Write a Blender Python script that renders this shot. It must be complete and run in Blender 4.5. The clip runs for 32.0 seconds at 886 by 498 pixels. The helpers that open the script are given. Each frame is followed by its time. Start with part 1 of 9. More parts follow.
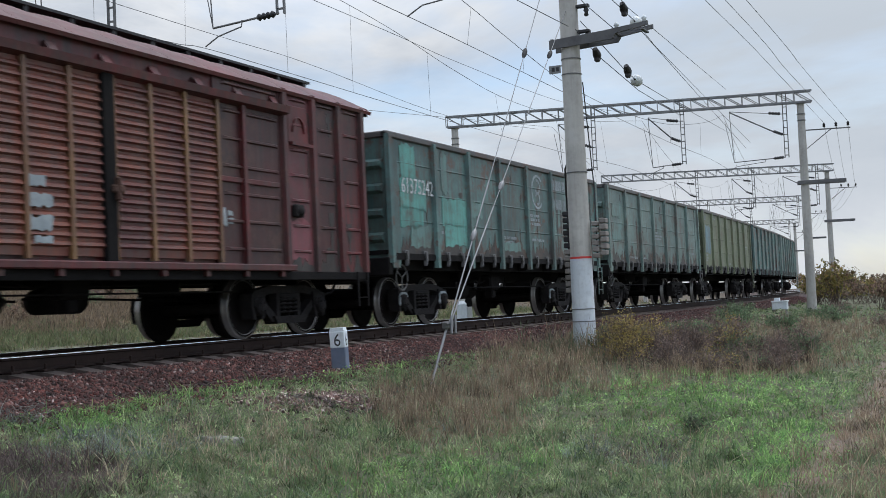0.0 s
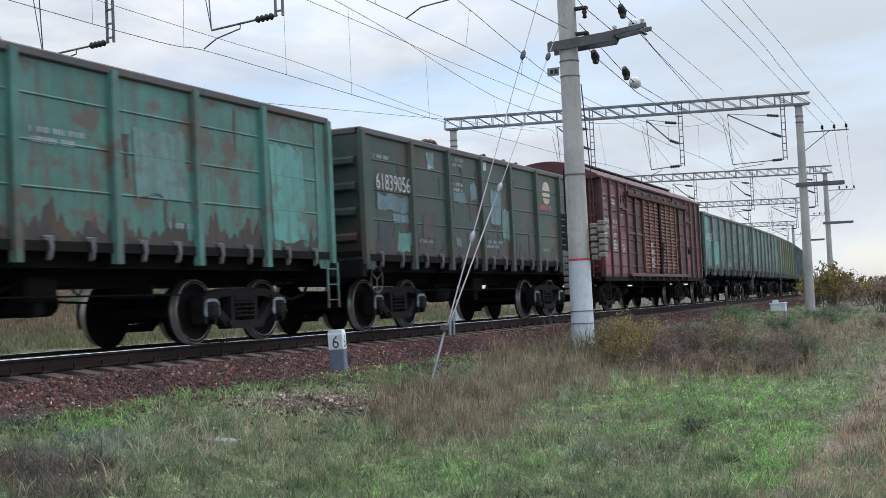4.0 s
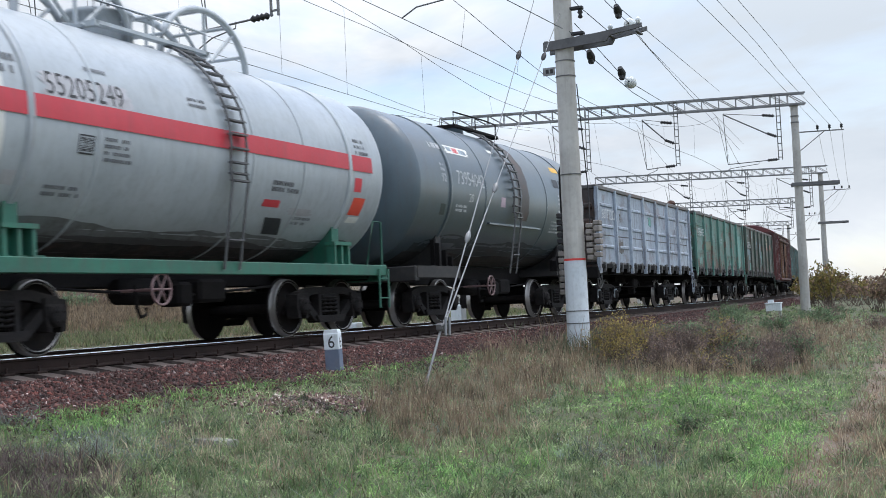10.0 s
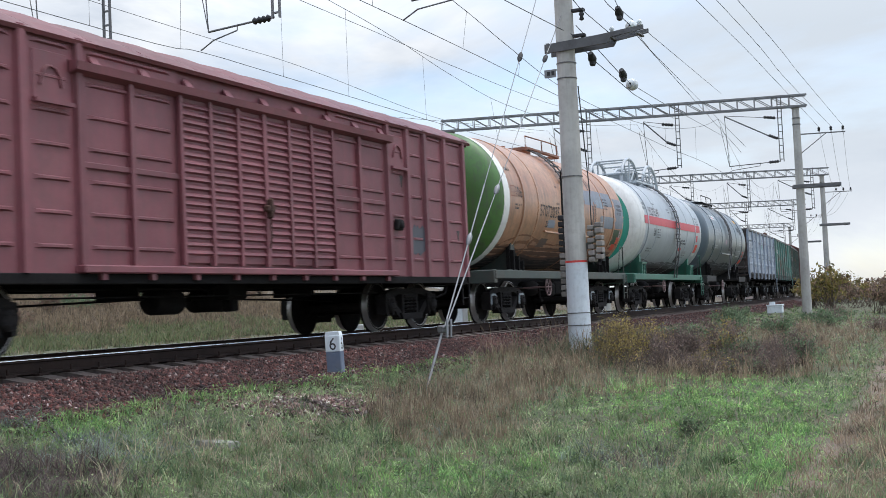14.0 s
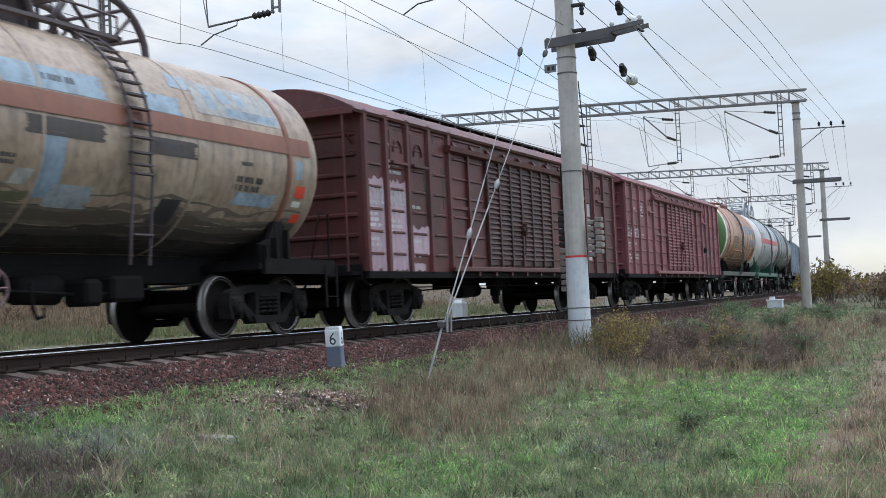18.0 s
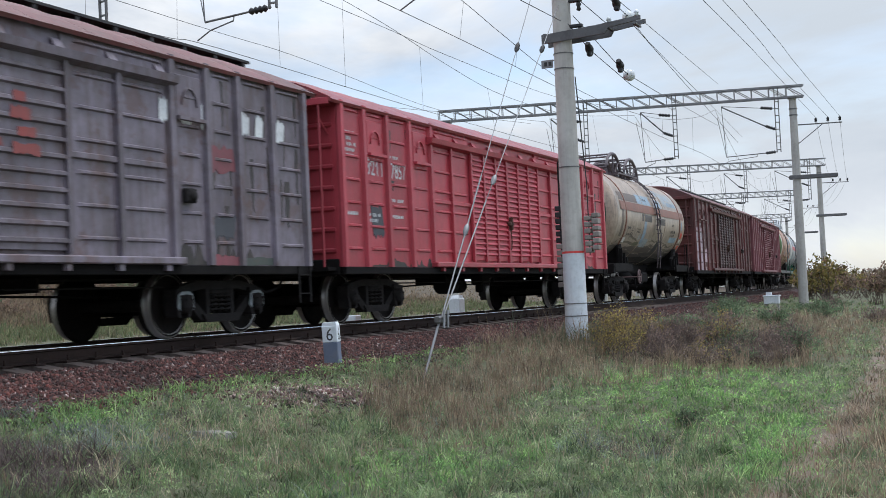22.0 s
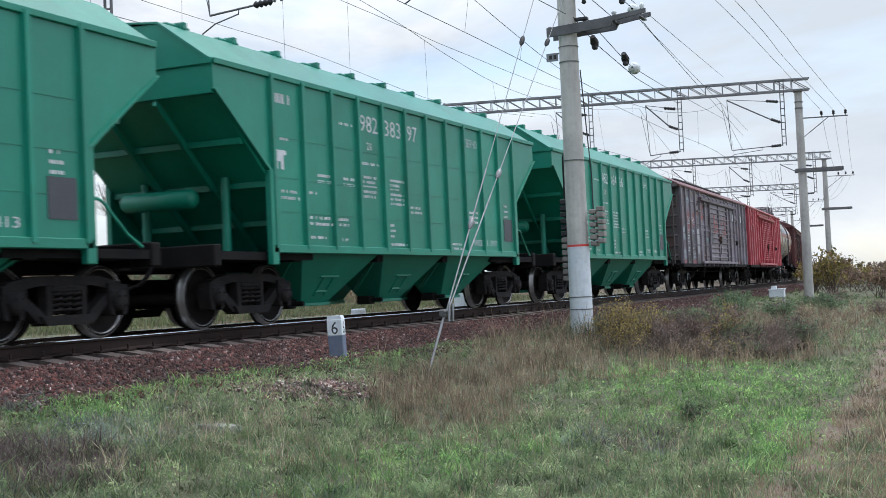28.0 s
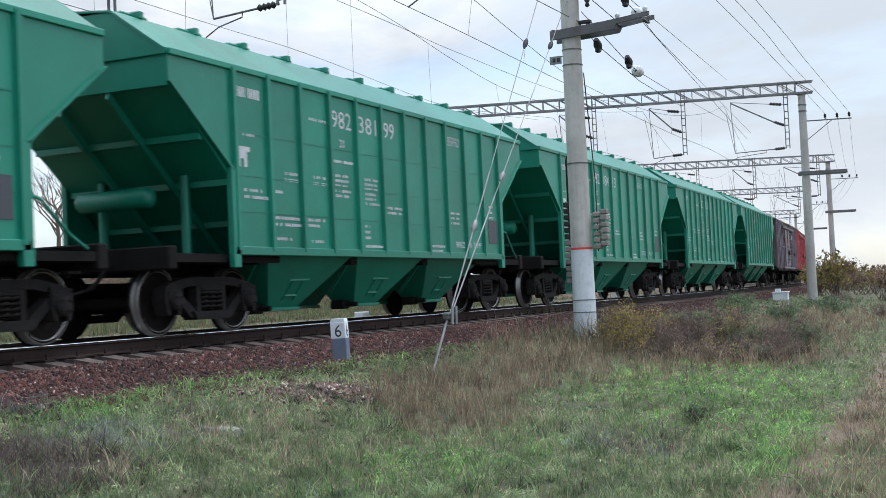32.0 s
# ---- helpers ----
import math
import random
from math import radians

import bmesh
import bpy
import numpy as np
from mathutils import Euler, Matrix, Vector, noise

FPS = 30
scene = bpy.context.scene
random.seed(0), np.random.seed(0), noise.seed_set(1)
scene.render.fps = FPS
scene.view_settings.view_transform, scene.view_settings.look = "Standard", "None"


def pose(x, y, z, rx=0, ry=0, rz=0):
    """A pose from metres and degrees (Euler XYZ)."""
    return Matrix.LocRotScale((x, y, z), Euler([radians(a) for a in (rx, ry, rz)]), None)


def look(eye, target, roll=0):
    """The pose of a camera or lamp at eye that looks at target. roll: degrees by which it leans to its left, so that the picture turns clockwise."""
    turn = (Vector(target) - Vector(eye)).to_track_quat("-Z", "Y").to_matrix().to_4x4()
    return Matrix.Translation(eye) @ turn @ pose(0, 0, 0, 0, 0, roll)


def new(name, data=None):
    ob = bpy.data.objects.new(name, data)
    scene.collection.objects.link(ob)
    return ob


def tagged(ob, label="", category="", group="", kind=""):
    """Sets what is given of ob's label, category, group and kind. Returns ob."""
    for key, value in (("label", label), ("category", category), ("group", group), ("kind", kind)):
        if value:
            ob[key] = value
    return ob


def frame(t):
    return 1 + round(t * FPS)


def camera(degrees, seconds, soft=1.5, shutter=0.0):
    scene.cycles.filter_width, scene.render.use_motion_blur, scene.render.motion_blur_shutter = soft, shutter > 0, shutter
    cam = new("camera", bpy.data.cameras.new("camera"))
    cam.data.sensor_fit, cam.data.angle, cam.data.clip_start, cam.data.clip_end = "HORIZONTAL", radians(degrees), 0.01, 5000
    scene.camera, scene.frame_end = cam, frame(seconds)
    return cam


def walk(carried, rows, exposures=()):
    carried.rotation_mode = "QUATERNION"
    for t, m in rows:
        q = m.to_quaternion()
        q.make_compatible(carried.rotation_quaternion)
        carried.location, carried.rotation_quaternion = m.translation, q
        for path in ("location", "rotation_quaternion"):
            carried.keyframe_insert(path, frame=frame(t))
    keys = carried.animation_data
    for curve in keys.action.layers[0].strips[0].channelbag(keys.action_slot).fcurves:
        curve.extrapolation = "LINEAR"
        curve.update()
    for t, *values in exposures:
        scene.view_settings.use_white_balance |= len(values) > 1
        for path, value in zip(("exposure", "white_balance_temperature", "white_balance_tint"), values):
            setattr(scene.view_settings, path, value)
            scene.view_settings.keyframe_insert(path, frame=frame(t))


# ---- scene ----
# ---- camera: hand-held on one spot, slow drift of the aim ----
EYE = (0.0, 0.0, 0.406)
ROLL = -2.62


def aim(yaw, pitch):
    y, p = radians(yaw), radians(pitch)
    return look(EYE, (EYE[0] + math.cos(p) * math.cos(y), EYE[1] + math.cos(p) * math.sin(y), EYE[2] + math.sin(p)), ROLL)


cam = camera(39.25, 32.0, soft=0.7, shutter=0.3)
walk(cam, [(t, aim(yaw, pitch)) for t, yaw, pitch in (
    (0, 23.923, 2.495), (0.5, 23.909, 2.470), (1, 23.904, 2.468), (1.5, 23.898, 2.490),
    (2, 23.887, 2.526), (2.5, 23.880, 2.557), (3, 23.870, 2.573), (3.5, 23.843, 2.579),
    (5.5, 23.873, 2.610), (6, 23.840, 2.606), (6.5, 23.815, 2.593), (7, 23.790, 2.579),
    (7.5, 23.757, 2.583), (8, 23.730, 2.604), (8.5, 23.714, 2.619), (9, 23.697, 2.601),
    (9.5, 23.672, 2.570), (10, 23.646, 2.567), (10.5, 23.634, 2.598), (11, 23.631, 2.650),
    (11.5, 23.635, 2.707), (12, 23.645, 2.747), (12.5, 23.655, 2.755), (13, 23.664, 2.735),
    (13.5, 23.680, 2.699), (14, 23.707, 2.663), (14.5, 23.734, 2.640), (16.5, 23.761, 2.447),
    (17, 23.739, 2.426), (17.5, 23.730, 2.430), (18, 23.717, 2.429), (18.5, 23.686, 2.403),
    (19, 23.652, 2.370), (19.5, 23.631, 2.334), (20, 23.613, 2.290), (20.5, 23.588, 2.253),
    (21, 23.573, 2.235), (21.5, 23.575, 2.231), (22, 23.585, 2.225), (22.5, 23.591, 2.202),
    (23, 23.597, 2.172), (23.5, 23.619, 2.148), (24, 23.648, 2.108), (24.5, 23.662, 2.051),
    (25, 23.675, 2.003), (25.5, 23.705, 1.965), (27.5, 23.788, 1.906), (28, 23.826, 1.935),
    (28.5, 23.861, 1.972), (29, 23.887, 2.003), (29.5, 23.911, 2.014), (30, 23.934, 2.012),
    (30.5, 23.942, 2.011), (31, 23.942, 2.023), (31.5, 23.951, 2.050), (32, 23.977, 2.077),
)], [(t, s, 6330, 10) for t, s in (
    (0.0, -0.24), (0.5, -0.14), (1.0, -0.06), (3.0, -0.05), (6.0, 0.02), (7.0, 0.05), (10.0, 0.1), (11.0, 0.09), (12.0, 0.06), (14.0, 0.06),
    (17.0, -0.04), (21.0, -0.03), (23.0, -0.05), (25.0, -0.04), (28.0, 0.1), (29.0, 0.13), (31.0, 0.06), (32.0, 0.08))])

# ---- light: bright overcast sky with a veiled sun ----
scene.view_settings.exposure = 0.0
world = bpy.data.worlds.new("sky")
scene.world = world
world.use_nodes = True
wn, wl = world.node_tree.nodes, world.node_tree.links
wn.clear()


def wnode(kind, **kw):
    n = wn.new(kind)
    for k, v in kw.items():
        n.inputs[k].default_value = v
    return n


coord = wn.new("ShaderNodeTexCoord")
sky = wn.new("ShaderNodeTexSky")
sky.sky_type = 'NISHITA'
sky.sun_disc = False
sky.sun_elevation = radians(67)
sky.sun_rotation = radians(135)
squash = wn.new("ShaderNodeMapping")
squash.inputs["Scale"].default_value = (1.0, 1.0, 2.6)
squash.inputs["Location"].default_value = (1.7, 0.4, 0.2)
wl.new(coord.outputs["Generated"], squash.inputs["Vector"])
clouds = wnode("ShaderNodeTexNoise", Scale=2.3, Detail=7.0, Roughness=0.55, Distortion=0.35)
wl.new(squash.outputs[0], clouds.inputs["Vector"])
cover = wn.new("ShaderNodeValToRGB")
cover.color_ramp.elements[0].position, cover.color_ramp.elements[1].position = 0.33, 0.56
wl.new(clouds.outputs["Fac"], cover.inputs["Fac"])
shade = wnode("ShaderNodeTexNoise", Scale=3.4, Detail=6.0, Roughness=0.6, Distortion=0.6)
wl.new(squash.outputs[0], shade.inputs["Vector"])
tone = wn.new("ShaderNodeValToRGB")
tone.color_ramp.elements[0].position, tone.color_ramp.elements[1].position = 0.34, 0.62
tone.color_ramp.elements[0].color = (0.62, 0.67, 0.74, 1)
tone.color_ramp.elements[1].color = (0.97, 0.985, 1.0, 1)
wl.new(shade.outputs["Fac"], tone.inputs["Fac"])
# a bank of darker cloud hangs over the bend of the line
bank = wn.new("ShaderNodeVectorMath")
bank.operation = 'DOT_PRODUCT'
bank.inputs[1].default_value = (0.956, 0.10, 0.275)
wl.new(coord.outputs["Generated"], bank.inputs[0])
near = wn.new("ShaderNodeMapRange")
near.inputs["From Min"].default_value, near.inputs["From Max"].default_value = 0.962, 0.998
near.interpolation_type = 'SMOOTHSTEP'
wl.new(bank.outputs["Value"], near.inputs["Value"])
torn = wn.new("ShaderNodeMath")
torn.operation = 'MULTIPLY'
torn_by = wn.new("ShaderNodeMapRange")
torn_by.inputs["From Min"].default_value, torn_by.inputs["From Max"].default_value = 0.36, 0.56
wl.new(clouds.outputs["Fac"], torn_by.inputs["Value"])
wl.new(near.outputs[0], torn.inputs[0])
wl.new(torn_by.outputs[0], torn.inputs[1])
grey = wn.new("ShaderNodeMix")
grey.data_type = 'RGBA'
wl.new(torn.outputs[0], grey.inputs["Factor"])
wl.new(tone.outputs["Color"], grey.inputs["A"])
grey.inputs["B"].default_value = (0.66, 0.72, 0.785, 1)
dim = wn.new("ShaderNodeVectorMath")
dim.operation = 'SCALE'
dim.inputs["Scale"].default_value = 0.2
wl.new(sky.outputs[0], dim.inputs[0])
mixer = wn.new("ShaderNodeMix")
mixer.data_type = 'RGBA'
wl.new(cover.outputs["Color"], mixer.inputs["Factor"])
wl.new(dim.outputs[0], mixer.inputs["A"])
wl.new(grey.outputs["Result"], mixer.inputs["B"])
backg = wnode("ShaderNodeBackground", Strength=1.0)
# an overcast sky is brighter overhead than at the horizon
height = wn.new("ShaderNodeSeparateXYZ")
wl.new(coord.outputs["Generated"], height.inputs[0])
rise = wn.new("ShaderNodeMapRange")
rise.inputs["From Min"].default_value, rise.inputs["From Max"].default_value = 0.2, 1.0
rise.inputs["To Min"].default_value, rise.inputs["To Max"].default_value = 1.0, 2.6
wl.new(height.outputs["Z"], rise.inputs["Value"])
dome = wn.new("ShaderNodeVectorMath")
dome.operation = 'SCALE'
wl.new(mixer.outputs["Result"], dome.inputs[0])
wl.new(rise.outputs[0], dome.inputs["Scale"])
wl.new(dome.outputs[0], backg.inputs["Color"])
wout = wn.new("ShaderNodeOutputWorld")
wl.new(backg.outputs[0], wout.inputs["Surface"])

sun = new("sun", bpy.data.lights.new("sun", "SUN"))
sun.data.energy, sun.data.angle, sun.data.color = 1.3, radians(25), (1.0, 0.97, 0.92)
sun.matrix_world = look((0, 0, 30), (-7, 7, 6))

# ---- materials ----


def srgb(r, g, b):
    return tuple((c / 255 / 12.92) if c <= 10 else ((c / 255 + 0.055) / 1.055) ** 2.4 for c in (r, g, b)) + (1,)


def surf(name, col, other=None, dirt=(0.05, 0.04, 0.035, 1), amount=0.35, rough=0.55, metal=0.0, size=1.0, bump=0.15, streak=0.0, rust=0.0, grain=30.0, spec=0.5, gloss=0.0):
    """Painted or bare surface: two-scale colour variation, grime, streaks, rust spots, fine relief."""
    m = bpy.data.materials.new(name)
    m.use_nodes = True
    n, l = m.node_tree.nodes, m.node_tree.links
    b = n["Principled BSDF"]
    tc = n.new("ShaderNodeTexCoord")
    shift = (sum(ord(k) * (i + 3) for i, k in enumerate(name)) % 97) * 1.37

    def noise_tex(scale, detail=5.0, squeeze=None, rough_=0.6):
        t = n.new("ShaderNodeTexNoise")
        t.inputs["Scale"].default_value, t.inputs["Detail"].default_value, t.inputs["Roughness"].default_value = scale, detail, rough_
        mp = n.new("ShaderNodeMapping")
        mp.inputs["Location"].default_value = (shift, shift * 0.7, shift * 0.4)
        mp.inputs["Scale"].default_value = squeeze or (1, 1, 1)
        l.new(tc.outputs["Object"], mp.inputs["Vector"])
        src = mp.outputs[0]
        l.new(src, t.inputs["Vector"])
        return t.outputs["Fac"]

    def ramp(fac, lo, hi):
        r = n.new("ShaderNodeMapRange")
        r.inputs["From Min"].default_value, r.inputs["From Max"].default_value = lo, hi
        l.new(fac, r.inputs["Value"])
        return r.outputs[0]

    def mix(fac, a, bb, k=1.0):
        x = n.new("ShaderNodeMix")
        x.data_type = 'RGBA'
        if k != 1.0:
            mu = n.new("ShaderNodeMath")
            mu.operation = 'MULTIPLY'
            mu.inputs[1].default_value = k
            l.new(fac, mu.inputs[0])
            fac = mu.outputs[0]
        l.new(fac, x.inputs["Factor"])
        for sock, v in (("A", a), ("B", bb)):
            if isinstance(v, tuple):
                x.inputs[sock].default_value = v
            else:
                l.new(v, x.inputs[sock])
        return x.outputs["Result"]

    other = other or tuple(min(1, c * 1.35 + 0.02) for c in col[:3]) + (1,)
    pale = tuple(min(1, 1.1 * c_ + 0.05 * sum(other[:3]) / 3) for c_ in other[:3]) + (1,)
    c = mix(ramp(noise_tex(0.9 / size), 0.35, 0.68), col, other)
    c = mix(ramp(noise_tex(7.0 / size, 6.0), 0.48, 0.75), c, dirt, amount)
    c = mix(ramp(noise_tex(2.6 / size, 7.0, None, 0.7), 0.52, 0.8), c, pale, 0.5)
    if streak:
        c = mix(ramp(noise_tex(1.0, 5.0, (5.0, 5.0, 0.35)), 0.5, 0.72), c, dirt, streak)
        c = mix(ramp(noise_tex(1.0, 4.0, (16.0, 16.0, 0.5)), 0.52, 0.68), c, dirt, streak * 0.7)
    if rust:
        c = mix(ramp(noise_tex(1.7, 9.0, None, 0.72), 0.53, 0.6), c, (0.10, 0.045, 0.03, 1), rust)
        c = mix(ramp(noise_tex(1.3, 6.0, (6.0, 6.0, 0.45), 0.7), 0.53, 0.63), c, (0.085, 0.05, 0.038, 1), 0.8 * rust)
    info = n.new("ShaderNodeObjectInfo")
    vary = n.new("ShaderNodeMapRange")
    vary.inputs["To Min"].default_value, vary.inputs["To Max"].default_value = 0.88, 1.12
    l.new(info.outputs["Random"], vary.inputs["Value"])
    piece = n.new("ShaderNodeVectorMath")
    piece.operation = 'SCALE'
    l.new(c, piece.inputs[0])
    l.new(vary.outputs[0], piece.inputs["Scale"])
    l.new(piece.outputs[0], b.inputs["Base Color"])
    fine = noise_tex(grain / size, 4.0)
    rr = n.new("ShaderNodeMapRange")
    rr.inputs["To Min"].default_value, rr.inputs["To Max"].default_value = max(0.05, rough - 0.12), min(1, rough + 0.15)
    l.new(fine, rr.inputs["Value"])
    l.new(rr.outputs[0], b.inputs["Roughness"])
    b.inputs["Metallic"].default_value = metal
    b.inputs["Specular IOR Level"].default_value = spec
    b.inputs["Coat Weight"].default_value, b.inputs["Coat Roughness"].default_value = gloss, 0.28
    bp = n.new("ShaderNodeBump")
    bp.inputs["Strength"].default_value, bp.inputs["Distance"].default_value = bump, 0.01
    l.new(fine, bp.inputs["Height"])
    l.new(bp.outputs[0], b.inputs["Normal"])
    return m


def leafy(name, stops, rough=0.7, thin=True, clump=0.0, fleck=4.0):
    """Plant or stone: colour varies from blade to blade and, by clump, from tuft to tuft."""
    m = bpy.data.materials.new(name)
    m.use_nodes = True
    n, l = m.node_tree.nodes, m.node_tree.links
    b = n["Principled BSDF"]
    r = n.new("ShaderNodeValToRGB")
    els = r.color_ramp.elements
    els[0].position, els[0].color = 0.0, stops[0]
    els[1].position, els[1].color = 1.0, stops[-1]
    for i, s in enumerate(stops[1:-1]):
        e = els.new((i + 1) / (len(stops) - 1))
        e.color = s
    g = n.new("ShaderNodeNewGeometry")
    tc = n.new("ShaderNodeTexCoord")
    if clump:
        tuft = n.new("ShaderNodeTexNoise")
        tuft.inputs["Scale"].default_value, tuft.inputs["Detail"].default_value, tuft.inputs["Roughness"].default_value = 5.5, 4.0, 0.65
        l.new(tc.outputs["Object"], tuft.inputs["Vector"])
        spread = n.new("ShaderNodeMapRange")
        spread.inputs["From Min"].default_value, spread.inputs["From Max"].default_value = 0.34, 0.66
        l.new(tuft.outputs["Fac"], spread.inputs["Value"])
        both = n.new("ShaderNodeMix")
        both.inputs["Factor"].default_value = clump
        l.new(g.outputs["Random Per Island"], both.inputs["A"])
        l.new(spread.outputs[0], both.inputs["B"])
        l.new(both.outputs["Result"], r.inputs["Fac"])
    else:
        l.new(g.outputs["Random Per Island"], r.inputs["Fac"])
    col = r.outputs[0]
    for scale, lo, hi in ((0.7, 0.72, 1.28), (fleck, 0.25, 1.75)):
        t = n.new("ShaderNodeTexNoise")
        t.inputs["Scale"].default_value, t.inputs["Detail"].default_value = scale, 3.0
        l.new(tc.outputs["Object"], t.inputs["Vector"])
        k = n.new("ShaderNodeMapRange")
        k.inputs["From Min"].default_value, k.inputs["From Max"].default_value = 0.3, 0.7
        k.inputs["To Min"].default_value, k.inputs["To Max"].default_value = lo, hi
        l.new(t.outputs["Fac"], k.inputs["Value"])
        v = n.new("ShaderNodeVectorMath")
        v.operation = 'SCALE'
        l.new(col, v.inputs[0])
        l.new(k.outputs[0], v.inputs["Scale"])
        col = v.outputs[0]
    l.new(col, b.inputs["Base Color"])
    b.inputs["Roughness"].default_value = rough
    if thin:
        tl = n.new("ShaderNodeBsdfTranslucent")
        l.new(col, tl.inputs["Color"])
        mx = n.new("ShaderNodeMixShader")
        mx.inputs[0].default_value = 0.4
        l.new(b.outputs[0], mx.inputs[1])
        l.new(tl.outputs[0], mx.inputs[2])
        l.new(mx.outputs[0], n["Material Output"].inputs["Surface"])
    return m


MAT = dict(
    concrete=surf("concrete", srgb(164, 162, 157), srgb(184, 182, 176), (0.2, 0.18, 0.16, 1), 0.35, 0.85, 0, 1, 0.3, 0.25),
    white_wash=surf("white_wash", srgb(206, 214, 220), srgb(220, 226, 230), (0.32, 0.33, 0.33, 1), 0.35, 0.8, 0, 0.6, 0.3, 0.2),
    blue_wash=surf("blue_wash", srgb(100, 112, 132), srgb(122, 132, 150), (0.2, 0.2, 0.2, 1), 0.4, 0.8),
    black=surf("black_paint", (0.012, 0.012, 0.014, 1), (0.03, 0.028, 0.027, 1), (0.06, 0.05, 0.042, 1), 0.5, 0.7),
    under=surf("underframe_grime", (0.008, 0.0075, 0.008, 1), (0.013, 0.012, 0.012, 1), (0.022, 0.017, 0.016, 1), 0.35, 0.9, 0.0, 0.5, 0.4, spec=0.15),
    bogie=surf("bogie_iron", (0.013, 0.0125, 0.013, 1), (0.024, 0.022, 0.022, 1), (0.042, 0.033, 0.030, 1), 0.45, 0.85, 0.0, 0.3, 0.5, spec=0.15),
    wheel=surf("wheel_steel", (0.011, 0.010, 0.010, 1), (0.018, 0.016, 0.016, 1), (0.030, 0.019, 0.016, 1), 0.5, 0.9, 0.0, 0.4, 0.3, spec=0.1),
    tread=surf("bright_tread", (0.26, 0.25, 0.245, 1), (0.36, 0.35, 0.34, 1), (0.08, 0.07, 0.065, 1), 0.5, 0.38, 0.8),
    rail=surf("rail_rust", (0.024, 0.016, 0.014, 1), (0.045, 0.029, 0.024, 1), (0.014, 0.010, 0.009, 1), 0.4, 0.9, 0.0, spec=0.2),
    railtop=surf("rail_top", (0.8, 0.81, 0.83, 1), None, (0.5, 0.49, 0.48, 1), 0.2, 0.16, 1.0, bump=0.02),
    sleeper=surf("sleeper_concrete", srgb(96, 86, 82), srgb(120, 110, 105), (0.04, 0.028, 0.025, 1), 0.6, 0.95, 0, 0.6, 0.4, spec=0.2),
    galv=surf("galvanised", (0.17, 0.175, 0.18, 1), (0.26, 0.265, 0.27, 1), (0.1, 0.09, 0.08, 1), 0.4, 0.5, 0.5),
    greysteel=surf("grey_steel", (0.10, 0.10, 0.105, 1), (0.17, 0.17, 0.17, 1), (0.06, 0.05, 0.045, 1), 0.4, 0.6, 0.3),
    dark=surf("dark_iron", (0.02, 0.02, 0.022, 1), None, (0.05, 0.045, 0.04, 1), 0.4, 0.6, 0.2),
    wire=surf("wire", (0.055, 0.057, 0.06, 1), None, (0.04, 0.04, 0.04, 1), 0.2, 0.5, 0.5),
    porcelain=surf("porcelain", srgb(190, 195, 195), None, (0.3, 0.3, 0.3, 1), 0.3, 0.25),
    redpaint=surf("red_paint", srgb(200, 60, 55), None, (0.2, 0.06, 0.05, 1), 0.3, 0.6),
    letter=surf("white_lettering", srgb(205, 208, 210), srgb(180, 184, 188), (0.25, 0.25, 0.25, 1), 0.45, 0.7, 0, 0.3),
    letter_dim=surf("faded_lettering", srgb(160, 168, 172), srgb(125, 135, 140), (0.2, 0.2, 0.2, 1), 0.5, 0.8, 0, 0.3),
    letter_grey=surf("worn_grey_lettering", srgb(92, 94, 98), srgb(118, 120, 124), (0.1, 0.09, 0.08, 1), 0.5, 0.8, 0, 0.3),
    letter_dark=surf("dark_lettering", (0.03, 0.032, 0.036, 1), None, (0.1, 0.08, 0.06, 1), 0.3, 0.7, 0, 0.3),
)

# ---- mesh making ----


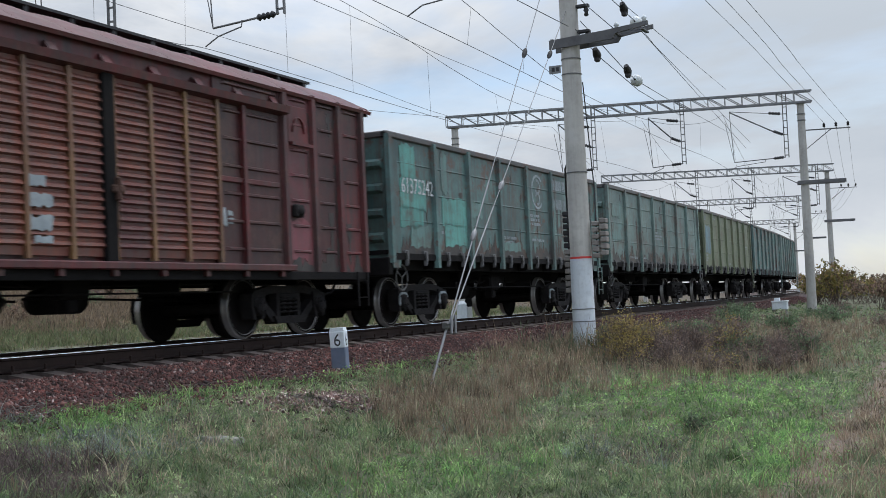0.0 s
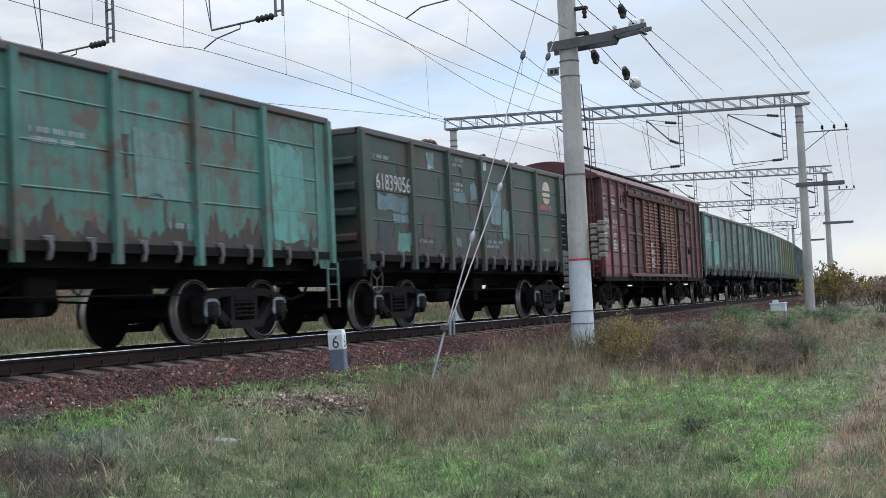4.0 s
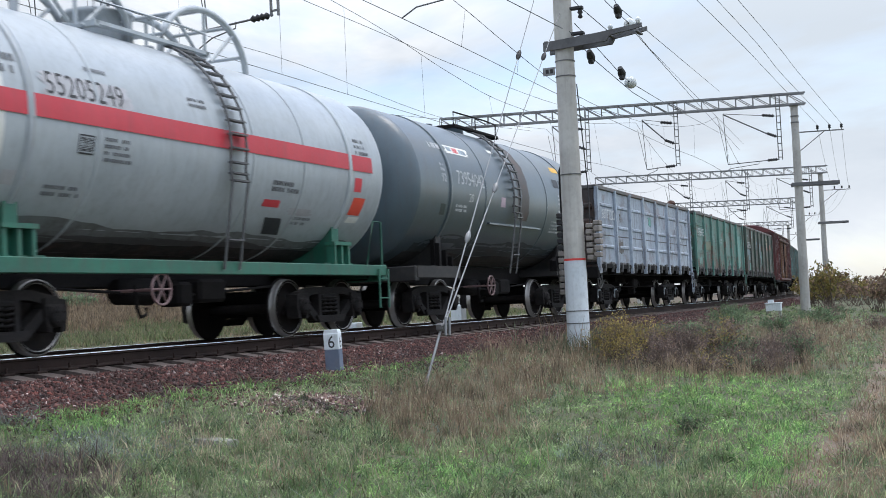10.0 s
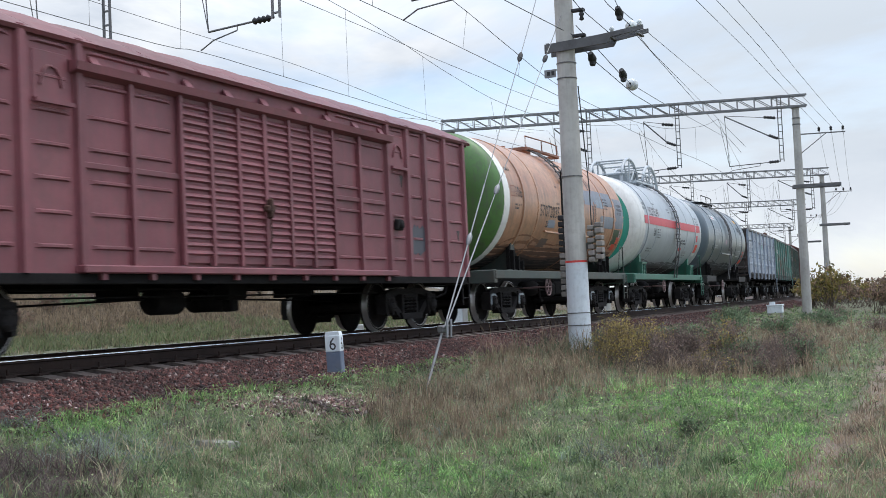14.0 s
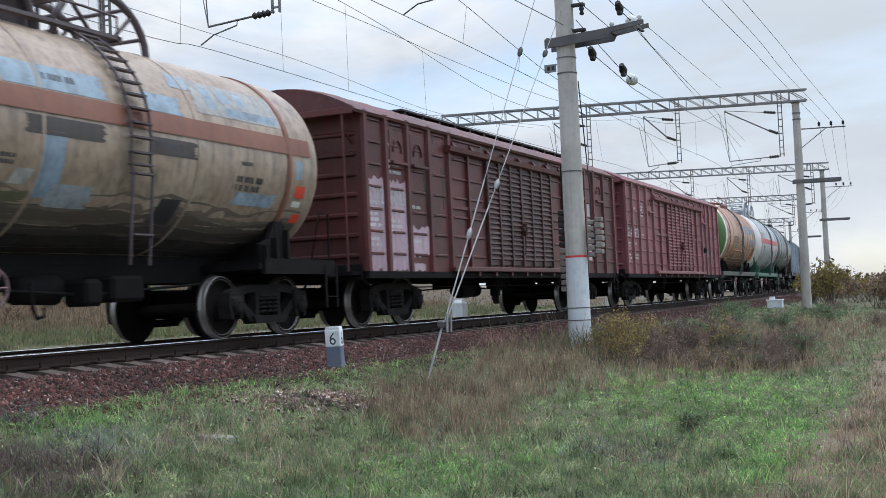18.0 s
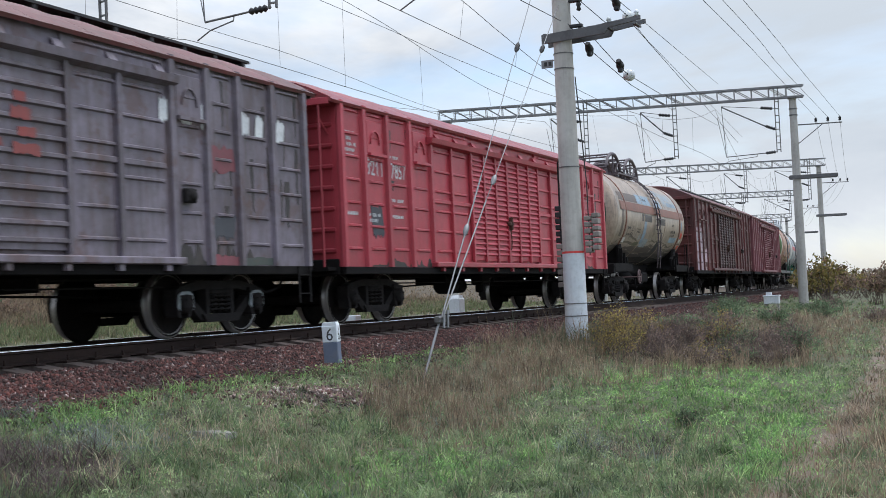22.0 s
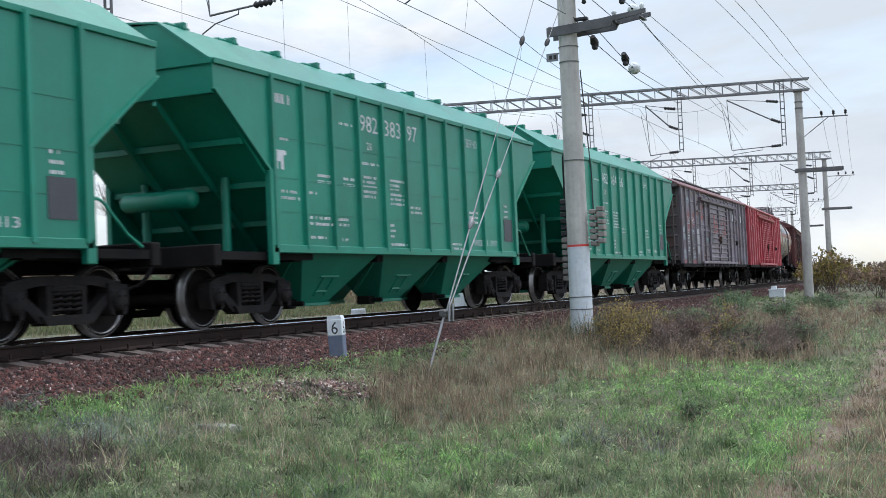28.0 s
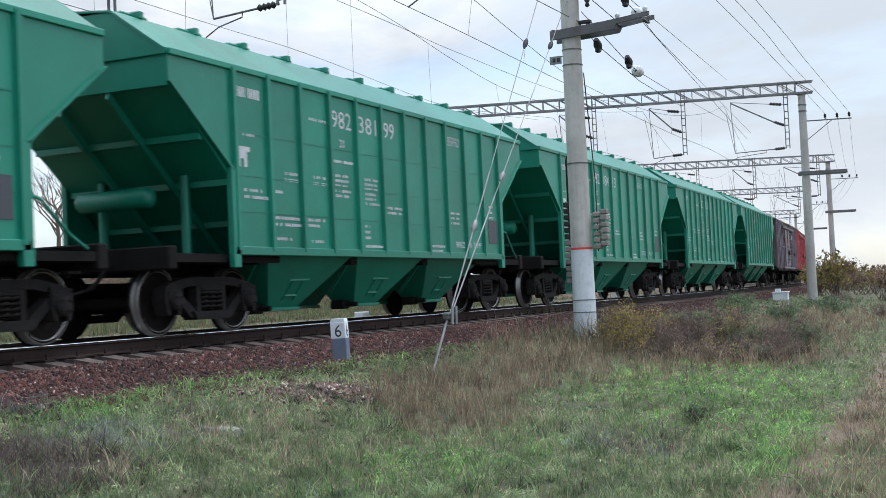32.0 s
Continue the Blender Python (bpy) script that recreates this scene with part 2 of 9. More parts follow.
class Shape:
    """Collects vertices and faces of one part."""

    def __init__(self):
        self.v, self.f, self.s = [], [], []

    def add(self, verts, faces, smooth=False):
        o = len(self.v)
        self.v += [tuple(p) for p in verts]
        self.f += [tuple(i + o for i in f) for f in faces]
        self.s += [smooth] * len(faces)
        return self

    def box(self, x0, x1, y0, y1, z0, z1, b=0.0):
        if b <= 0:
            v = [(x, y, z) for x in (x0, x1) for y in (y0, y1) for z in (z0, z1)]
            return self.add(v, [(0, 1, 3, 2), (4, 6, 7, 5), (0, 4, 5, 1), (2, 3, 7, 6), (0, 2, 6, 4), (1, 5, 7, 3)])
        v, lo, hi = [], (x0, y0, z0), (x1, y1, z1)
        idx = {}
        for cx in (0, 1):
            for cy in (0, 1):
                for cz in (0, 1):
                    c = (cx, cy, cz)
                    for ax in range(3):
                        p = []
                        for k in range(3):
                            e = hi[k] if c[k] else lo[k]
                            if k != ax:
                                e += -b if c[k] else b
                            p.append(e)
                        idx[c, ax] = len(v)
                        v.append(p)
        f = []
        for ax in range(3):
            a1, a2 = [(1, 2), (2, 0), (0, 1)][ax]
            for side in (0, 1):
                loop = []
                for p, q in ((0, 0), (1, 0), (1, 1), (0, 1)):
                    c = [0, 0, 0]
                    c[ax], c[a1], c[a2] = side, p, q
                    loop.append(idx[tuple(c), ax])
                f.append(loop if side else loop[::-1])
        for ax in range(3):
            a1, a2 = [(1, 2), (2, 0), (0, 1)][ax]
            for p in (0, 1):
                for q in (0, 1):
                    c0, c1 = [0, 0, 0], [0, 0, 0]
                    c0[a1] = c1[a1] = p
                    c0[a2] = c1[a2] = q
                    c1[ax] = 1
                    loop = [idx[tuple(c0), a1], idx[tuple(c1), a1], idx[tuple(c1), a2], idx[tuple(c0), a2]]
                    f.append(loop if (p ^ q) else loop[::-1])
        for c in [(i, j, k) for i in (0, 1) for j in (0, 1) for k in (0, 1)]:
            loop = [idx[c, 0], idx[c, 1], idx[c, 2]]
            f.append(loop if sum(c) % 2 else loop[::-1])
        return self.add(v, f)

    def tube(self, pts, r, seg=8, cap=True, smooth=True):
        """A round bar along points; r: one radius or one per point."""
        pts = [Vector(p) for p in pts]
        rs = r if isinstance(r, (list, tuple)) else [r] * len(pts)
        v, f = [], []
        for i, p in enumerate(pts):
            d = (pts[min(i + 1, len(pts) - 1)] - pts[max(i - 1, 0)]).normalized()
            a = d.cross(Vector((0, 0, 1)) if abs(d.z) < 0.9 else Vector((1, 0, 0))).normalized()
            c = d.cross(a)
            for k in range(seg):
                t = 2 * math.pi * k / seg
                v.append(p + rs[i] * (math.cos(t) * a + math.sin(t) * c))
        for i in range(len(pts) - 1):
            for k in range(seg):
                f.append((i * seg + k, i * seg + (k + 1) % seg, (i + 1) * seg + (k + 1) % seg, (i + 1) * seg + k))
        self.add(v, f, smooth)
        if cap:
            o = len(v)
            self.add(v[:seg], [tuple(range(seg))[::-1]])
            self.add(v[-seg:], [tuple(range(seg))])
        return self

    def prism(self, poly, axis, a, b):
        """A closed outline pushed along an axis: poly in the other two coordinates, in x, y, z order."""
        def at(p, w):
            q = list(p)
            q.insert(axis, w)
            return q
        n = len(poly)
        v = [at(p, a) for p in poly] + [at(p, b) for p in poly]
        f = [tuple(range(n))[::-1], tuple(range(n, 2 * n))]
        f += [(i, (i + 1) % n, n + (i + 1) % n, n + i) for i in range(n)]
        return self.add(v, f)

    def lathe(self, prof, axis, centre, seg=32, smooth=True, a0=0.0, a1=2 * math.pi):
        """Outline of (along, radius) turned round an axis through centre."""
        v, f = [], []
        full = abs(a1 - a0 - 2 * math.pi) < 1e-6
        cols = seg if full else seg + 1
        for h, r in prof:
            for k in range(cols):
                t = a0 + (a1 - a0) * k / seg
                p = [r * math.cos(t), r * math.sin(t)]
                p.insert(axis, h)
                v.append([p[i] + centre[i] for i in range(3)])
        for i in range(len(prof) - 1):
            for k in range(seg):
                k2 = (k + 1) % cols
                f.append((i * cols + k, i * cols + k2, (i + 1) * cols + k2, (i + 1) * cols + k))
        return self.add(v, f, smooth)

    def mesh(self, name):
        me = bpy.data.meshes.new(name)
        me.from_pydata(self.v, [], self.f)
        me.polygons.foreach_set("use_smooth", self.s)
        bm = bmesh.new()
        bm.from_mesh(me)
        bmesh.ops.recalc_face_normals(bm, faces=bm.faces)
        bm.to_mesh(me)
        bm.free()
        return me


def put(name, me, parent, label="", at=None):
    ob = new(name, me)
    ob.parent = parent
    if at is not None:
        ob.location = at
    return tagged(ob, label) if label else ob


def part(name, shape, material, parent, label="", at=None):
    me = shape.mesh(name)
    me.materials.append(material)
    return put(name, me, parent, label, at)


def thing(name, label, category, at=(0, 0, 0), group="", kind=""):
    return tagged(pose_at(new(name), at), label, category, group, kind)


def pose_at(ob, at):
    ob.location = at
    return ob


def single(name, shape, material, label, category="", at=(0, 0, 0), group="", kind=""):
    me = shape.mesh(name)
    me.materials.append(material)
    return tagged(pose_at(new(name, me), at), label, category, group, kind)


def letters(text, size, squeeze=1.0):
    """Flat letters as a mesh in x and z, standing on z = 0, facing -y; returned as vertices and faces."""
    cu = bpy.data.curves.new("letters", "FONT")
    cu.body, cu.size, cu.resolution_u = text, size * 1.4, 2
    ob = bpy.data.objects.new("letters", cu)
    me = bpy.data.meshes.new_from_object(ob)
    v = [(p.co.x * squeeze, 0.0, p.co.y) for p in me.vertices]
    f = [tuple(p.vertices) for p in me.polygons]
    bpy.data.objects.remove(ob)
    bpy.data.meshes.remove(me)
    bpy.data.curves.remove(cu)
    return v, f


def fit_width(v, width):
    """Letters squeezed or stretched to a width."""
    w = max(p[0] for p in v)
    return [(p[0] * width / w, p[1], p[2]) for p in v]


def bars(rng, width, rows, pitch, high):
    """Rows of small bars that stand for writing too small to read."""
    v, f = [], []
    for r in range(rows):
        x, end = 0.0, width * rng.uniform(0.65, 1.0)
        while x < end:
            w = rng.uniform(0.02, 0.05)
            z = -r * pitch
            o = len(v)
            v += [(x, 0, z), (x + w, 0, z), (x + w, 0, z + high), (x, 0, z + high)]
            f.append((o, o + 1, o + 2, o + 3))
            x += w + (rng.uniform(0.06, 0.1) if rng.random() < 0.15 else rng.uniform(0.012, 0.022))
    return v, f


# ---- the line of the track: straight, then a wide curve away from the camera ----
AXIS_Y, BEND_X, BEND_R = 11.5, 27.0, 700.0


def line(s, off=0.0):
    """Place and heading at s metres along the track, off metres towards the camera's side."""
    if s < BEND_X:
        return s, AXIS_Y - off, 0.0
    a = (s - BEND_X) / BEND_R
    return BEND_X + (BEND_R + off) * math.sin(a), AXIS_Y + BEND_R - (BEND_R + off) * math.cos(a), a


def beside(x, y):
    """How far (x, y) lies from the track's axis, towards the camera's side."""
    if x < BEND_X:
        return AXIS_Y - y
    return math.hypot(x - BEND_X, y - AXIS_Y - BEND_R) - BEND_R


PROFILE = ((-400, 26.0), (-140, 12.0), (-60, 4.4), (-30, 0.7), (-18, -0.3), (-8, -0.75), (-3.6, -0.72), (-2.6, -0.52), (-1.5, -0.28), (1.3, -0.285), (1.45, -0.275), (1.7, -0.28), (2.45, -0.5), (3.2, -0.56), (4.7, -0.8), (6.5, -1.0), (8.5, -1.15), (400, -1.5))


def ground_z(x, y):
    w = beside(x, y)
    z = float(np.interp(w, [p[0] for p in PROFILE], [p[1] for p in PROFILE]))
    k = min(1.0, max(0.0, (abs(w) - 2.3) / 2.0))
    return z + k * (0.05 * noise.noise((x * 0.9, y * 0.9, 0)) + 0.07 * noise.noise((x * 0.28, y * 0.28, 3)))

# ---- ground: one sheet out to the horizon ----


def ground_material():
    m = bpy.data.materials.new("meadow_soil")
    m.use_nodes = True
    n, l = m.node_tree.nodes, m.node_tree.links
    b = n["Principled BSDF"]
    b.inputs["Roughness"].default_value = 0.95
    tc = n.new("ShaderNodeTexCoord")

    def tex(scale, detail=6.0):
        t = n.new("ShaderNodeTexNoise")
        t.inputs["Scale"].default_value, t.inputs["Detail"].default_value, t.inputs["Roughness"].default_value = scale, detail, 0.65
        l.new(tc.outputs["Object"], t.inputs["Vector"])
        return t.outputs["Fac"]

    def ramp(fac, stops):
        r = n.new("ShaderNodeValToRGB")
        els = r.color_ramp.elements
        els[0].position, els[0].color = stops[0]
        els[1].position, els[1].color = stops[-1]
        for p, c in stops[1:-1]:
            els.new(p).color = c
        l.new(fac, r.inputs["Fac"])
        return r.outputs[0]
    a = ramp(tex(0.35), [(0.3, (0.045, 0.064, 0.027, 1)), (0.5, (0.068, 0.08, 0.038, 1)), (0.7, (0.105, 0.095, 0.056, 1))])
    c = ramp(tex(14.0), [(0.35, (0.03, 0.032, 0.02, 1)), (0.65, (0.20, 0.19, 0.11, 1))])
    x = n.new("ShaderNodeMix")
    x.data_type = 'RGBA'
    x.inputs["Factor"].default_value = 0.4
    l.new(a, x.inputs["A"])
    l.new(c, x.inputs["B"])
    sep = n.new("ShaderNodeSeparateXYZ")
    l.new(tc.outputs["Object"], sep.inputs[0])

    def calc(op, p, q):
        k = n.new("ShaderNodeMath")
        k.operation = op
        for i, v in enumerate((p, q)):
            if isinstance(v, (int, float)):
                k.inputs[i].default_value = v
            else:
                l.new(v, k.inputs[i])
        return k.outputs[0]
    # dry brown field beyond the track
    wide = n.new("ShaderNodeMapRange")
    wide.inputs["From Min"].default_value, wide.inputs["From Max"].default_value = 27.0, 34.0
    l.new(calc('ADD', sep.outputs["Y"], calc('MULTIPLY', calc('SUBTRACT', tex(0.2), 0.5), 6.0)), wide.inputs["Value"])
    field = n.new("ShaderNodeMix")
    field.data_type = 'RGBA'
    l.new(wide.outputs[0], field.inputs["Factor"])
    l.new(x.outputs["Result"], field.inputs["A"])
    l.new(ramp(tex(1.2), [(0.3, (0.045, 0.036, 0.021, 1)), (0.7, (0.105, 0.078, 0.047, 1))]), field.inputs["B"])
    # trodden path of pinkish-tan soil
    bend = calc('MULTIPLY', calc('MAXIMUM', calc('SUBTRACT', sep.outputs["X"], 17.0), 0.0), 0.055)
    gap = calc('ABSOLUTE', calc('SUBTRACT', calc('SUBTRACT', sep.outputs["Y"], bend), 1.5), 0.0)
    rough_gap = calc('ADD', gap, calc('MULTIPLY', calc('SUBTRACT', tex(3.0), 0.5), 0.7))
    fade = n.new("ShaderNodeMapRange")
    fade.inputs["From Min"].default_value, fade.inputs["From Max"].default_value = 0.06, 0.28
    fade.inputs["To Min"].default_value, fade.inputs["To Max"].default_value = 1.0, 0.0
    l.new(rough_gap, fade.inputs["Value"])
    y = n.new("ShaderNodeMix")
    y.data_type = 'RGBA'
    l.new(fade.outputs[0], y.inputs["Factor"])
    l.new(field.outputs["Result"], y.inputs["A"])
    l.new(ramp(tex(9.0), [(0.3, (0.11, 0.082, 0.06, 1)), (0.7, (0.24, 0.185, 0.14, 1))]), y.inputs["B"])
    # dark reddish dust and grit of the ballast bed
    far = calc('MAXIMUM', calc('SUBTRACT', sep.outputs["X"], BEND_X), 0.0)
    off = calc('ABSOLUTE', calc('SUBTRACT', calc('SUBTRACT', sep.outputs["Y"], calc('DIVIDE', calc('MULTIPLY', far, far), 2 * BEND_R)), AXIS_Y), 0.0)
    bed = n.new("ShaderNodeMapRange")
    bed.inputs["From Min"].default_value, bed.inputs["From Max"].default_value = 2.55, 2.95
    bed.inputs["To Min"].default_value, bed.inputs["To Max"].default_value = 1.0, 0.0
    l.new(calc('ADD', off, calc('MULTIPLY', calc('SUBTRACT', tex(1.6), 0.5), 1.2)), bed.inputs["Value"])
    z = n.new("ShaderNodeMix")
    z.data_type = 'RGBA'
    l.new(bed.outputs[0], z.inputs["Factor"])
    l.new(y.outputs["Result"], z.inputs["A"])
    l.new(ramp(tex(30.0), [(0.3, (0.016, 0.011, 0.010, 1)), (0.7, (0.075, 0.04, 0.035, 1))]), z.inputs["B"])
    l.new(z.outputs["Result"], b.inputs["Base Color"])
    bp = n.new("ShaderNodeBump")
    bp.inputs["Strength"].default_value, bp.inputs["Distance"].default_value = 0.6, 0.05
    l.new(tex(22.0), bp.inputs["Height"])
    l.new(bp.outputs[0], b.inputs["Normal"])
    return m


def build_ground():
    xs = sorted(set([-1500, -900, -500, -250, -120, -60, -30, -15, -8] + list(np.arange(-4, 60, 0.5)) + list(np.arange(60, 130, 2)) + list(np.arange(130, 320, 8)) + [360, 450, 600, 900, 1500]))
    ys = sorted(set([-1500, -900, -500, -250, -120, -60, -30, -15] + list(np.arange(-8, 6, 0.5)) + list(np.arange(6, 22, 0.22)) + list(np.arange(22, 40, 1)) + list(np.arange(40, 130, 4)) + [150, 180, 220, 280, 360, 450, 600, 900, 1500]))
    v = [(x, y, ground_z(x, y)) for x in xs for y in ys]
    w = len(ys)
    f = [(i * w + j, (i + 1) * w + j, (i + 1) * w + j + 1, i * w + j + 1) for i in range(len(xs) - 1) for j in range(w - 1)]
    me = bpy.data.meshes.new("ground")
    me.from_pydata([tuple(map(float, p)) for p in v], [], f)
    me.polygons.foreach_set("use_smooth", [True] * len(f))
    me.materials.append(ground_material())
    return tagged(new("ground", me), "uneven autumn meadow and railway verge", "ground", kind="structure")


build_ground()

# ---- track ----


def sweep(prof, s0, s1, step, side):
    """A rail section carried along the line; prof in (offset, z), side: the rail's offset from the axis."""
    sh = Shape()
    stations = list(np.arange(s0, min(s1, BEND_X), 8.0)) + list(np.arange(max(s0, BEND_X), s1 + step, step))
    n = len(prof)
    v = []
    for s in stations:
        for o, z in prof:
            x, y, _ = line(s, side + o)
            v.append((x, y, z))
    f = [(i * n + k, i * n + (k + 1) % n, (i + 1) * n + (k + 1) % n, (i + 1) * n + k) for i in range(len(stations) - 1) for k in range(n)]
    return sh.add(v, f)


RAIL_FOOT = [(-0.075, -0.18), (0.075, -0.18), (0.075, -0.165), (0.012, -0.145), (0.012, -0.045), (0.036, -0.035), (0.036, -0.004), (0.03, 0.0), (-0.03, 0.0), (-0.036, -0.004), (-0.036, -0.035), (-0.012, -0.045), (-0.012, -0.145), (-0.075, -0.165)]
RAIL_TOP = [(-0.038, -0.007), (0.038, -0.007), (0.036, -0.002), (0.029, 0.003), (-0.029, 0.003), (-0.036, -0.002)]
track = thing("railway_track", "straight-then-curving railway track with rusty rails on concrete sleepers", "track", kind="structure")
for side in (0.795, -0.795):
    r = part("rail", sweep(RAIL_FOOT, -60, 330, 6.0, side), MAT["rail"], track, "rusty brown rail")
    part("rail_head", sweep(RAIL_TOP, -60, 330, 6.0, side), MAT["railtop"], r, "bright worn running surface")

sl = Shape()
sl.prism([(-1.38, -0.36), (1.38, -0.36), (1.38, -0.262), (0.98, -0.195), (-0.98, -0.195), (-1.38, -0.262)], 0, -0.135, 0.135)
sleeper_mesh = sl.mesh("sleeper")
sleeper_mesh.materials.append(MAT["sleeper"])
clip = Shape()
for yy in (-0.795, 0.795):
    clip.box(-0.09, 0.09, yy - 0.19, yy + 0.19, -0.195, -0.165, 0.008)
    for dy in (-0.13, 0.13):
        clip.tube([(0, yy + dy, -0.17), (0, yy + dy, -0.1)], 0.017, 6)
clip_mesh = clip.mesh("rail_fastening")
clip_mesh.materials.append(MAT["rail"])
rs = random.Random(5)
for i in range(250):
    s = 2.0 + i * 0.545
    x, y, a = line(s)
    o = put("sleeper", sleeper_mesh, track, at=(x, y, rs.uniform(-0.008, 0.006)))
    o.rotation_euler = (0, 0, a + rs.uniform(-0.01, 0.01))
    if s < 34:
        put("rail_fastening", clip_mesh, o)

# ballast: a bed of single broken stones


def stones(name, label, count, place, size, material, seed, category="stones"):
    rng = np.random.default_rng(seed)
    base = np.array([(1, 0, 0), (-1, 0, 0), (0, 1, 0), (0, -1, 0), (0, 0, 1), (0, 0, -1)], float)
    tri = np.array([(0, 2, 4), (2, 1, 4), (1, 3, 4), (3, 0, 4), (2, 0, 5), (1, 2, 5), (3, 1, 5), (0, 3, 5)])
    pts = place(rng, count)
    count = len(pts)
    v = (base[None] + rng.uniform(-0.35, 0.35, (count, 6, 3))) * rng.uniform(0.6, 1.3, (count, 6, 1)) * (rng.uniform(size[0], size[1], (count, 1, 1)) * rng.uniform(0.6, 1.2, (count, 1, 3)))
    a, b, c = rng.uniform(0, 6.28, (3, count))
    for i, (p, q), t in ((0, (0, 1), a), (1, (1, 2), b), (2, (0, 2), c)):
        s, k = np.sin(t)[:, None], np.cos(t)[:, None]
        vp, vq = v[:, :, p].copy(), v[:, :, q].copy()
        v[:, :, p], v[:, :, q] = k * vp - s * vq, s * vp + k * vq
    v += pts[:, None, :]
    f = (tri[None] + 6 * np.arange(count)[:, None, None]).reshape(-1, 3)
    return quick(name, v.reshape(-1, 3), f, material, label, category)


def quick(name, v, f, material, label, category):
    """A large mesh of triangles from arrays."""
    me = bpy.data.meshes.new(name)
    me.vertices.add(len(v))
    me.vertices.foreach_set("co", np.asarray(v, np.float32).ravel())
    me.loops.add(f.size)
    me.loops.foreach_set("vertex_index", np.asarray(f, np.int32).ravel())
    me.polygons.add(len(f))
    me.polygons.foreach_set("loop_start", np.arange(0, f.size, f.shape[1], dtype=np.int32))
    me.polygons.foreach_set("loop_total", np.full(len(f), f.shape[1], np.int32))
    me.update(calc_edges=True)
    me.materials.append(material)
    return tagged(new(name, me), label, category, kind="stuff")


def ballast_place(rng, n):
    s = np.where(rng.random(n) < 0.68, 7.5 + 17.5 * rng.random(n), 24 + 66 * rng.random(n) ** 1.4)
    off = np.where(rng.random(n) < 0.9, rng.uniform(0.86, 2.8, n), rng.uniform(-2.2, 0.75, n))
    off = np.where(off > 2.3, off + rng.exponential(0.22, n) * (s < 20), off)
    gap = np.abs((s - 2.0 + 0.2725) % 0.545 - 0.2725)
    out = []
    for a, o, k in zip(s, off, gap):
        crib = 0.86 <= o <= 1.6
        if crib and o < 1.42 and k < 0.15:
            continue
        x, y, _ = line(a, o)
        lift = 0.022 * rng.random() if crib else 0.004
        out.append((x, y, ground_z(x, y) + (lift if abs(o) > 0.8 else -0.014)))
    return np.array(out)


MAT["ballast"] = leafy("ballast_stone", [(0.011, 0.007, 0.006, 1), (0.079, 0.023, 0.019, 1), (0.018, 0.011, 0.010, 1), (0.123, 0.037, 0.030, 1), (0.013, 0.010, 0.009, 1), (0.084, 0.030, 0.025, 1), (0.026, 0.016, 0.014, 1), (0.150, 0.075, 0.063, 1), (0.018, 0.012, 0.012, 1), (0.114, 0.044, 0.036, 1), (0.035, 0.021, 0.019, 1), (0.097, 0.035, 0.029, 1), (0.018, 0.012, 0.012, 1), (0.264, 0.211, 0.198, 1)], 0.9, False, fleck=9.0)
MAT["rubble"] = leafy("rubble_stone", [(0.10, 0.05, 0.04, 1), (0.16, 0.10, 0.085, 1), (0.05, 0.03, 0.025, 1), (0.22, 0.165, 0.145, 1), (0.12, 0.065, 0.052, 1), (0.045, 0.03, 0.026, 1), (0.08, 0.05, 0.042, 1), (0.5, 0.44, 0.4, 1)], 0.9, False)
stones("ballast", "reddish-brown crushed stone ballast with oily grime", 98000, ballast_place, (0.013, 0.034), MAT["ballast"], 1)


def heap_place(rng, n):
    out = []
    for _ in range(n):
        x, y = rng.normal(13.05, 0.62), rng.normal(7.42, 0.33)
        h = 0.05 * math.exp(-((x - 13.05) / 0.7) ** 2 - ((y - 7.42) / 0.4) ** 2)
        out.append((x, y, ground_z(x, y) + h * rng.random()))
    return np.array(out)


stones("rubble_heap", "low scattered heap of pale and reddish stones", 2600, heap_place, (0.012, 0.04), MAT["rubble"], 2)

# ---- bogies, wheels, couplers: built once, shared by all wagons ----
CACHE = {}


def shared(name, material, make):
    if name not in CACHE:
        sh = Shape()
        make(sh)
        CACHE[name] = sh.mesh(name)
        CACHE[name].materials.append(material)
        if name == "wheelset":
            CACHE[name].materials.append(MAT["tread"])
            for p in CACHE[name].polygons:
                c = p.center
                rr = math.hypot(c.x, c.z)
                if (0.752 < abs(c.y) < 0.852 and rr > 0.462) or (abs(c.y) > 0.855 and (rr > 0.448 or 0.405 < rr < 0.42)):
                    p.material_index = 1
    return CACHE[name]


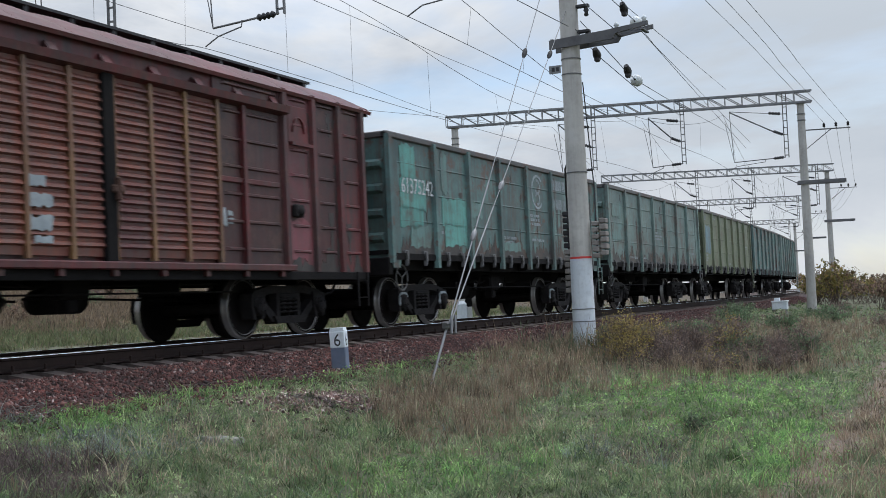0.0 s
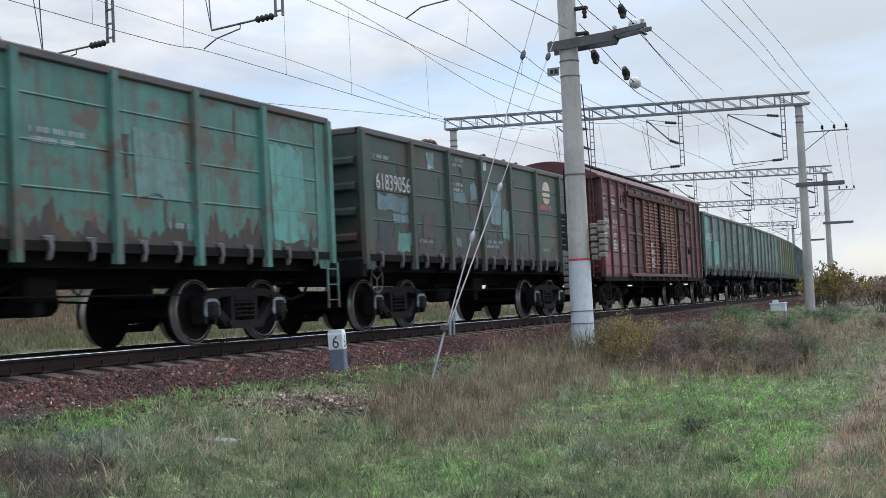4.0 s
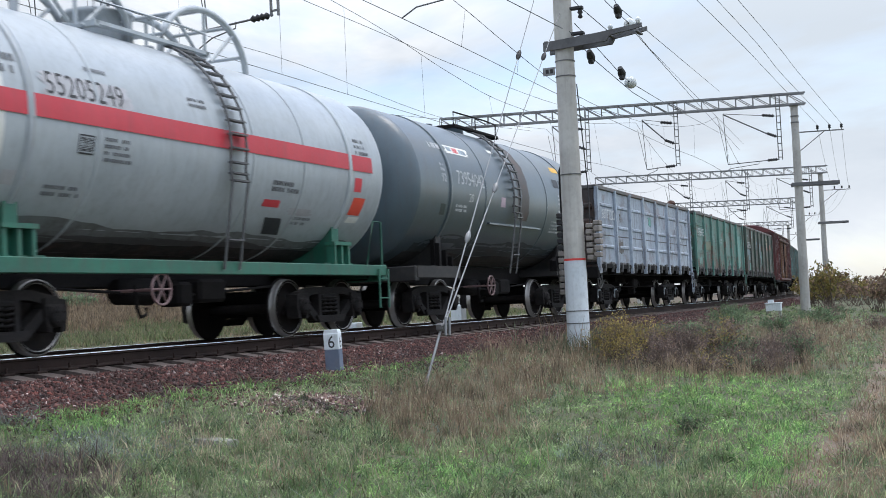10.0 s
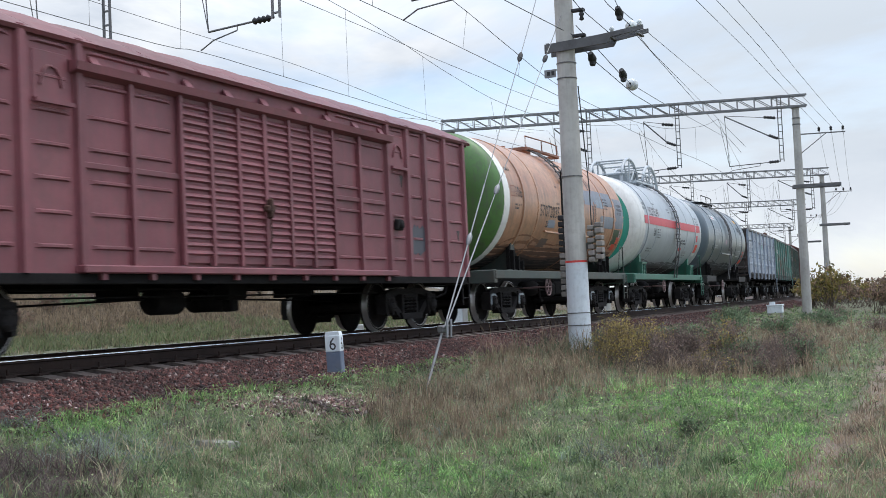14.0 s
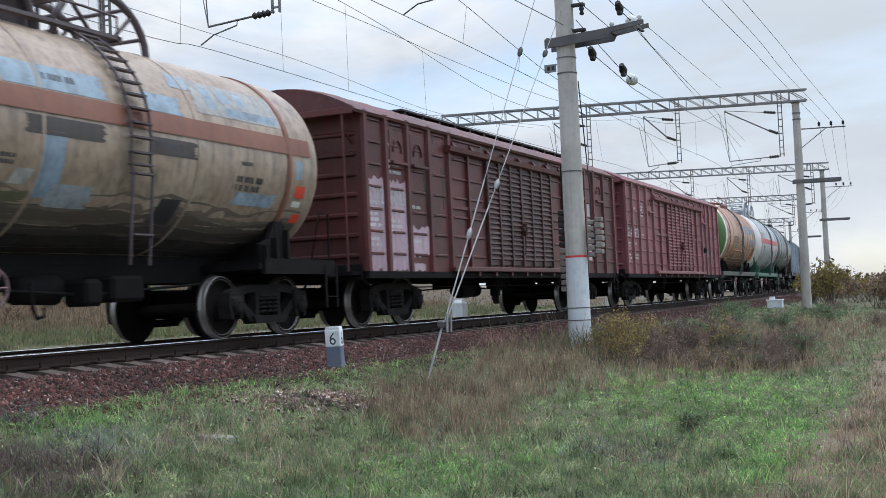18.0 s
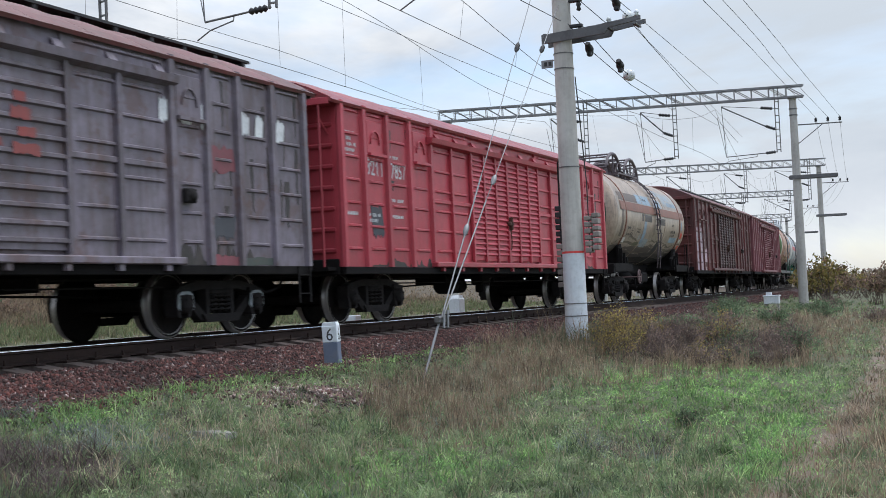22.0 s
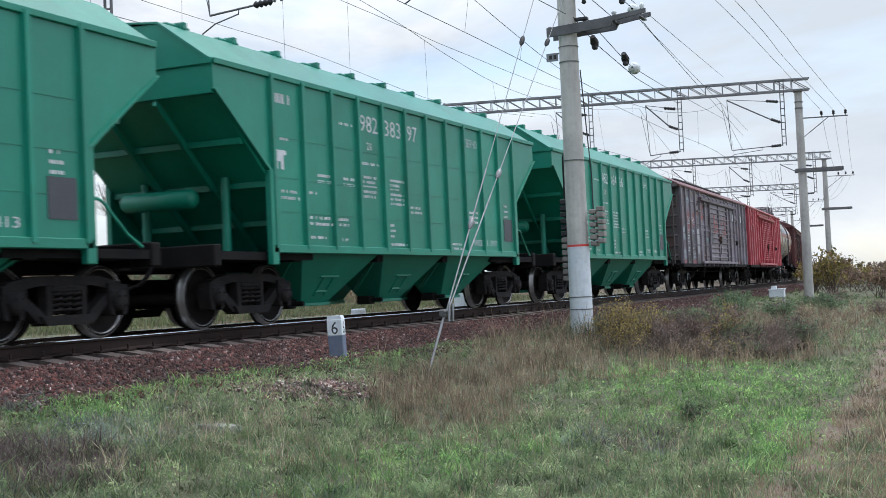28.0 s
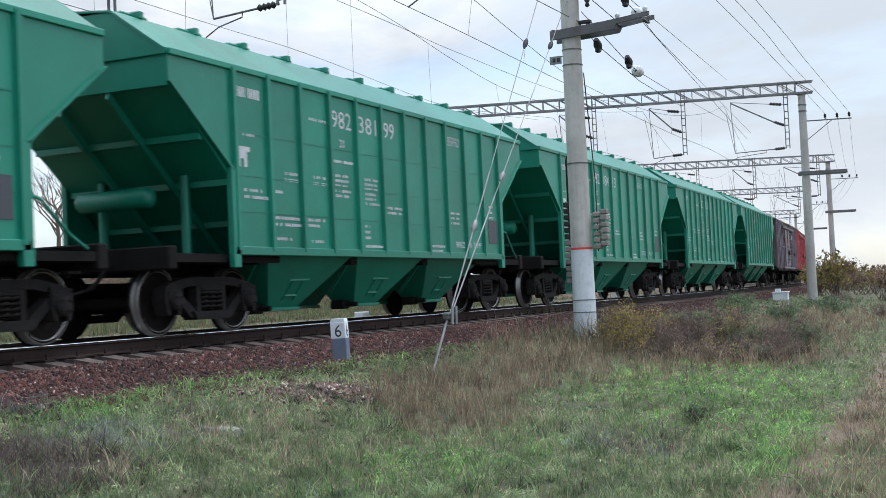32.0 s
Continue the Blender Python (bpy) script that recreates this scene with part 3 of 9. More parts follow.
def make_side_frame(sh):
    # cast frame with a triangular window at each end and the spring nest in the middle
    t0, t1 = -0.075, 0.075
    sh.prism([(-1.08, 0.66), (-1.0, 0.72), (-0.55, 0.80), (0.55, 0.80), (1.0, 0.72), (1.08, 0.66), (1.08, 0.58), (0.95, 0.60), (0.5, 0.68), (-0.5, 0.68), (-0.95, 0.60), (-1.08, 0.58)], 1, t0, t1)
    for k in (-1, 1):
        sh.prism([(k * 0.95, 0.61), (k * 0.80, 0.62), (k * 0.40, 0.34), (k * 0.40, 0.22), (k * 0.52, 0.24)], 1, t0, t1)
        sh.prism([(k * 0.36, 0.69), (k * 0.27, 0.69), (k * 0.27, 0.32), (k * 0.36, 0.30)], 1, t0, t1)
        sh.prism([(k * 1.12, 0.68), (k * 0.74, 0.70), (k * 0.74, 0.50), (k * 0.79, 0.30), (k * 0.86, 0.28), (k * 0.86, 0.56), (k * 1.02, 0.56), (k * 1.02, 0.28), (k * 1.10, 0.30), (k * 1.14, 0.5)], 1, -0.11, 0.11)
    sh.prism([(-0.5, 0.32), (0.5, 0.32), (0.42, 0.2), (-0.42, 0.2)], 1, -0.12, 0.12)


def make_axle_box(sh):
    sh.lathe([(-0.16, 0.0), (-0.16, 0.11), (-0.13, 0.135), (0.1, 0.14), (0.1, 0.0)], 1, (0, 0, 0), 18)
    sh.box(-0.17, 0.17, -0.12, 0.1, -0.02, 0.15, 0.03)
    for a in range(4):
        t = math.pi / 4 + a * math.pi / 2
        sh.lathe([(-0.18, 0.0), (-0.18, 0.018), (-0.15, 0.018)], 1, (0.085 * math.cos(t), 0, 0.085 * math.sin(t)), 6)


def make_springs(sh):
    for cx in (-0.17, 0.0, 0.17):
        pts = [(cx + 0.072 * math.cos(t), -0.03 + 0.072 * math.sin(t), 0.34 + 0.26 * t / (2 * math.pi * 4)) for t in np.linspace(0, 2 * math.pi * 4, 45)]
        sh.tube(pts, 0.021, 5)
    sh.box(-0.27, 0.27, -0.1, 0.1, 0.6, 0.68, 0.02)


def make_bolster(sh):
    sh.box(-0.2, 0.2, -1.0, 1.0, 0.5, 0.78, 0.03)
    sh.lathe([(0.76, 0.2), (0.88, 0.2), (0.88, 0.0)], 2, (0, 0, 0), 16)
    for k in (-1, 1):
        sh.box(k * 0.36 - 0.06, k * 0.36 + 0.06, -0.8, 0.8, 0.34, 0.46, 0.02)
        sh.box(k * 0.42 - 0.03, k * 0.42 + 0.03, -0.86, -0.68, 0.3, 0.66, 0.02)
        sh.tube([(k * 0.36, -0.4, 0.42), (0.0, -0.15, 0.62)], 0.025, 6)


def make_wheelset(sh):
    sh.tube([(0, -1.0, 0), (0, -0.7, 0), (0, -0.6, 0), (0, 0.6, 0), (0, 0.7, 0), (0, 1.0, 0)], [0.075, 0.095, 0.082, 0.082, 0.095, 0.075], 12)
    for k in (-1, 1):
        p = [(0.86, 0.135), (0.86, 0.11), (0.80, 0.2), (0.775, 0.36), (0.85, 0.41), (0.86, 0.415), (0.862, 0.422), (0.86, 0.452), (0.86, 0.464), (0.85, 0.468), (0.755, 0.475), (0.74, 0.498), (0.722, 0.502), (0.715, 0.42), (0.74, 0.36), (0.745, 0.2), (0.69, 0.12), (0.69, 0.09)]
        sh.lathe([(k * a, r) for a, r in p], 1, (0, 0, 0), 40)
    sh.box(-0.03, 0.03, -0.864, -0.82, 0.15, 0.24)


def make_coupler(sh):
    # shank, head with open jaw, and the uncoupling rod; pointing to +x
    sh.box(-0.75, 0.0, -0.09, 0.09, 0.97, 1.13, 0.02)
    sh.prism([(0, -0.13), (0.12, -0.2), (0.34, -0.2), (0.42, -0.12), (0.3, -0.05), (0.24, 0.06), (0.4, 0.12), (0.38, 0.24), (0.14, 0.24), (0, 0.13)], 2, 0.9, 1.2)
    sh.tube([(-0.55, -1.25, 1.0), (-0.5, -1.2, 0.92), (-0.5, -0.2, 0.92), (-0.2, -0.12, 0.98)], 0.014, 6)
    sh.tube([(-0.35, 0.25, 0.95), (-0.05, 0.3, 0.7), (0.25, 0.22, 0.62), (0.5, 0.1, 0.72)], 0.028, 6)


def make_white_edge(sh):
    # whitewashed edge of the pedestal over an axle box
    pts = [(-0.19, -0.02), (-0.17, 0.15), (-0.08, 0.2), (0.08, 0.2), (0.17, 0.15), (0.19, -0.02)]
    for a, b in zip(pts, pts[1:]):
        d = 0.045
        sh.prism([a, b, (b[0] * 0.78, b[1] - d), (a[0] * 0.78, a[1] - d)], 1, -0.135, -0.1)


WHEELSETS = []


def bogie(wagon, x, white=False):
    b = put("bogie", shared("bogie", MAT["under"], make_bolster), wagon, "cast-iron freight bogie with coil springs", (x, 0, 0))
    for k in (-1, 1):
        put("side_frame", shared("side_frame", MAT["bogie"], make_side_frame), b, at=(0, k * 1.03, 0))
        put("spring_nest", shared("spring_nest", MAT["bogie"], make_springs), b, at=(0, k * 1.03, 0))
        for e in (-1, 1):
            o = put("axle_box", shared("axle_box", MAT["bogie"], make_axle_box), b, at=(e * 0.925, k * 1.05, 0.475))
            if k == 1:
                o.rotation_euler = (0, 0, math.pi)
            elif white:
                put("white_edge", shared("white_edge", MAT["letter_dim"], make_white_edge), b, "whitewashed pedestal edge", (e * 0.925, k * 1.03, 0.45))
    for e in (-1, 1):
        w = put("wheelset", shared("wheelset", MAT["wheel"], make_wheelset), b, "dark steel wheels on an axle")
        w.matrix_parent_inverse = Matrix.Translation((e * 0.925, 0, 0.475))
        w.rotation_mode = "QUATERNION"
        WHEELSETS.append(w)
    return b


def running_gear(wagon, pivots, end, sill=(0.86, 1.14), material=None, rig=True, white=False):
    """Bogies, centre sill, couplers and brake rigging common to all wagons; end: the headstock's place."""
    material = material or MAT["under"]
    for x in (-pivots / 2, pivots / 2):
        bogie(wagon, x, white)
    for k in (-1, 1):
        part("centre_sill", Shape().box(-end, end, k * 0.3 - 0.06, k * 0.3 + 0.06, sill[0], sill[1] - 0.034), material, wagon)
    part("sill_plate", Shape().box(-end, end, -0.36, 0.36, sill[1] - 0.03, sill[1]), material, wagon)
    for k in (-1, 1):
        c = put("coupler", shared("coupler", MAT["under"], make_coupler), wagon, "dark automatic coupler with hanging hose", (k * (end + 0.22), 0, 0))
        if k < 0:
            c.rotation_euler = (0, 0, math.pi)
    if not rig:
        return
    put("brake_cylinder", shared("brake_cylinder", MAT["under"], lambda s: (s.lathe([(-0.35, 0), (-0.35, 0.16), (-0.3, 0.19), (0.3, 0.19), (0.34, 0.12), (0.5, 0.05), (0.5, 0)], 0, (0, 0, 0), 16), s.box(-0.1, 0.1, -0.12, 0.12, 0.1, 0.4))), wagon, "", (-1.1, -0.45, 0.66))
    put("air_tank", shared("air_tank", MAT["under"], lambda s: (s.lathe([(-0.55, 0), (-0.53, 0.12), (-0.45, 0.17), (0.45, 0.17), (0.53, 0.12), (0.55, 0)], 0, (0, 0, 0), 16), s.box(-0.3, -0.25, -0.18, 0.18, 0.0, 0.36), s.box(0.25, 0.3, -0.18, 0.18, 0.0, 0.36))), wagon, "", (1.3, 0.4, 0.66))
    put("air_valve", shared("air_valve", MAT["under"], lambda s: (s.box(-0.28, 0.3, -0.14, 0.14, -0.12, 0.22, 0.04), s.box(-0.12, 0.1, -0.1, 0.1, -0.3, -0.1, 0.03), s.tube([(-0.9, 0, 0.1), (-0.6, 0.02, 0.02), (-0.3, 0, 0.1)], 0.016, 6), s.tube([(0.3, 0, 0.08), (0.5, -0.1, 0.12), (0.7, -0.1, -0.06), (0.95, 0, 0.16)], 0.016, 6))), wagon, "", (0.2, -0.75, 0.78))
    for pts, r in (([(-pivots / 2 + 0.8, -0.15, 0.62), (-1.6, -0.35, 0.7), (-0.4, -0.45, 0.66)], 0.018), ([(pivots / 2 - 0.8, 0.15, 0.62), (1.2, 0.2, 0.7), (0.2, 0.0, 0.7)], 0.018),
                   ([(-end + 0.4, -0.62, 0.86), (0, -0.62, 0.84), (end - 0.4, -0.62, 0.86)], 0.02), ([(-pivots / 2 + 1.2, -1.0, 0.72), (pivots / 2 - 1.2, -1.0, 0.72)], 0.014)):
        part("brake_rod", Shape().tube(pts, r, 6), MAT["under"], wagon)
    for x in (-2.4, 2.2):
        part("rod_bracket", Shape().box(x - 0.02, x + 0.02, -1.02, -0.3, 0.68, 0.86), MAT["under"], wagon)


def ladder(wagon, x, y, z0, z1, width, material, rungs=None, along=True, name="ladder", label=""):
    sh = Shape()
    n = rungs or max(2, int((z1 - z0) / 0.32))
    for k in (-1, 1):
        if along:
            sh.box(x + k * width / 2 - 0.02, x + k * width / 2 + 0.02, y - 0.012, y + 0.012, z0, z1)
        else:
            sh.box(x - 0.012, x + 0.012, y + k * width / 2 - 0.02, y + k * width / 2 + 0.02, z0, z1)
    for i in range(n):
        z = z0 + (i + 0.5) * (z1 - z0) / n
        d = (width / 2, 0) if along else (0, width / 2)
        sh.tube([(x - d[0], y - d[1], z), (x + d[0], y + d[1], z)], 0.012, 6)
    return part(name, sh, material, wagon, label)


def write(wagon, text, size, x, z, y, material, width=None, name="lettering", wrap=None):
    v, f = letters(text, size)
    if width:
        v = fit_width(v, width)
    return ink(wagon, v, f, x, z, y, material, name, wrap)


def ink(wagon, v, f, x, z, y, material, name="small_writing", wrap=None):
    """Flat painted marks on the side at y, or wrapped on a barrel: wrap = (axis height, radius)."""
    sh = Shape()
    out = []
    for a, _, c in v:
        yy = y
        if wrap:
            arc = (z + c - wrap[0]) / wrap[1]
            out.append((x + a, -(wrap[1] + 0.006) * math.cos(arc), wrap[0] + (wrap[1] + 0.006) * math.sin(arc)))
        else:
            out.append((x + a, yy, z + c))
    sh.add(out, f)
    o = part(name, sh, material, wagon)
    if name == "small_writing":
        o["kind"] = "stuff"
    return o


def patch(wagon, x0, x1, z0, z1, y, material, rng, name="paint_patch", label=""):
    """A repainted area with an uneven outline, a few millimetres proud."""
    n = 9
    rag = min(0.05, 0.16 * (z1 - z0))
    lean = rng.uniform(-rag, rag)
    top = [(x0 + (x1 - x0) * i / n + lean, z1 + rng.uniform(-rag, rag)) for i in range(n + 1)]
    bot = [(x0 + (x1 - x0) * i / n - lean, z0 + rng.uniform(-rag, rag)) for i in range(n, -1, -1)]
    sh = Shape()
    sh.prism(top + bot, 1, y - 0.003, y + 0.002)
    return part(name, sh, material, wagon, label)


def wrap_patch(wagon, x0, x1, z0, z1, material, wrap, name="paint_patch", label="", lean=0.0, proud=0.004):
    """A painted area on a barrel; wrap = (axis height, radius); lean: shift of its top along x."""
    n = 12
    rg = random.Random(int((x0 * 7 + z0 * 13 + x1 * 3) * 100))
    rag = min(0.07, 0.1 * (x1 - x0)) if (x1 - x0) > 0.5 else 0.0
    t0, t1 = (z0 - wrap[0]) / wrap[1], (z1 - wrap[0]) / wrap[1]
    v = []
    for i in range(n + 1):
        t = t0 + (t1 - t0) * i / n
        for x in (x0 + rg.uniform(-rag, rag), x1 + rg.uniform(-rag, rag)):
            v.append((x + lean * i / n, -(wrap[1] + proud) * math.cos(t), wrap[0] + (wrap[1] + proud) * math.sin(t)))
    sh = Shape().add(v, [(2 * i, 2 * i + 1, 2 * i + 3, 2 * i + 2) for i in range(n)], True)
    return part(name, sh, material, wagon, label)

def runs(wagon, seed, material, count, x0, x1, z0, z1, y, wide=(0.03, 0.2), name="rust_run"):
    """Ragged stains that have run down a side sheet, narrowing towards their lower end."""
    rng = random.Random(seed)
    for _ in range(count):
        x, top = rng.uniform(x0, x1), rng.uniform(z0 + 0.5, z1)
        end = max(z0, top - rng.uniform(0.15, 0.9))
        wd = rng.uniform(*wide)
        left, right = [], []
        for i in range(7):
            u = i / 6
            h = wd * (1 - 0.75 * u) * rng.uniform(0.55, 1.15) / 2
            c = x + rng.gauss(0, 0.008)
            left.append((c - h, top + (end - top) * u + rng.uniform(-0.02, 0.02)))
            right.append((c + h, top + (end - top) * u + rng.uniform(-0.02, 0.02)))
        part(name, Shape().prism(left + right[::-1], 1, y - 0.0015, y + 0.002), material, wagon)


def hem(wagon, seed, material, x0, x1, z0, high, y):
    """A ragged hem of grime and rust along the foot of a side, in stretches."""
    rng = random.Random(seed)
    x = x0
    while x < x1 - 0.2:
        end = min(x1, x + rng.uniform(0.5, 1.6))
        n = max(4, int((end - x) / 0.07))
        top = [(x + (end - x) * i / n, z0 + high * (0.08 + 0.92 * max(0.0, math.sin(math.pi * i / n)) * rng.uniform(0.15, 1.0) ** 1.6)) for i in range(n + 1)]
        part("grime", Shape().prism([(x, z0)] + top + [(end, z0)], 1, y - 0.0015, y + 0.002), material, wagon)
        x = end + rng.uniform(0.0, 0.25)


# ---- wagons: origin on the rail level under the middle, +x forward, -y towards the camera's side ----
TRAIN = []
GROUP = "wagons of the freight train"


def wagon(name, label, category, centre):
    w = thing(name, label, category, group=GROUP)
    TRAIN.append((w, centre))
    return w


POSTS7 = (-6.38, -4.38, -2.63, -0.88, 0.88, 2.63, 4.38, 6.38)


def rib_panel(panel, paint, x0, x1, y, zs, proud, high, sign):
    """Pressed ribs with sloping ends, laid on a side sheet; sign: -1 for the near side."""
    for z in zs:
        sh = Shape()
        yo = y + sign * proud
        a, b = x0, x1
        v = [(a, y, z - high), (b, y, z - high), (b, y, z + high), (a, y, z + high), (a + 0.1, yo, z - high * 0.45), (b - 0.1, yo, z - high * 0.45), (b - 0.1, yo, z + high * 0.45), (a + 0.1, yo, z + high * 0.45)]
        sh.add(v, [(4, 5, 6, 7), (0, 1, 5, 4), (1, 2, 6, 5), (2, 3, 7, 6), (3, 0, 4, 7)])
        part("rib", sh, paint, panel)


def latch_shape(sh):
    sh.prism([(-0.05, 1.4), (0.035, 1.4), (0.045, 1.28), (0.015, 1.17), (-0.025, 1.13), (-0.005, 1.25)], 1, -0.045, 0.02)
    sh.box(-0.09, 0.08, -0.03, 0.02, 1.36, 1.42, 0.008)


def gondola(label, centre, paint, ribs, number="", brace=None, scrap=(), patches=(), seed=0, detail=True, marks=True, step_mat=None, white=False, nz=2.66):
    rng = random.Random(seed)
    w = wagon("gondola_wagon", label, "freight wagon", centre)
    running_gear(w, 8.65, 6.35, rig=detail, white=white)
    hl, top, bot = 6.42, 3.6, 1.36
    sides = (-1, 1)
    for k in sides:
        y = k * 1.46
        for a, b in zip(POSTS7, POSTS7[1:]):
            sh = Shape()
            sh.box(a, b, y - 0.02, y + 0.02, bot, top - 0.1)
            panel = part("side_panel", sh, paint, w)
            if ribs == "pressed":
                rib_panel(panel, paint, a + 0.34, b - 0.2, y + k * 0.02, (1.87, 2.45, 3.06), 0.036, 0.058, k)
                part("seam", Shape().prism([(y + k * 0.02, 2.18), (y + k * 0.03, 2.195), (y + k * 0.02, 2.21)], 0, a, b), TOPRAIL, panel)
            elif k < 0:
                for z in (1.98, 2.52, 3.06):
                    part("rib", Shape().prism([(y + k * 0.02, z - 0.02), (y + k * 0.033, z), (y + k * 0.02, z + 0.02)], 0, a, b), paint, panel)
        for x in POSTS7:
            post = Shape()
            wd = 0.085
            lo = 1.1 if abs(x) < 6 else 1.18
            post.prism([(x - wd, y + k * 0.02), (x - wd * 0.7, y + k * 0.1), (x + wd * 0.7, y + k * 0.1), (x + wd, y + k * 0.02)], 2, lo, top - 0.06)
            part("post", post, paint, w)
        for e in (-1, 1):
            gs = Shape().prism([(e * 6.43, top - 0.12), (e * 5.97, top - 0.12), (e * 5.97, 1.2), (e * 6.02, 1.09), (e * 6.3, 1.09), (e * 6.43, 1.36)], 1, min(y + k * 0.021, y + k * 0.034), max(y + k * 0.021, y + k * 0.034))
            part("corner_gusset", gs, paint, w, "plate over the corner")
        rail = Shape()
        rail.box(-hl, hl, y - 0.07, y + 0.075, top - 0.12, top, 0.02)
        part("top_rail", rail, TOPRAIL, w, "dark worn top rail")
        sill = Shape()
        sill.box(-hl + 0.05, hl - 0.05, y - 0.05, y + 0.03, bot - 0.12, bot + 0.0)
        sill.box(-hl + 0.05, hl - 0.05, y * 0.82 - 0.03, y * 0.82 + 0.03, bot - 0.3, bot - 0.05)
        part("side_sill", sill, MAT["under"], w)
        if k < 0 or detail:
            for a, b in zip(POSTS7, POSTS7[1:]):
                for t in (0.3, 0.72):
                    o = put("hatch_latch", shared("hatch_latch", MAT["latch"], latch_shape), w, at=(a + (b - a) * t, k * 1.5, 0))
                    if k > 0:
                        o.rotation_euler = (0, 0, math.pi)
    floor = Shape()
    floor.box(-hl, hl, -1.44, 1.44, bot - 0.02, bot + 0.06)
    for x in POSTS7[1:-1]:
        floor.box(x - 0.07, x + 0.07, -1.44, 1.44, bot - 0.28, bot - 0.02)
    part("floor", floor, MAT["under"], w)
    for e in (-1, 1):
        sh = Shape()
        x = e * (hl - 0.06)
        sh.box(x - 0.03, x + 0.03, -1.44, 1.44, bot - 0.1, top - 0.1)
        ew = part("end_wall", sh, brace or paint, w, "ribbed end wall, grimy")
        for z in (1.65, 2.1, 2.55, 3.0):
            part("rib", Shape().prism([(x + e * 0.02, z - 0.1), (x + e * 0.12, z - 0.04), (x + e * 0.12, z + 0.04), (x + e * 0.02, z + 0.1)], 1, -1.38, 1.38), brace or paint, ew)
        part("end_rail", Shape().box(x - 0.06, x + 0.1, -1.5, 1.5, top - 0.12, top, 0.02), TOPRAIL, w)
        head = Shape()
        head.box(e * 6.42 - 0.08, e * 6.42 + 0.08, -1.5, 1.5, 0.95, 1.28, 0.02)
        part("headstock", head, MAT["under"], w)
    st = step_mat or paint
    ladder(w, 6.22, -1.6, 0.45, 1.2, 0.34, st, 3, name="step", label="hanging step below the corner")
    if detail:
        ladder(w, -6.55, 0.95, 1.3, 3.5, 0.36, st, 7, along=False, name="end_ladder")
        wheel = Shape()
        ring = [(0, -1.62 + 0.0, 0.98)]
        pts = [(-5.55 + 0.24 * math.cos(t), -1.28, 0.92 + 0.24 * math.sin(t)) for t in np.linspace(0, 2 * math.pi, 25)]
        wheel.tube(pts, 0.017, 6, cap=False)
        for t in (0.5, 2.6, 4.7):
            wheel.tube([(-5.55, -1.28, 0.92), (-5.55 + 0.24 * math.cos(t), -1.28, 0.92 + 0.24 * math.sin(t))], 0.013, 5)
        part("hand_wheel", wheel, MAT["greysteel"], w, "spoked hand brake wheel")
    if number:
        write(w, number, 0.3, -5.88, nz, -1.512, MAT["letter"], 1.42)
    if marks:
        for i in range(5):
            a = POSTS7[rng.randrange(7)]
            v, f = bars(rng, rng.uniform(0.4, 1.1), rng.choice((1, 2, 3)), 0.1, 0.06)
            ink(w, v, f, a + rng.uniform(0.25, 0.5), rng.choice((1.5, 1.78, 2.36, 3.3)), -1.49, MAT["letter_dim"])
    for x0, x1, z0, z1, mat in patches:
        patch(w, x0, x1, z0, z1, -1.488, mat, rng)
    for x, size in scrap:
        sh = Shape()
        p = [(x + (i - 1.5) * size * 0.9, -1.15 + rng.uniform(-0.1, 0.15), 3.56 + size * (0.35 if i in (0, 3) else 0.75) + rng.uniform(-0.3, 0.3) * size) for i in range(4)]
        sh.tube(p, [size * 0.3, size * 0.55, size * 0.5, size * 0.22], 5, smooth=False)
        part("scrap_piece", sh, MAT["rust"], w, "rusty scrap standing over the rim")
    if scrap:
        load = Shape()
        n = 60
        xs = [-6.2 + 12.4 * i / n for i in range(n + 1)]
        v = [(x, y, 3.25 + 0.25 * noise.noise((x * 1.3, y * 1.7, seed)) + 0.1 * rng.random()) for x in xs for y in (-1.4, -0.7, 0, 0.7, 1.4)]
        load.add(v, [(i * 5 + j, (i + 1) * 5 + j, (i + 1) * 5 + j + 1, i * 5 + j + 1) for i in range(n) for j in range(4)])
        part("scrap_load", load, MAT["rust"], w, "heaped rusty scrap inside the body")
    return w


MAT["latch"] = surf("worn_latch", (0.07, 0.068, 0.068, 1), (0.17, 0.17, 0.172, 1), (0.03, 0.022, 0.02, 1), 0.6, 0.7, 0.1)
MAT["rust"] = surf("rusty_scrap", (0.05, 0.026, 0.02, 1), (0.11, 0.055, 0.038, 1), (0.03, 0.02, 0.018, 1), 0.6, 0.9, 0.1, 0.4, 0.8)


def coat(name, a, b, amount=0.3, streak=0.3, rust=0.3, rough=0.6, dirt=(0.07, 0.06, 0.055, 1), gloss=0.12):
    return surf(name, srgb(*a), srgb(*b), dirt, amount, rough, 0, 1.0, 0.12, streak, rust, gloss=gloss)


TEAL = coat("worn_teal_paint", (54, 82, 82), (94, 128, 124), 0.65, 0.7, 0.85)
TEAL2 = coat("faded_teal_paint", (80, 104, 102), (112, 136, 130), 0.6, 0.6, 0.5)
OLIVE = coat("yellow_green_paint", (92, 102, 76), (110, 120, 94), 0.5, 0.5, 0.3)
DARKGREEN = coat("dark_green_paint", (32, 55, 47), (47, 76, 65), 0.6, 0.6, 0.6)
SEAGREEN = coat("sea_green_paint", (52, 100, 90), (76, 126, 116), 0.5, 0.5, 0.7)
BLUEGREY = coat("blue_grey_paint", (138, 150, 166), (162, 174, 188), 0.4, 0.45, 0.45)
TOPRAIL = coat("dark_worn_rail_paint", (62, 62, 62), (84, 82, 82), 0.6, 0.3, 0.6)
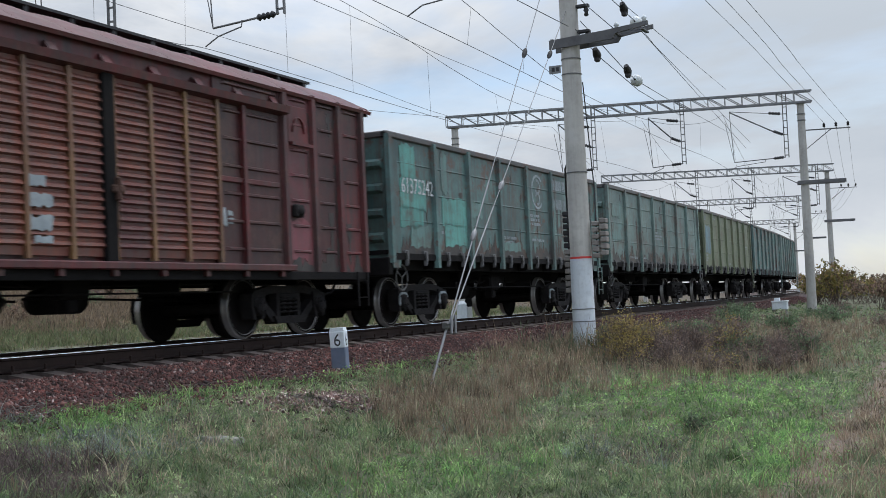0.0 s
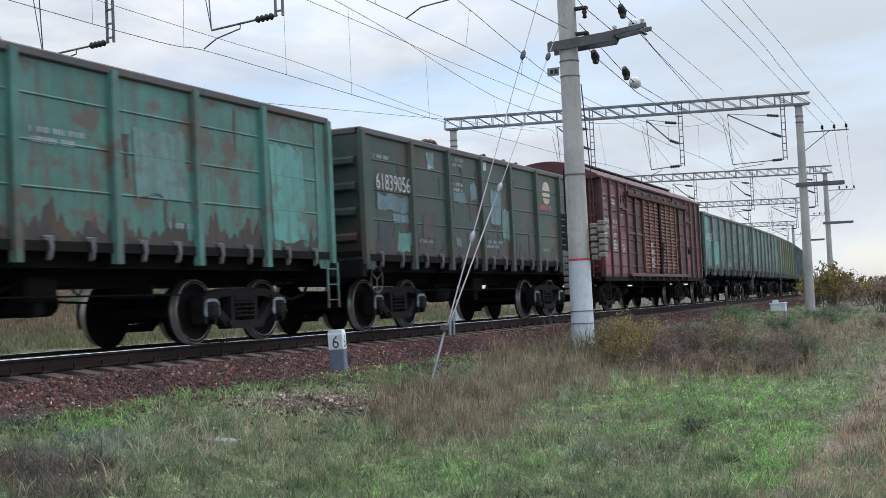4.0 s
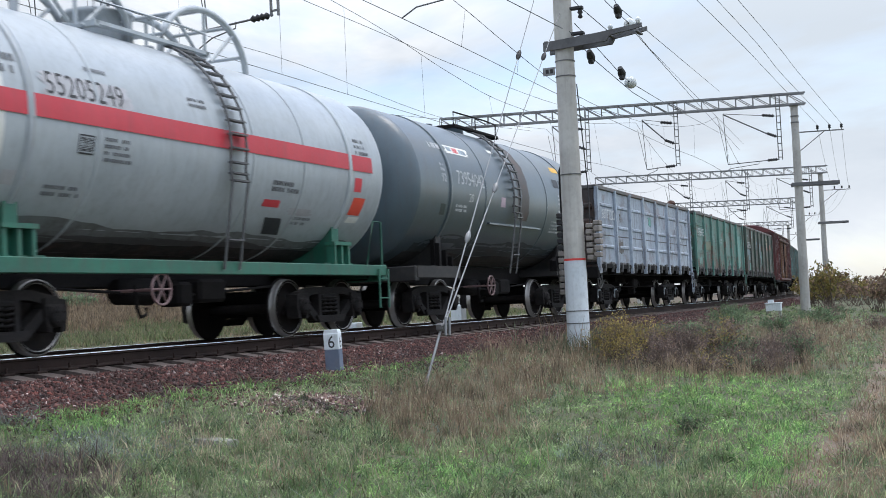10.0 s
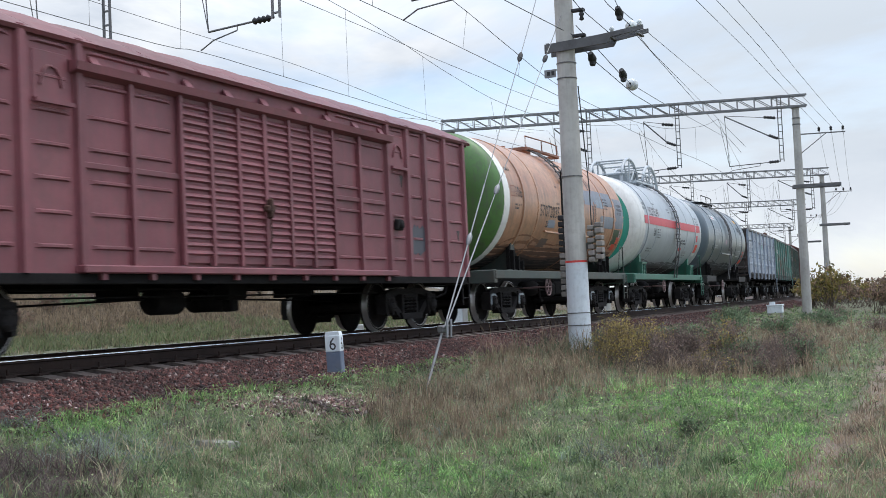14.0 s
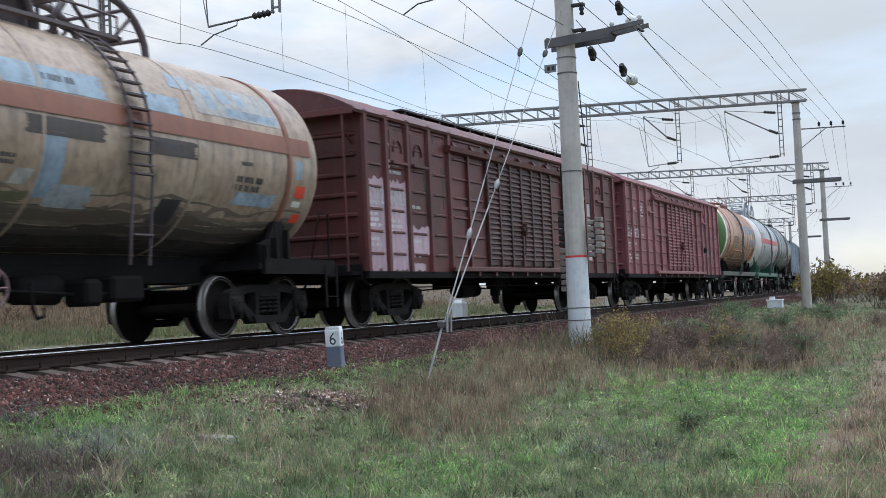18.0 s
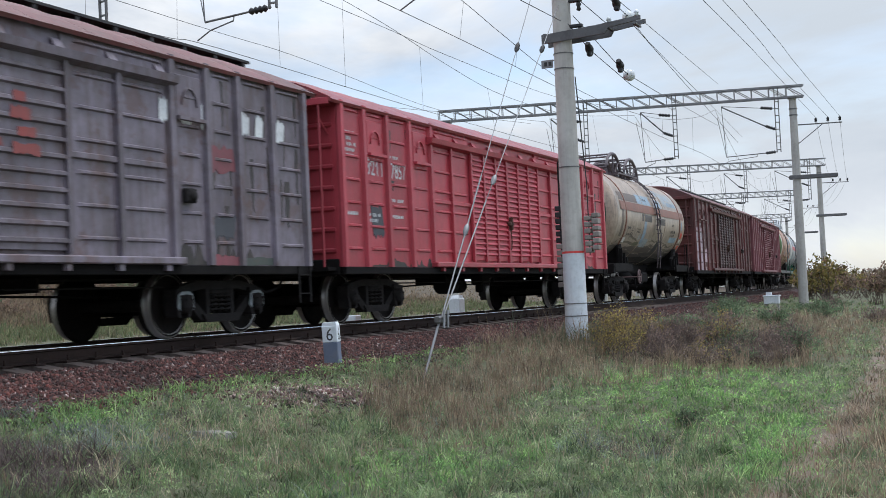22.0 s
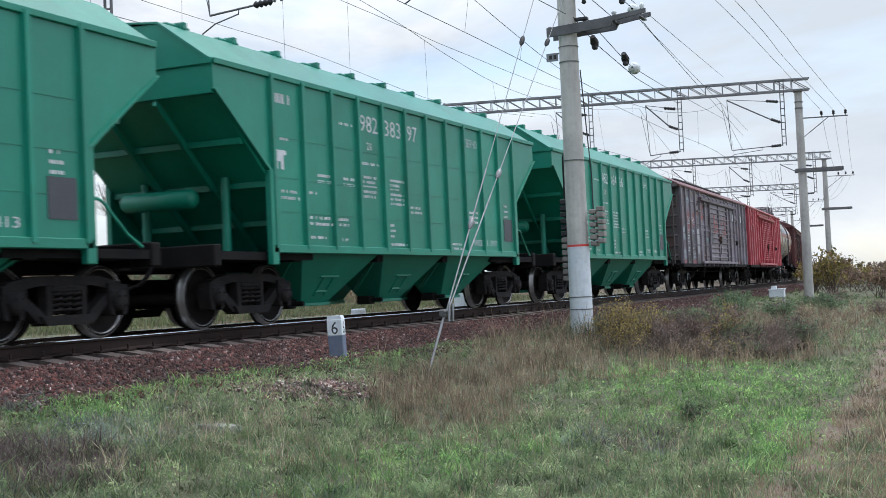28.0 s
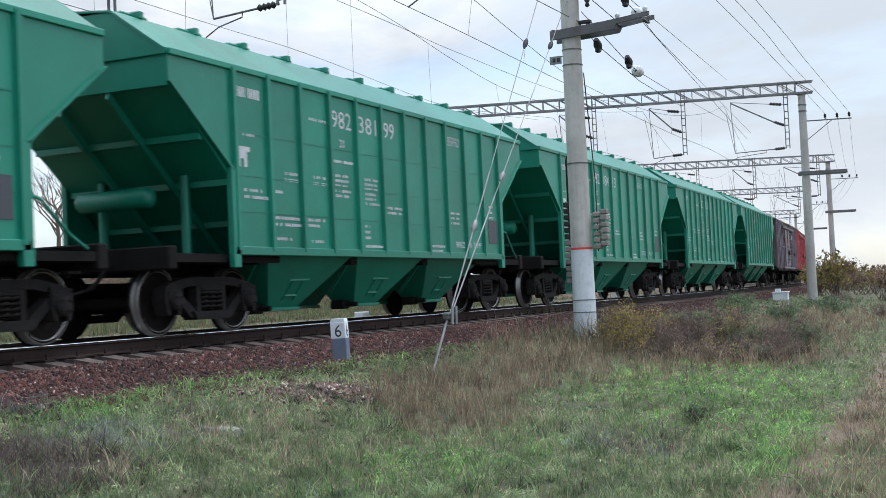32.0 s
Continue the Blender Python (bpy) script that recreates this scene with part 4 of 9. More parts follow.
BROWNEND = coat("brown_end_paint", (44, 39, 38), (68, 60, 57), 0.6, 0.5, 0.6)
PALE_TEAL = coat("pale_teal_patch", (104, 142, 136), (92, 126, 122), 0.5, 0.5, 0.4)
LIGHT_BLUE = coat("light_blue_patch", (84, 114, 124), (104, 134, 144), 0.5, 0.5, 0.4)
PALE_STROKE = coat("faded_pale_stroke", (170, 178, 190), (156, 166, 178), 0.5, 0.5, 0.2)
CYAN = coat("bright_teal_patch", (96, 164, 154), (80, 140, 132), 0.4, 0.5, 0.5)

PITCH = 13.92
gondola("worn teal open freight wagon with faded patches and rust", 26.62, TEAL, "flat", "61375242", seed=1, white=True, nz=2.5, patches=((-5.85, -5.2, 2.75, 3.42, CYAN), (-5.9, -4.75, 2.2, 2.8, CYAN), (-5.92, -4.9, 1.85, 2.25, CYAN), (-5.5, -4.6, 1.5, 1.9, PALE_TEAL), (-4.0, -3.7, 2.6, 3.4, PALE_TEAL), (-4.0, -2.75, 1.95, 2.5, CYAN), (-3.9, -2.8, 1.55, 2.0, CYAN), (-2.45, -1.9, 2.2, 2.5, PALE_TEAL), (-0.7, 0.4, 1.5, 1.7, PALE_TEAL), (4.7, 5.6, 2.1, 2.6, PALE_TEAL)))
gondola("faded teal open freight wagon with rusty streaks", 26.62 + PITCH, TEAL2, "flat", "", seed=2, patches=((-5.9, -4.8, 2.0, 2.5, PALE_TEAL), (-5.8, -4.8, 2.7, 3.1, PALE_TEAL)), step_mat=MAT["greysteel"])
gondola("yellow-green open freight wagon with a pale patch", 26.62 + 2 * PITCH, OLIVE, "flat", seed=3, patches=((-5.8, -4.7, 1.9, 3.0, LIGHT_BLUE),), detail=False)
gondola("teal open freight wagon, far down the train", 26.62 + 3 * PITCH, TEAL, "flat", seed=4, detail=False)
gondola("grey-green open freight wagon at the far bend", 26.62 + 4 * PITCH, TEAL2, "flat", seed=5, detail=False)
dg = gondola("dark green open freight wagon with round emblem, scrap over the rim", -2.62, DARKGREEN, "flat", "61839056", scrap=((-2.6, 0.2), (-2.3, 0.24), (0.02, 0.13), (0.4, 0.12), (1.5, 0.17), (2.1, 0.13), (4.0, 0.1)), seed=6, white=True, nz=2.54, marks=False,
             patches=((-0.31, 0.3, 2.12, 2.9, LIGHT_BLUE), (-5.8, -4.5, 2.15, 2.46, LIGHT_BLUE), (-5.0, -4.43, 1.56, 1.78, CYAN), (-2.31, -2.05, 1.58, 1.77, LIGHT_BLUE), (-3.58, -3.28, 3.16, 3.42, PALE_TEAL), (2.04, 2.37, 1.54, 2.04, BROWNEND), (-1.46, -1.1, 2.6, 2.95, LIGHT_BLUE), (6.1, 6.4, 1.3, 2.0, PALE_TEAL)))
sg = gondola("sea-green open freight wagon with light patches, scrap over the rim", -16.6, SEAGREEN, "flat", "61934675", scrap=((-1.6, 0.13), (-0.9, 0.17), (2.2, 0.13)), seed=7, white=True, marks=False,
             patches=((-5.87, -4.9, 2.08, 2.6, PALE_TEAL), (-5.63, -5.1, 1.57, 1.8, PALE_TEAL), (-4.05, -3.44, 1.58, 2.04, BROWNEND), (-3.99, -2.72, 2.15, 2.45, OLIVE), (-4.88, -4.52, 2.13, 2.32, BROWNEND), (-6.39, -6.16, 1.2, 1.46, PALE_TEAL), (1.3, 2.4, 2.0, 2.9, PALE_TEAL), (4.6, 5.6, 1.5, 3.0, CYAN)))
bg = gondola("blue-grey open freight wagon with pressed ribs and brown ends", -30.59, BLUEGREY, "pressed", "60077203", brace=BROWNEND, scrap=((5.1, 0.2),), seed=8, white=True, marks=False,
             patches=((-4.07, -3.5, 1.73, 2.05, TOPRAIL), (-0.1, 0.3, 2.68, 2.95, CYAN)))
NAVY = coat("navy_smudge", (34, 40, 50), (48, 54, 64), 0.4, 0.4, 0.2)
for x0_, x1_, z0_, z1_, mt_ in ((-5.85, -5.1, 2.2, 2.44, NAVY), (-5.8, -5.2, 1.42, 1.95, NAVY), (-5.2, -4.55, 1.95, 2.12, LIGHT_BLUE), (-5.05, -4.5, 1.42, 1.7, CYAN), (-3.6, -3.3, 3.1, 3.4, PALE_STROKE), (-2.35, -1.7, 2.5, 2.72, LIGHT_BLUE), (-2.2, -1.95, 1.45, 1.65, NAVY), (-0.72, -0.5, 3.28, 3.5, PALE_STROKE), (-6.36, -6.12, 1.12, 1.42, NAVY), (-3.9, -3.3, 1.7, 2.2, BROWNEND), (0.35, 0.8, 1.8, 2.5, PALE_TEAL)):
    patch(dg, x0_, x1_, z0_, z1_, -1.4875 if x0_ > -6 else -1.495, mt_, random.Random(int(x0_ * 50)))
RUSTRUN = coat("brown_rust_run", (50, 38, 33), (74, 54, 43), 0.5, 0.4, 0.5)
SOOTRUN = coat("dark_dirt_run", (34, 30, 29), (50, 43, 41), 0.4, 0.4, 0.2)
for w_, seed_, count_ in ((dg, 61, 16), (sg, 62, 8), (TRAIN[0][0], 63, 14), (TRAIN[1][0], 64, 10), (bg, 65, 3)):
    runs(w_, seed_, RUSTRUN, count_, -6.2, 6.2, 1.38, 3.48, -1.486)
    runs(w_, seed_ + 20, SOOTRUN, count_ // 2, -6.2, 6.2, 1.38, 3.48, -1.4865, name="dirt_run")
for w_, seed_ in ((dg, 81), (sg, 82), (TRAIN[0][0], 83), (TRAIN[1][0], 84)):
    hem(w_, seed_, SOOTRUN, -6.35, 6.35, 1.362, 0.42, -1.4868)
    hem(w_, seed_ + 10, RUSTRUN, -6.35, 6.35, 1.362, 0.6, -1.4858)
hem(bg, 85, SOOTRUN, -6.35, 6.35, 1.362, 0.1, -1.4858)
# faded pale brush strokes and letters on the blue-grey side
for x_, lean_ in ((2.85, 0.55), (3.3, 0.5), (3.75, 0.6), (4.1, -0.3)):
    part("paint_stroke", Shape().prism([(x_, 2.25), (x_ + 0.16, 2.25), (x_ + 0.16 + lean_, 3.0), (x_ + lean_, 3.0)], 1, -1.489, -1.486), PALE_STROKE, bg, "faded pale brush stroke")
for x_ in (4.75, 5.2, 5.6):
    part("owner_mark", Shape().prism([(x_, 2.3), (x_ + 0.28, 2.3), (x_ + 0.28, 2.56), (x_, 2.56)], 1, -1.489, -1.486), PALE_STROKE, bg)
for w_, rows_ in ((dg, ((-2.35, 3.35, 0.7, 2, 0.11), (-2.34, 2.84, 0.6, 2, 0.11), (-4.06, 1.62, 0.78, 1, 0.1), (-0.66, 1.7, 1.25, 2, 0.1), (3.0, 1.6, 0.5, 1, 0.1), (4.9, 2.2, 0.6, 2, 0.12), (-5.9, 3.1, 0.8, 1, 0.16))), (sg, ((-0.6, 2.62, 1.2, 2, 0.12), (-5.5, 3.2, 0.8, 1, 0.14), (-4.0, 2.85, 0.3, 1, 0.1), (-2.4, 2.7, 0.5, 2, 0.1), (2.0, 1.6, 0.9, 1, 0.1))), (bg, ((-3.6, 2.62, 0.4, 1, 0.14), (-5.6, 2.2, 0.7, 2, 0.1), (-1.9, 2.72, 0.4, 1, 0.12)))):
    for x_, z_, wd_, n_, pit_ in rows_:
        v, f = bars(random.Random(9), wd_, n_, pit_, 0.07)
        ink(w_, v, f, x_, z_, -1.4895, MAT["letter_dim"])



def round_emblem(w, x, z, r, y, material):
    """Plain disc cut by three level gaps, and bars of writing under it."""
    for i, (a, b) in enumerate(((0.2, 1.0), (-0.3, 0.04), (-0.95, -0.46))):
        top = [(x + r * math.sqrt(max(0, 1 - t * t)), z + r * t) for t in np.linspace(a, b, 7)]
        bot = [(2 * x - p[0], p[1]) for p in top[::-1]]
        part("emblem", Shape().prism(top + bot, 1, y - 0.002, y), material, w)


round_emblem(dg, 3.46, 3.05, 0.29, -1.486, coat("cream_emblem_paint", (200, 190, 172), (184, 160, 130), 0.3, 0.3, 0.1))
ORANGE = coat("orange_lettering", (176, 96, 58), (160, 88, 60), 0.3, 0.2, 0.1)
rq = random.Random(3)
for x0, z0, wd, rows in ((2.75, 2.62, 1.3, 1), (4.87, 2.84, 0.65, 2)):
    v, f = bars(rq, wd, rows, 0.16, 0.12)
    ink(dg, v, f, x0, z0, -1.512, ORANGE)
patch(dg, -0.71, -0.48, 3.3, 3.48, -1.488, MAT["letter"], rq)
# faded ring with bars beside it on the first teal wagon
for a_, b_, r_, z_ in ((0.25 * math.pi, 1.75 * math.pi, 0.42, 2.98), (-0.9 * math.pi, 0.6 * math.pi, 0.19, 3.1), (-0.6 * math.pi, 0.9 * math.pi, 0.17, 2.82)):
    arc = [(math.cos(q), math.sin(q)) for q in np.linspace(a_, b_, 17)]
    part("emblem", Shape().prism([(1.72 + r_ * p, z_ + r_ * q) for p, q in arc] + [(1.72 + (r_ - 0.06) * p, z_ + (r_ - 0.06) * q) for p, q in arc[::-1]], 1, -1.489, -1.4865), MAT["letter_dim"], TRAIN[0][0])
for x_, z_, wd_ in ((2.75, 3.1, 1.5), (2.75, 2.62, 1.2)):
    v, f = bars(random.Random(19), wd_, 1, 0.2, 0.26)
    ink(TRAIN[0][0], v, f, x_, z_, -1.4895, MAT["letter_dim"])


def arch(half, low, rise, n=12):
    return [(half * t, low + rise * (1 - t * t)) for t in np.linspace(-1, 1, n + 1)]


def boxcar(label, centre, half, paint, roof_paint, door_paint, number="", walkway=True, door_x=(-2.1, 2.15), posts=(), seed=0, louvre=True, patches=(), end_paint=None, plain=(4.12, 3.14), panel_paints=(), rail_paint=None, stile_paint=None, text_mat=None, hatches=(), white=False, dirty=10):
    rng = random.Random(seed)
    text_mat = text_mat or MAT["letter"]
    w = wagon("covered_wagon", label, "freight wagon", centre)
    running_gear(w, half * 2 - 3.9, half - 0.05, white=white)
    bot, eave, hw = 1.0, 3.87, 1.5
    allp = sorted(posts)
    d0, d1 = door_x
    for k in (-1, 1):
        y = k * hw
        # sheets between posts, each with short pressed ribs
        edges = [-half] + [p for p in allp if p < d0 + 0.02] + [d0, d1] + [p for p in allp if p > d1 - 0.02] + [half]
        for a, b in zip(edges, edges[1:]):
            if a == d0:
                continue
            sh = Shape()
            sh.box(a, b, y - 0.02, y + 0.02, bot, eave)
            pp = rng.choice(panel_paints) if panel_paints else paint
            panel = part("side_panel", sh, pp, w)
            if b - a > 0.3 and k < 0:
                rib_panel(panel, pp, a + 0.18, b - 0.14, y + k * 0.02, [bot + 0.32 + 0.4 * i for i in range(7)], 0.03, 0.03, k)
        for x in allp + [-half + 0.05, half - 0.05]:
            sh = Shape()
            wide = 0.07
            sh.prism([(x - wide, y + k * 0.02), (x - wide * 0.75, y + k * 0.085), (x + wide * 0.75, y + k * 0.085), (x + wide, y + k * 0.02)], 2, bot, eave - 0.02)
            part("post", sh, paint, w)
        back = Shape()
        back.box(d0 - 0.02, d1 + 0.02, y - k * 0.03 - 0.02, y - k * 0.03 + 0.02, bot, eave)
        part("door_frame", back, paint, w)
        # two sliding leaves
        mid = (d0 + d1) / 2
        for a, b in ((d0, mid - 0.015), (mid + 0.015, d1)):
            leaf = Shape()
            leaf.box(a, b, y + k * 0.03 - 0.015, y + k * 0.03 + 0.015, bot + 0.16, eave - 0.42)
            n = 3 if louvre else 1
            dr = part("sliding_door", leaf, door_paint, w, "sliding door with pressed slats")
            far = Shape()
            for i in range(n):
                xa, xb = a + (b - a) * i / n + 0.03, a + (b - a) * (i + 1) / n - 0.03
                for j in range(19 if louvre else 11):
                    if louvre:
                        z = bot + 0.26 + j * 0.112
                        out = [(y + k * 0.04, z), (y + k * 0.085, z + 0.025), (y + k * 0.075, z + 0.055), (y + k * 0.04, z + 0.09)]
                    else:
                        z = bot + 0.25 + j * 0.2
                        out = [(y + k * 0.04, z - 0.02), (y + k * 0.09, z), (y + k * 0.09, z + 0.04), (y + k * 0.04, z + 0.06)]
                    if k < 0:
                        part("slat", Shape().prism(out, 0, xa, xb), door_paint, dr)
                    else:
                        far.prism(out, 0, xa, xb)
            if k > 0:
                part("slat_sheet", far, door_paint, dr)["kind"] = "stuff"
            for i in range(n + 1):
                st = Shape()
                x = a + (b - a) * i / n
                st.box(x - 0.035, x + 0.035, y + k * 0.07 - 0.03, y + k * 0.07 + 0.03, bot + 0.12, eave - 0.36)
                part("door_stile", st, stile_paint or door_paint, dr)
            if k < 0:
                lk = Shape()
                lk.box(mid - 0.1, mid + 0.12, y - 0.17, y - 0.08, 1.95, 2.05, 0.02)
                lk.box(mid - 0.03, mid + 0.03, y - 0.19, y - 0.08, 1.85, 2.15, 0.02)
                lk.tube([(mid + 0.02, y - 0.12, 2.0), (mid + 0.04, y - 0.13, 1.6), (mid + 0.0, y - 0.12, 1.4)], 0.012, 5)
                if a < mid - 0.2:
                    part("door_lock", lk, MAT["rust"], dr)
                    if stile_paint:
                        # darkness of the gap between the leaves, put in as a solid black bar
                        part("meeting_bar", Shape().box(mid - 0.19, mid + 0.02, y - 0.115, y - 0.03, bot + 0.1, eave - 0.38, 0.01), MAT["under"], dr, "black bar standing in for the dark gap where the doors meet")
        # plain leaves beside the doors with a middle rail and a stiffener
        for sgn in (-1, 1):
            xo, xi = sgn * plain[0], (d0 if sgn < 0 else d1)
            rail = Shape()
            rail.box(min(xo, xi), max(xo, xi), y + k * 0.03 - 0.03, y + k * 0.06 + 0.03, 2.28, 2.36, 0.01)
            part("middle_rail", rail, rail_paint or paint, w)
            st = Shape()
            st.box(sgn * plain[1] - 0.045, sgn * plain[1] + 0.045, y + k * 0.05 - 0.04, y + k * 0.05 + 0.04, bot + 0.1, eave - 0.35)
            part("stiffener", st, paint, w)
        tr = Shape()
        tr.prism([(y + k * 0.03, eave - 0.46), (y + k * 0.16, eave - 0.42), (y + k * 0.18, eave - 0.32), (y + k * 0.03, eave - 0.3)], 0, -plain[0] - 0.15, plain[0] + 0.2)
        part("door_track", tr, rail_paint or paint, w)
        br = Shape()
        br.box(-plain[0] - 0.1, plain[0] + 0.25, y + k * 0.08 - 0.08, y + k * 0.08 + 0.08, bot + 0.0, bot + 0.1, 0.015)
        for i in range(9):
            x = -plain[0] + 0.3 + i * (2 * plain[0] - 0.4) / 8
            br.box(x - 0.05, x + 0.05, y + k * 0.06 - 0.06, y + k * 0.06 + 0.06, bot - 0.08, bot + 0.02)
            br.prism([(y + k * 0.02, eave - 0.28), (y + k * 0.1, eave - 0.3), (y + k * 0.02, eave - 0.18)], 0, x - 0.08, x + 0.08)
        part("door_sill", br, rail_paint or paint, w)
        sill = Shape()
        sill.box(-half + 0.02, half - 0.02, y - 0.06, y + 0.02, bot - 0.13, bot, 0.01)
        part("side_sill", sill, MAT["under"], w)
        for hx in hatches:
            h = Shape()
            h.box(hx - 0.3, hx + 0.3, y + k * 0.02 - 0.02, y + k * 0.02 + 0.03, 3.02, 3.62, 0.015)
            h.box(hx - 0.33, hx + 0.33, y + k * 0.09 - 0.035, y + k * 0.09 + 0.035, 2.98, 3.03)
            pts = [(hx + 0.18 * math.cos(t), y + k * 0.055, 3.2 + 0.24 * math.sin(t)) for t in np.linspace(0, math.pi, 9)]
            h.tube(pts, 0.016, 5)
            part("side_hatch", h, paint, w, "small side hatch with arched rib")
    for e in (-1, 1):
        sh = Shape()
        prof = arch(hw - 0.02, eave - 0.02, 0.42)
        x = e * (half - 0.04)
        sh.prism([(-hw + 0.02, bot), (hw - 0.02, bot)] + prof[::-1], 0, x - 0.02, x + 0.02)
        ew = part("end_wall", sh, end_paint or paint, w, "ribbed end wall")
        for i in range(8):
            z = bot + 0.28 + i * 0.36
            part("rib", Shape().prism([(x + e * 0.02, z - 0.05), (x + e * 0.06, z - 0.02), (x + e * 0.06, z + 0.02), (x + e * 0.02, z + 0.05)], 1, -1.4, 1.4), end_paint or paint, ew)
        for yy in (-1.42, 1.42):
            part("corner_post", Shape().box(x - 0.04, x + 0.08, yy - 0.06, yy + 0.06, bot, eave, 0.01), end_paint or paint, w)
        fx = e * (half + 0.27)
        part("roof_fascia", Shape().box(fx - 0.03, fx + 0.03, -1.52, 1.52, eave - 0.12, eave + 0.0, 0.01), end_paint or paint, w)
        gp = arch(hw + 0.04, eave + 0.0, 0.42)
        part("gable_panel", Shape().prism([(-hw - 0.04, eave - 0.0), (hw + 0.04, eave - 0.0)] + gp[::-1][1:-1], 0, fx - 0.02, fx + 0.02), roof_paint, w, "arched gable panel, paint flaking")
        part("end_post", Shape().tube([(fx, -1.3, 1.0), (fx, -1.3, eave - 0.1)], 0.024, 6), end_paint or paint, w)
        part("post_stay", Shape().tube([(fx, -1.3, eave - 0.35), (x, -1.3, eave - 0.6)], 0.02, 6), end_paint or paint, w)
        head = Shape()
        head.box(x - 0.06, x + 0.1, -1.45, 1.45, 0.86, 1.14, 0.02)
        head.box(min(x, fx + e * 0.05), max(x, fx + e * 0.05), -1.4, 1.4, 0.94, 1.0)
        part("headstock", head, MAT["under"], w)
    # roof: bulging curved sheets with seams and an overhang
    prof = arch(hw + 0.1, eave - 0.05, 0.5, 14)
    n = 15
    for i in range(n):
        a, b = -half - 0.3 + i * (2 * half + 0.6) / n, -half - 0.3 + (i + 1) * (2 * half + 0.6) / n
        sh = Shape()
        v, m = [], 0
        for u in np.linspace(0, 1, 7):
            swell = 0.045 * math.sin(math.pi * u) ** 0.7
            loop = [(p[0], p[1] + swell * (1 - (abs(p[0]) / (hw + 0.1)) ** 5)) for p in prof] + [(p[0] * 0.985, p[1] - 0.05) for p in prof][::-1]
            m = len(loop)
            v += [(a + 0.004 + (b - a - 0.008) * u, p[0], p[1]) for p in loop]
        f = [tuple(range(m))[::-1], tuple(range(6 * m, 7 * m))]
        f += [(j * m + k, j * m + (k + 1) % m, (j + 1) * m + (k + 1) % m, (j + 1) * m + k) for j in range(6) for k in range(m)]
        sh.add(v, f)
        part("roof_sheet", sh, roof_paint, w, "bulging steel roof sheet")
    if walkway:
        for yy in (-0.34, -0.06, 0.22):
            part("walkway_board", Shape().box(walkway, half + 0.15, yy - 0.12, yy + 0.12, eave + 0.56, eave + 0.6), MAT["dark"], w, "dark walkway board along the roof")
        for i in range(14):
            x = walkway + 0.2 + i * (half - walkway - 0.2) / 13
            part("walkway_bracket", Shape().box(x - 0.04, x + 0.04, -0.44, 0.34, eave + 0.38, eave + 0.56), MAT["dark"], w)
    ladder(w, half - 0.3, -1.6, 0.42, 1.0, 0.34, MAT["under"], 2, name="step")
    if number:
        a, xa, b, xb, nz = number
        write(w, a, 0.3, xa, nz, -1.535, text_mat, 0.16 * len(a))
        write(w, b, 0.3, xb, nz, -1.535, text_mat, 0.16 * len(b))
    for bay in range(3):
        x = ([-half] + allp)[bay] + 0.16
        for z in rng.sample((3.3, 3.0, 2.2, 1.9, 1.55), 3):
            v, f = bars(rng, 0.5, rng.choice((1, 2, 3)), 0.1, 0.06)
            ink(w, v, f, x, z, -1.528, text_mat)
    for x0, x1, z0, z1, mat in patches:
        patch(w, x0, x1, z0, z1, -1.524, mat, rng)
    runs(w, seed + 70, SOOTRUN, dirty, -half + 0.2, -4.3, 1.05, 3.8, -1.5225, name="dirt_run")
    runs(w, seed + 90, SOOTRUN, dirty, 4.4, half - 0.2, 1.05, 3.8, -1.5225, name="dirt_run")
    lamp = Shape()
    lamp.lathe([(-0.14, 0), (-0.14, 0.07), (-0.05, 0.085), (0.02, 0.05)], 1, (4.6, -1.52, 1.95), 12)
    lamp.box(4.48, 4.72, -1.62, -1.52, 1.85, 2.05, 0.02)
    part("signal_bracket", lamp, MAT["bogie"], w)
    return w


MAROON = coat("maroon_paint", (112, 60, 67), (130, 74, 80), 0.2, 0.2, 0.1)
MAROON_ROOF = coat("maroon_roof", (94, 40, 45), (112, 54, 60), 0.25, 0.1, 0.1)
OLDRED = coat("weathered_brown_red_paint", (60, 20, 21), (104, 34, 36), 0.6, 0.85, 0.4, 0.6, (0.028, 0.02, 0.02, 1))
OLDRED_DARK = coat("sooty_brown_red_paint", (48, 20, 21), (76, 29, 30), 0.5, 0.6, 0.4, 0.6, (0.025, 0.018, 0.018, 1))
OLDRED_PINK = coat("purplish_repaint", (78, 30, 35), (116, 54, 62), 0.5, 0.7, 0.3)
OLDDOOR = coat("worn_yellowed_door_paint", (80, 30, 28), (116, 62, 44), 0.5, 0.6, 0.35)
OLDSTILE = coat("yellow_stile_paint", (130, 98, 58), (104, 62, 42), 0.4, 0.5, 0.4)
ROOF_RED = coat("faded_red_roof", (70, 26, 28), (104, 44, 46), 0.5, 0.2, 0.4)
ROOF_DULL = coat("dull_red_roof", (86, 32, 33), (108, 54, 56), 0.5, 0.3, 0.4)
DARKBROWN = coat("dark_brown_red_paint", (68, 25, 25), (98, 36, 37), 0.45, 0.55, 0.3, 0.6, (0.04, 0.025, 0.024, 1))
DARKDOOR = coat("grimy_brown_door_paint", (50, 25, 25), (78, 36, 36), 0.5, 0.6, 0.3)
BRIGHTRED = coat("bright_red_paint", (160, 50, 62), (176, 64, 76), 0.2, 0.2, 0.06, 0.5, (0.14, 0.035, 0.04, 1))
REDROOF = coat("bright_red_roof", (120, 34, 39), (142, 52, 57), 0.2, 0.1, 0.05, 0.5, (0.2, 0.06, 0.06, 1))
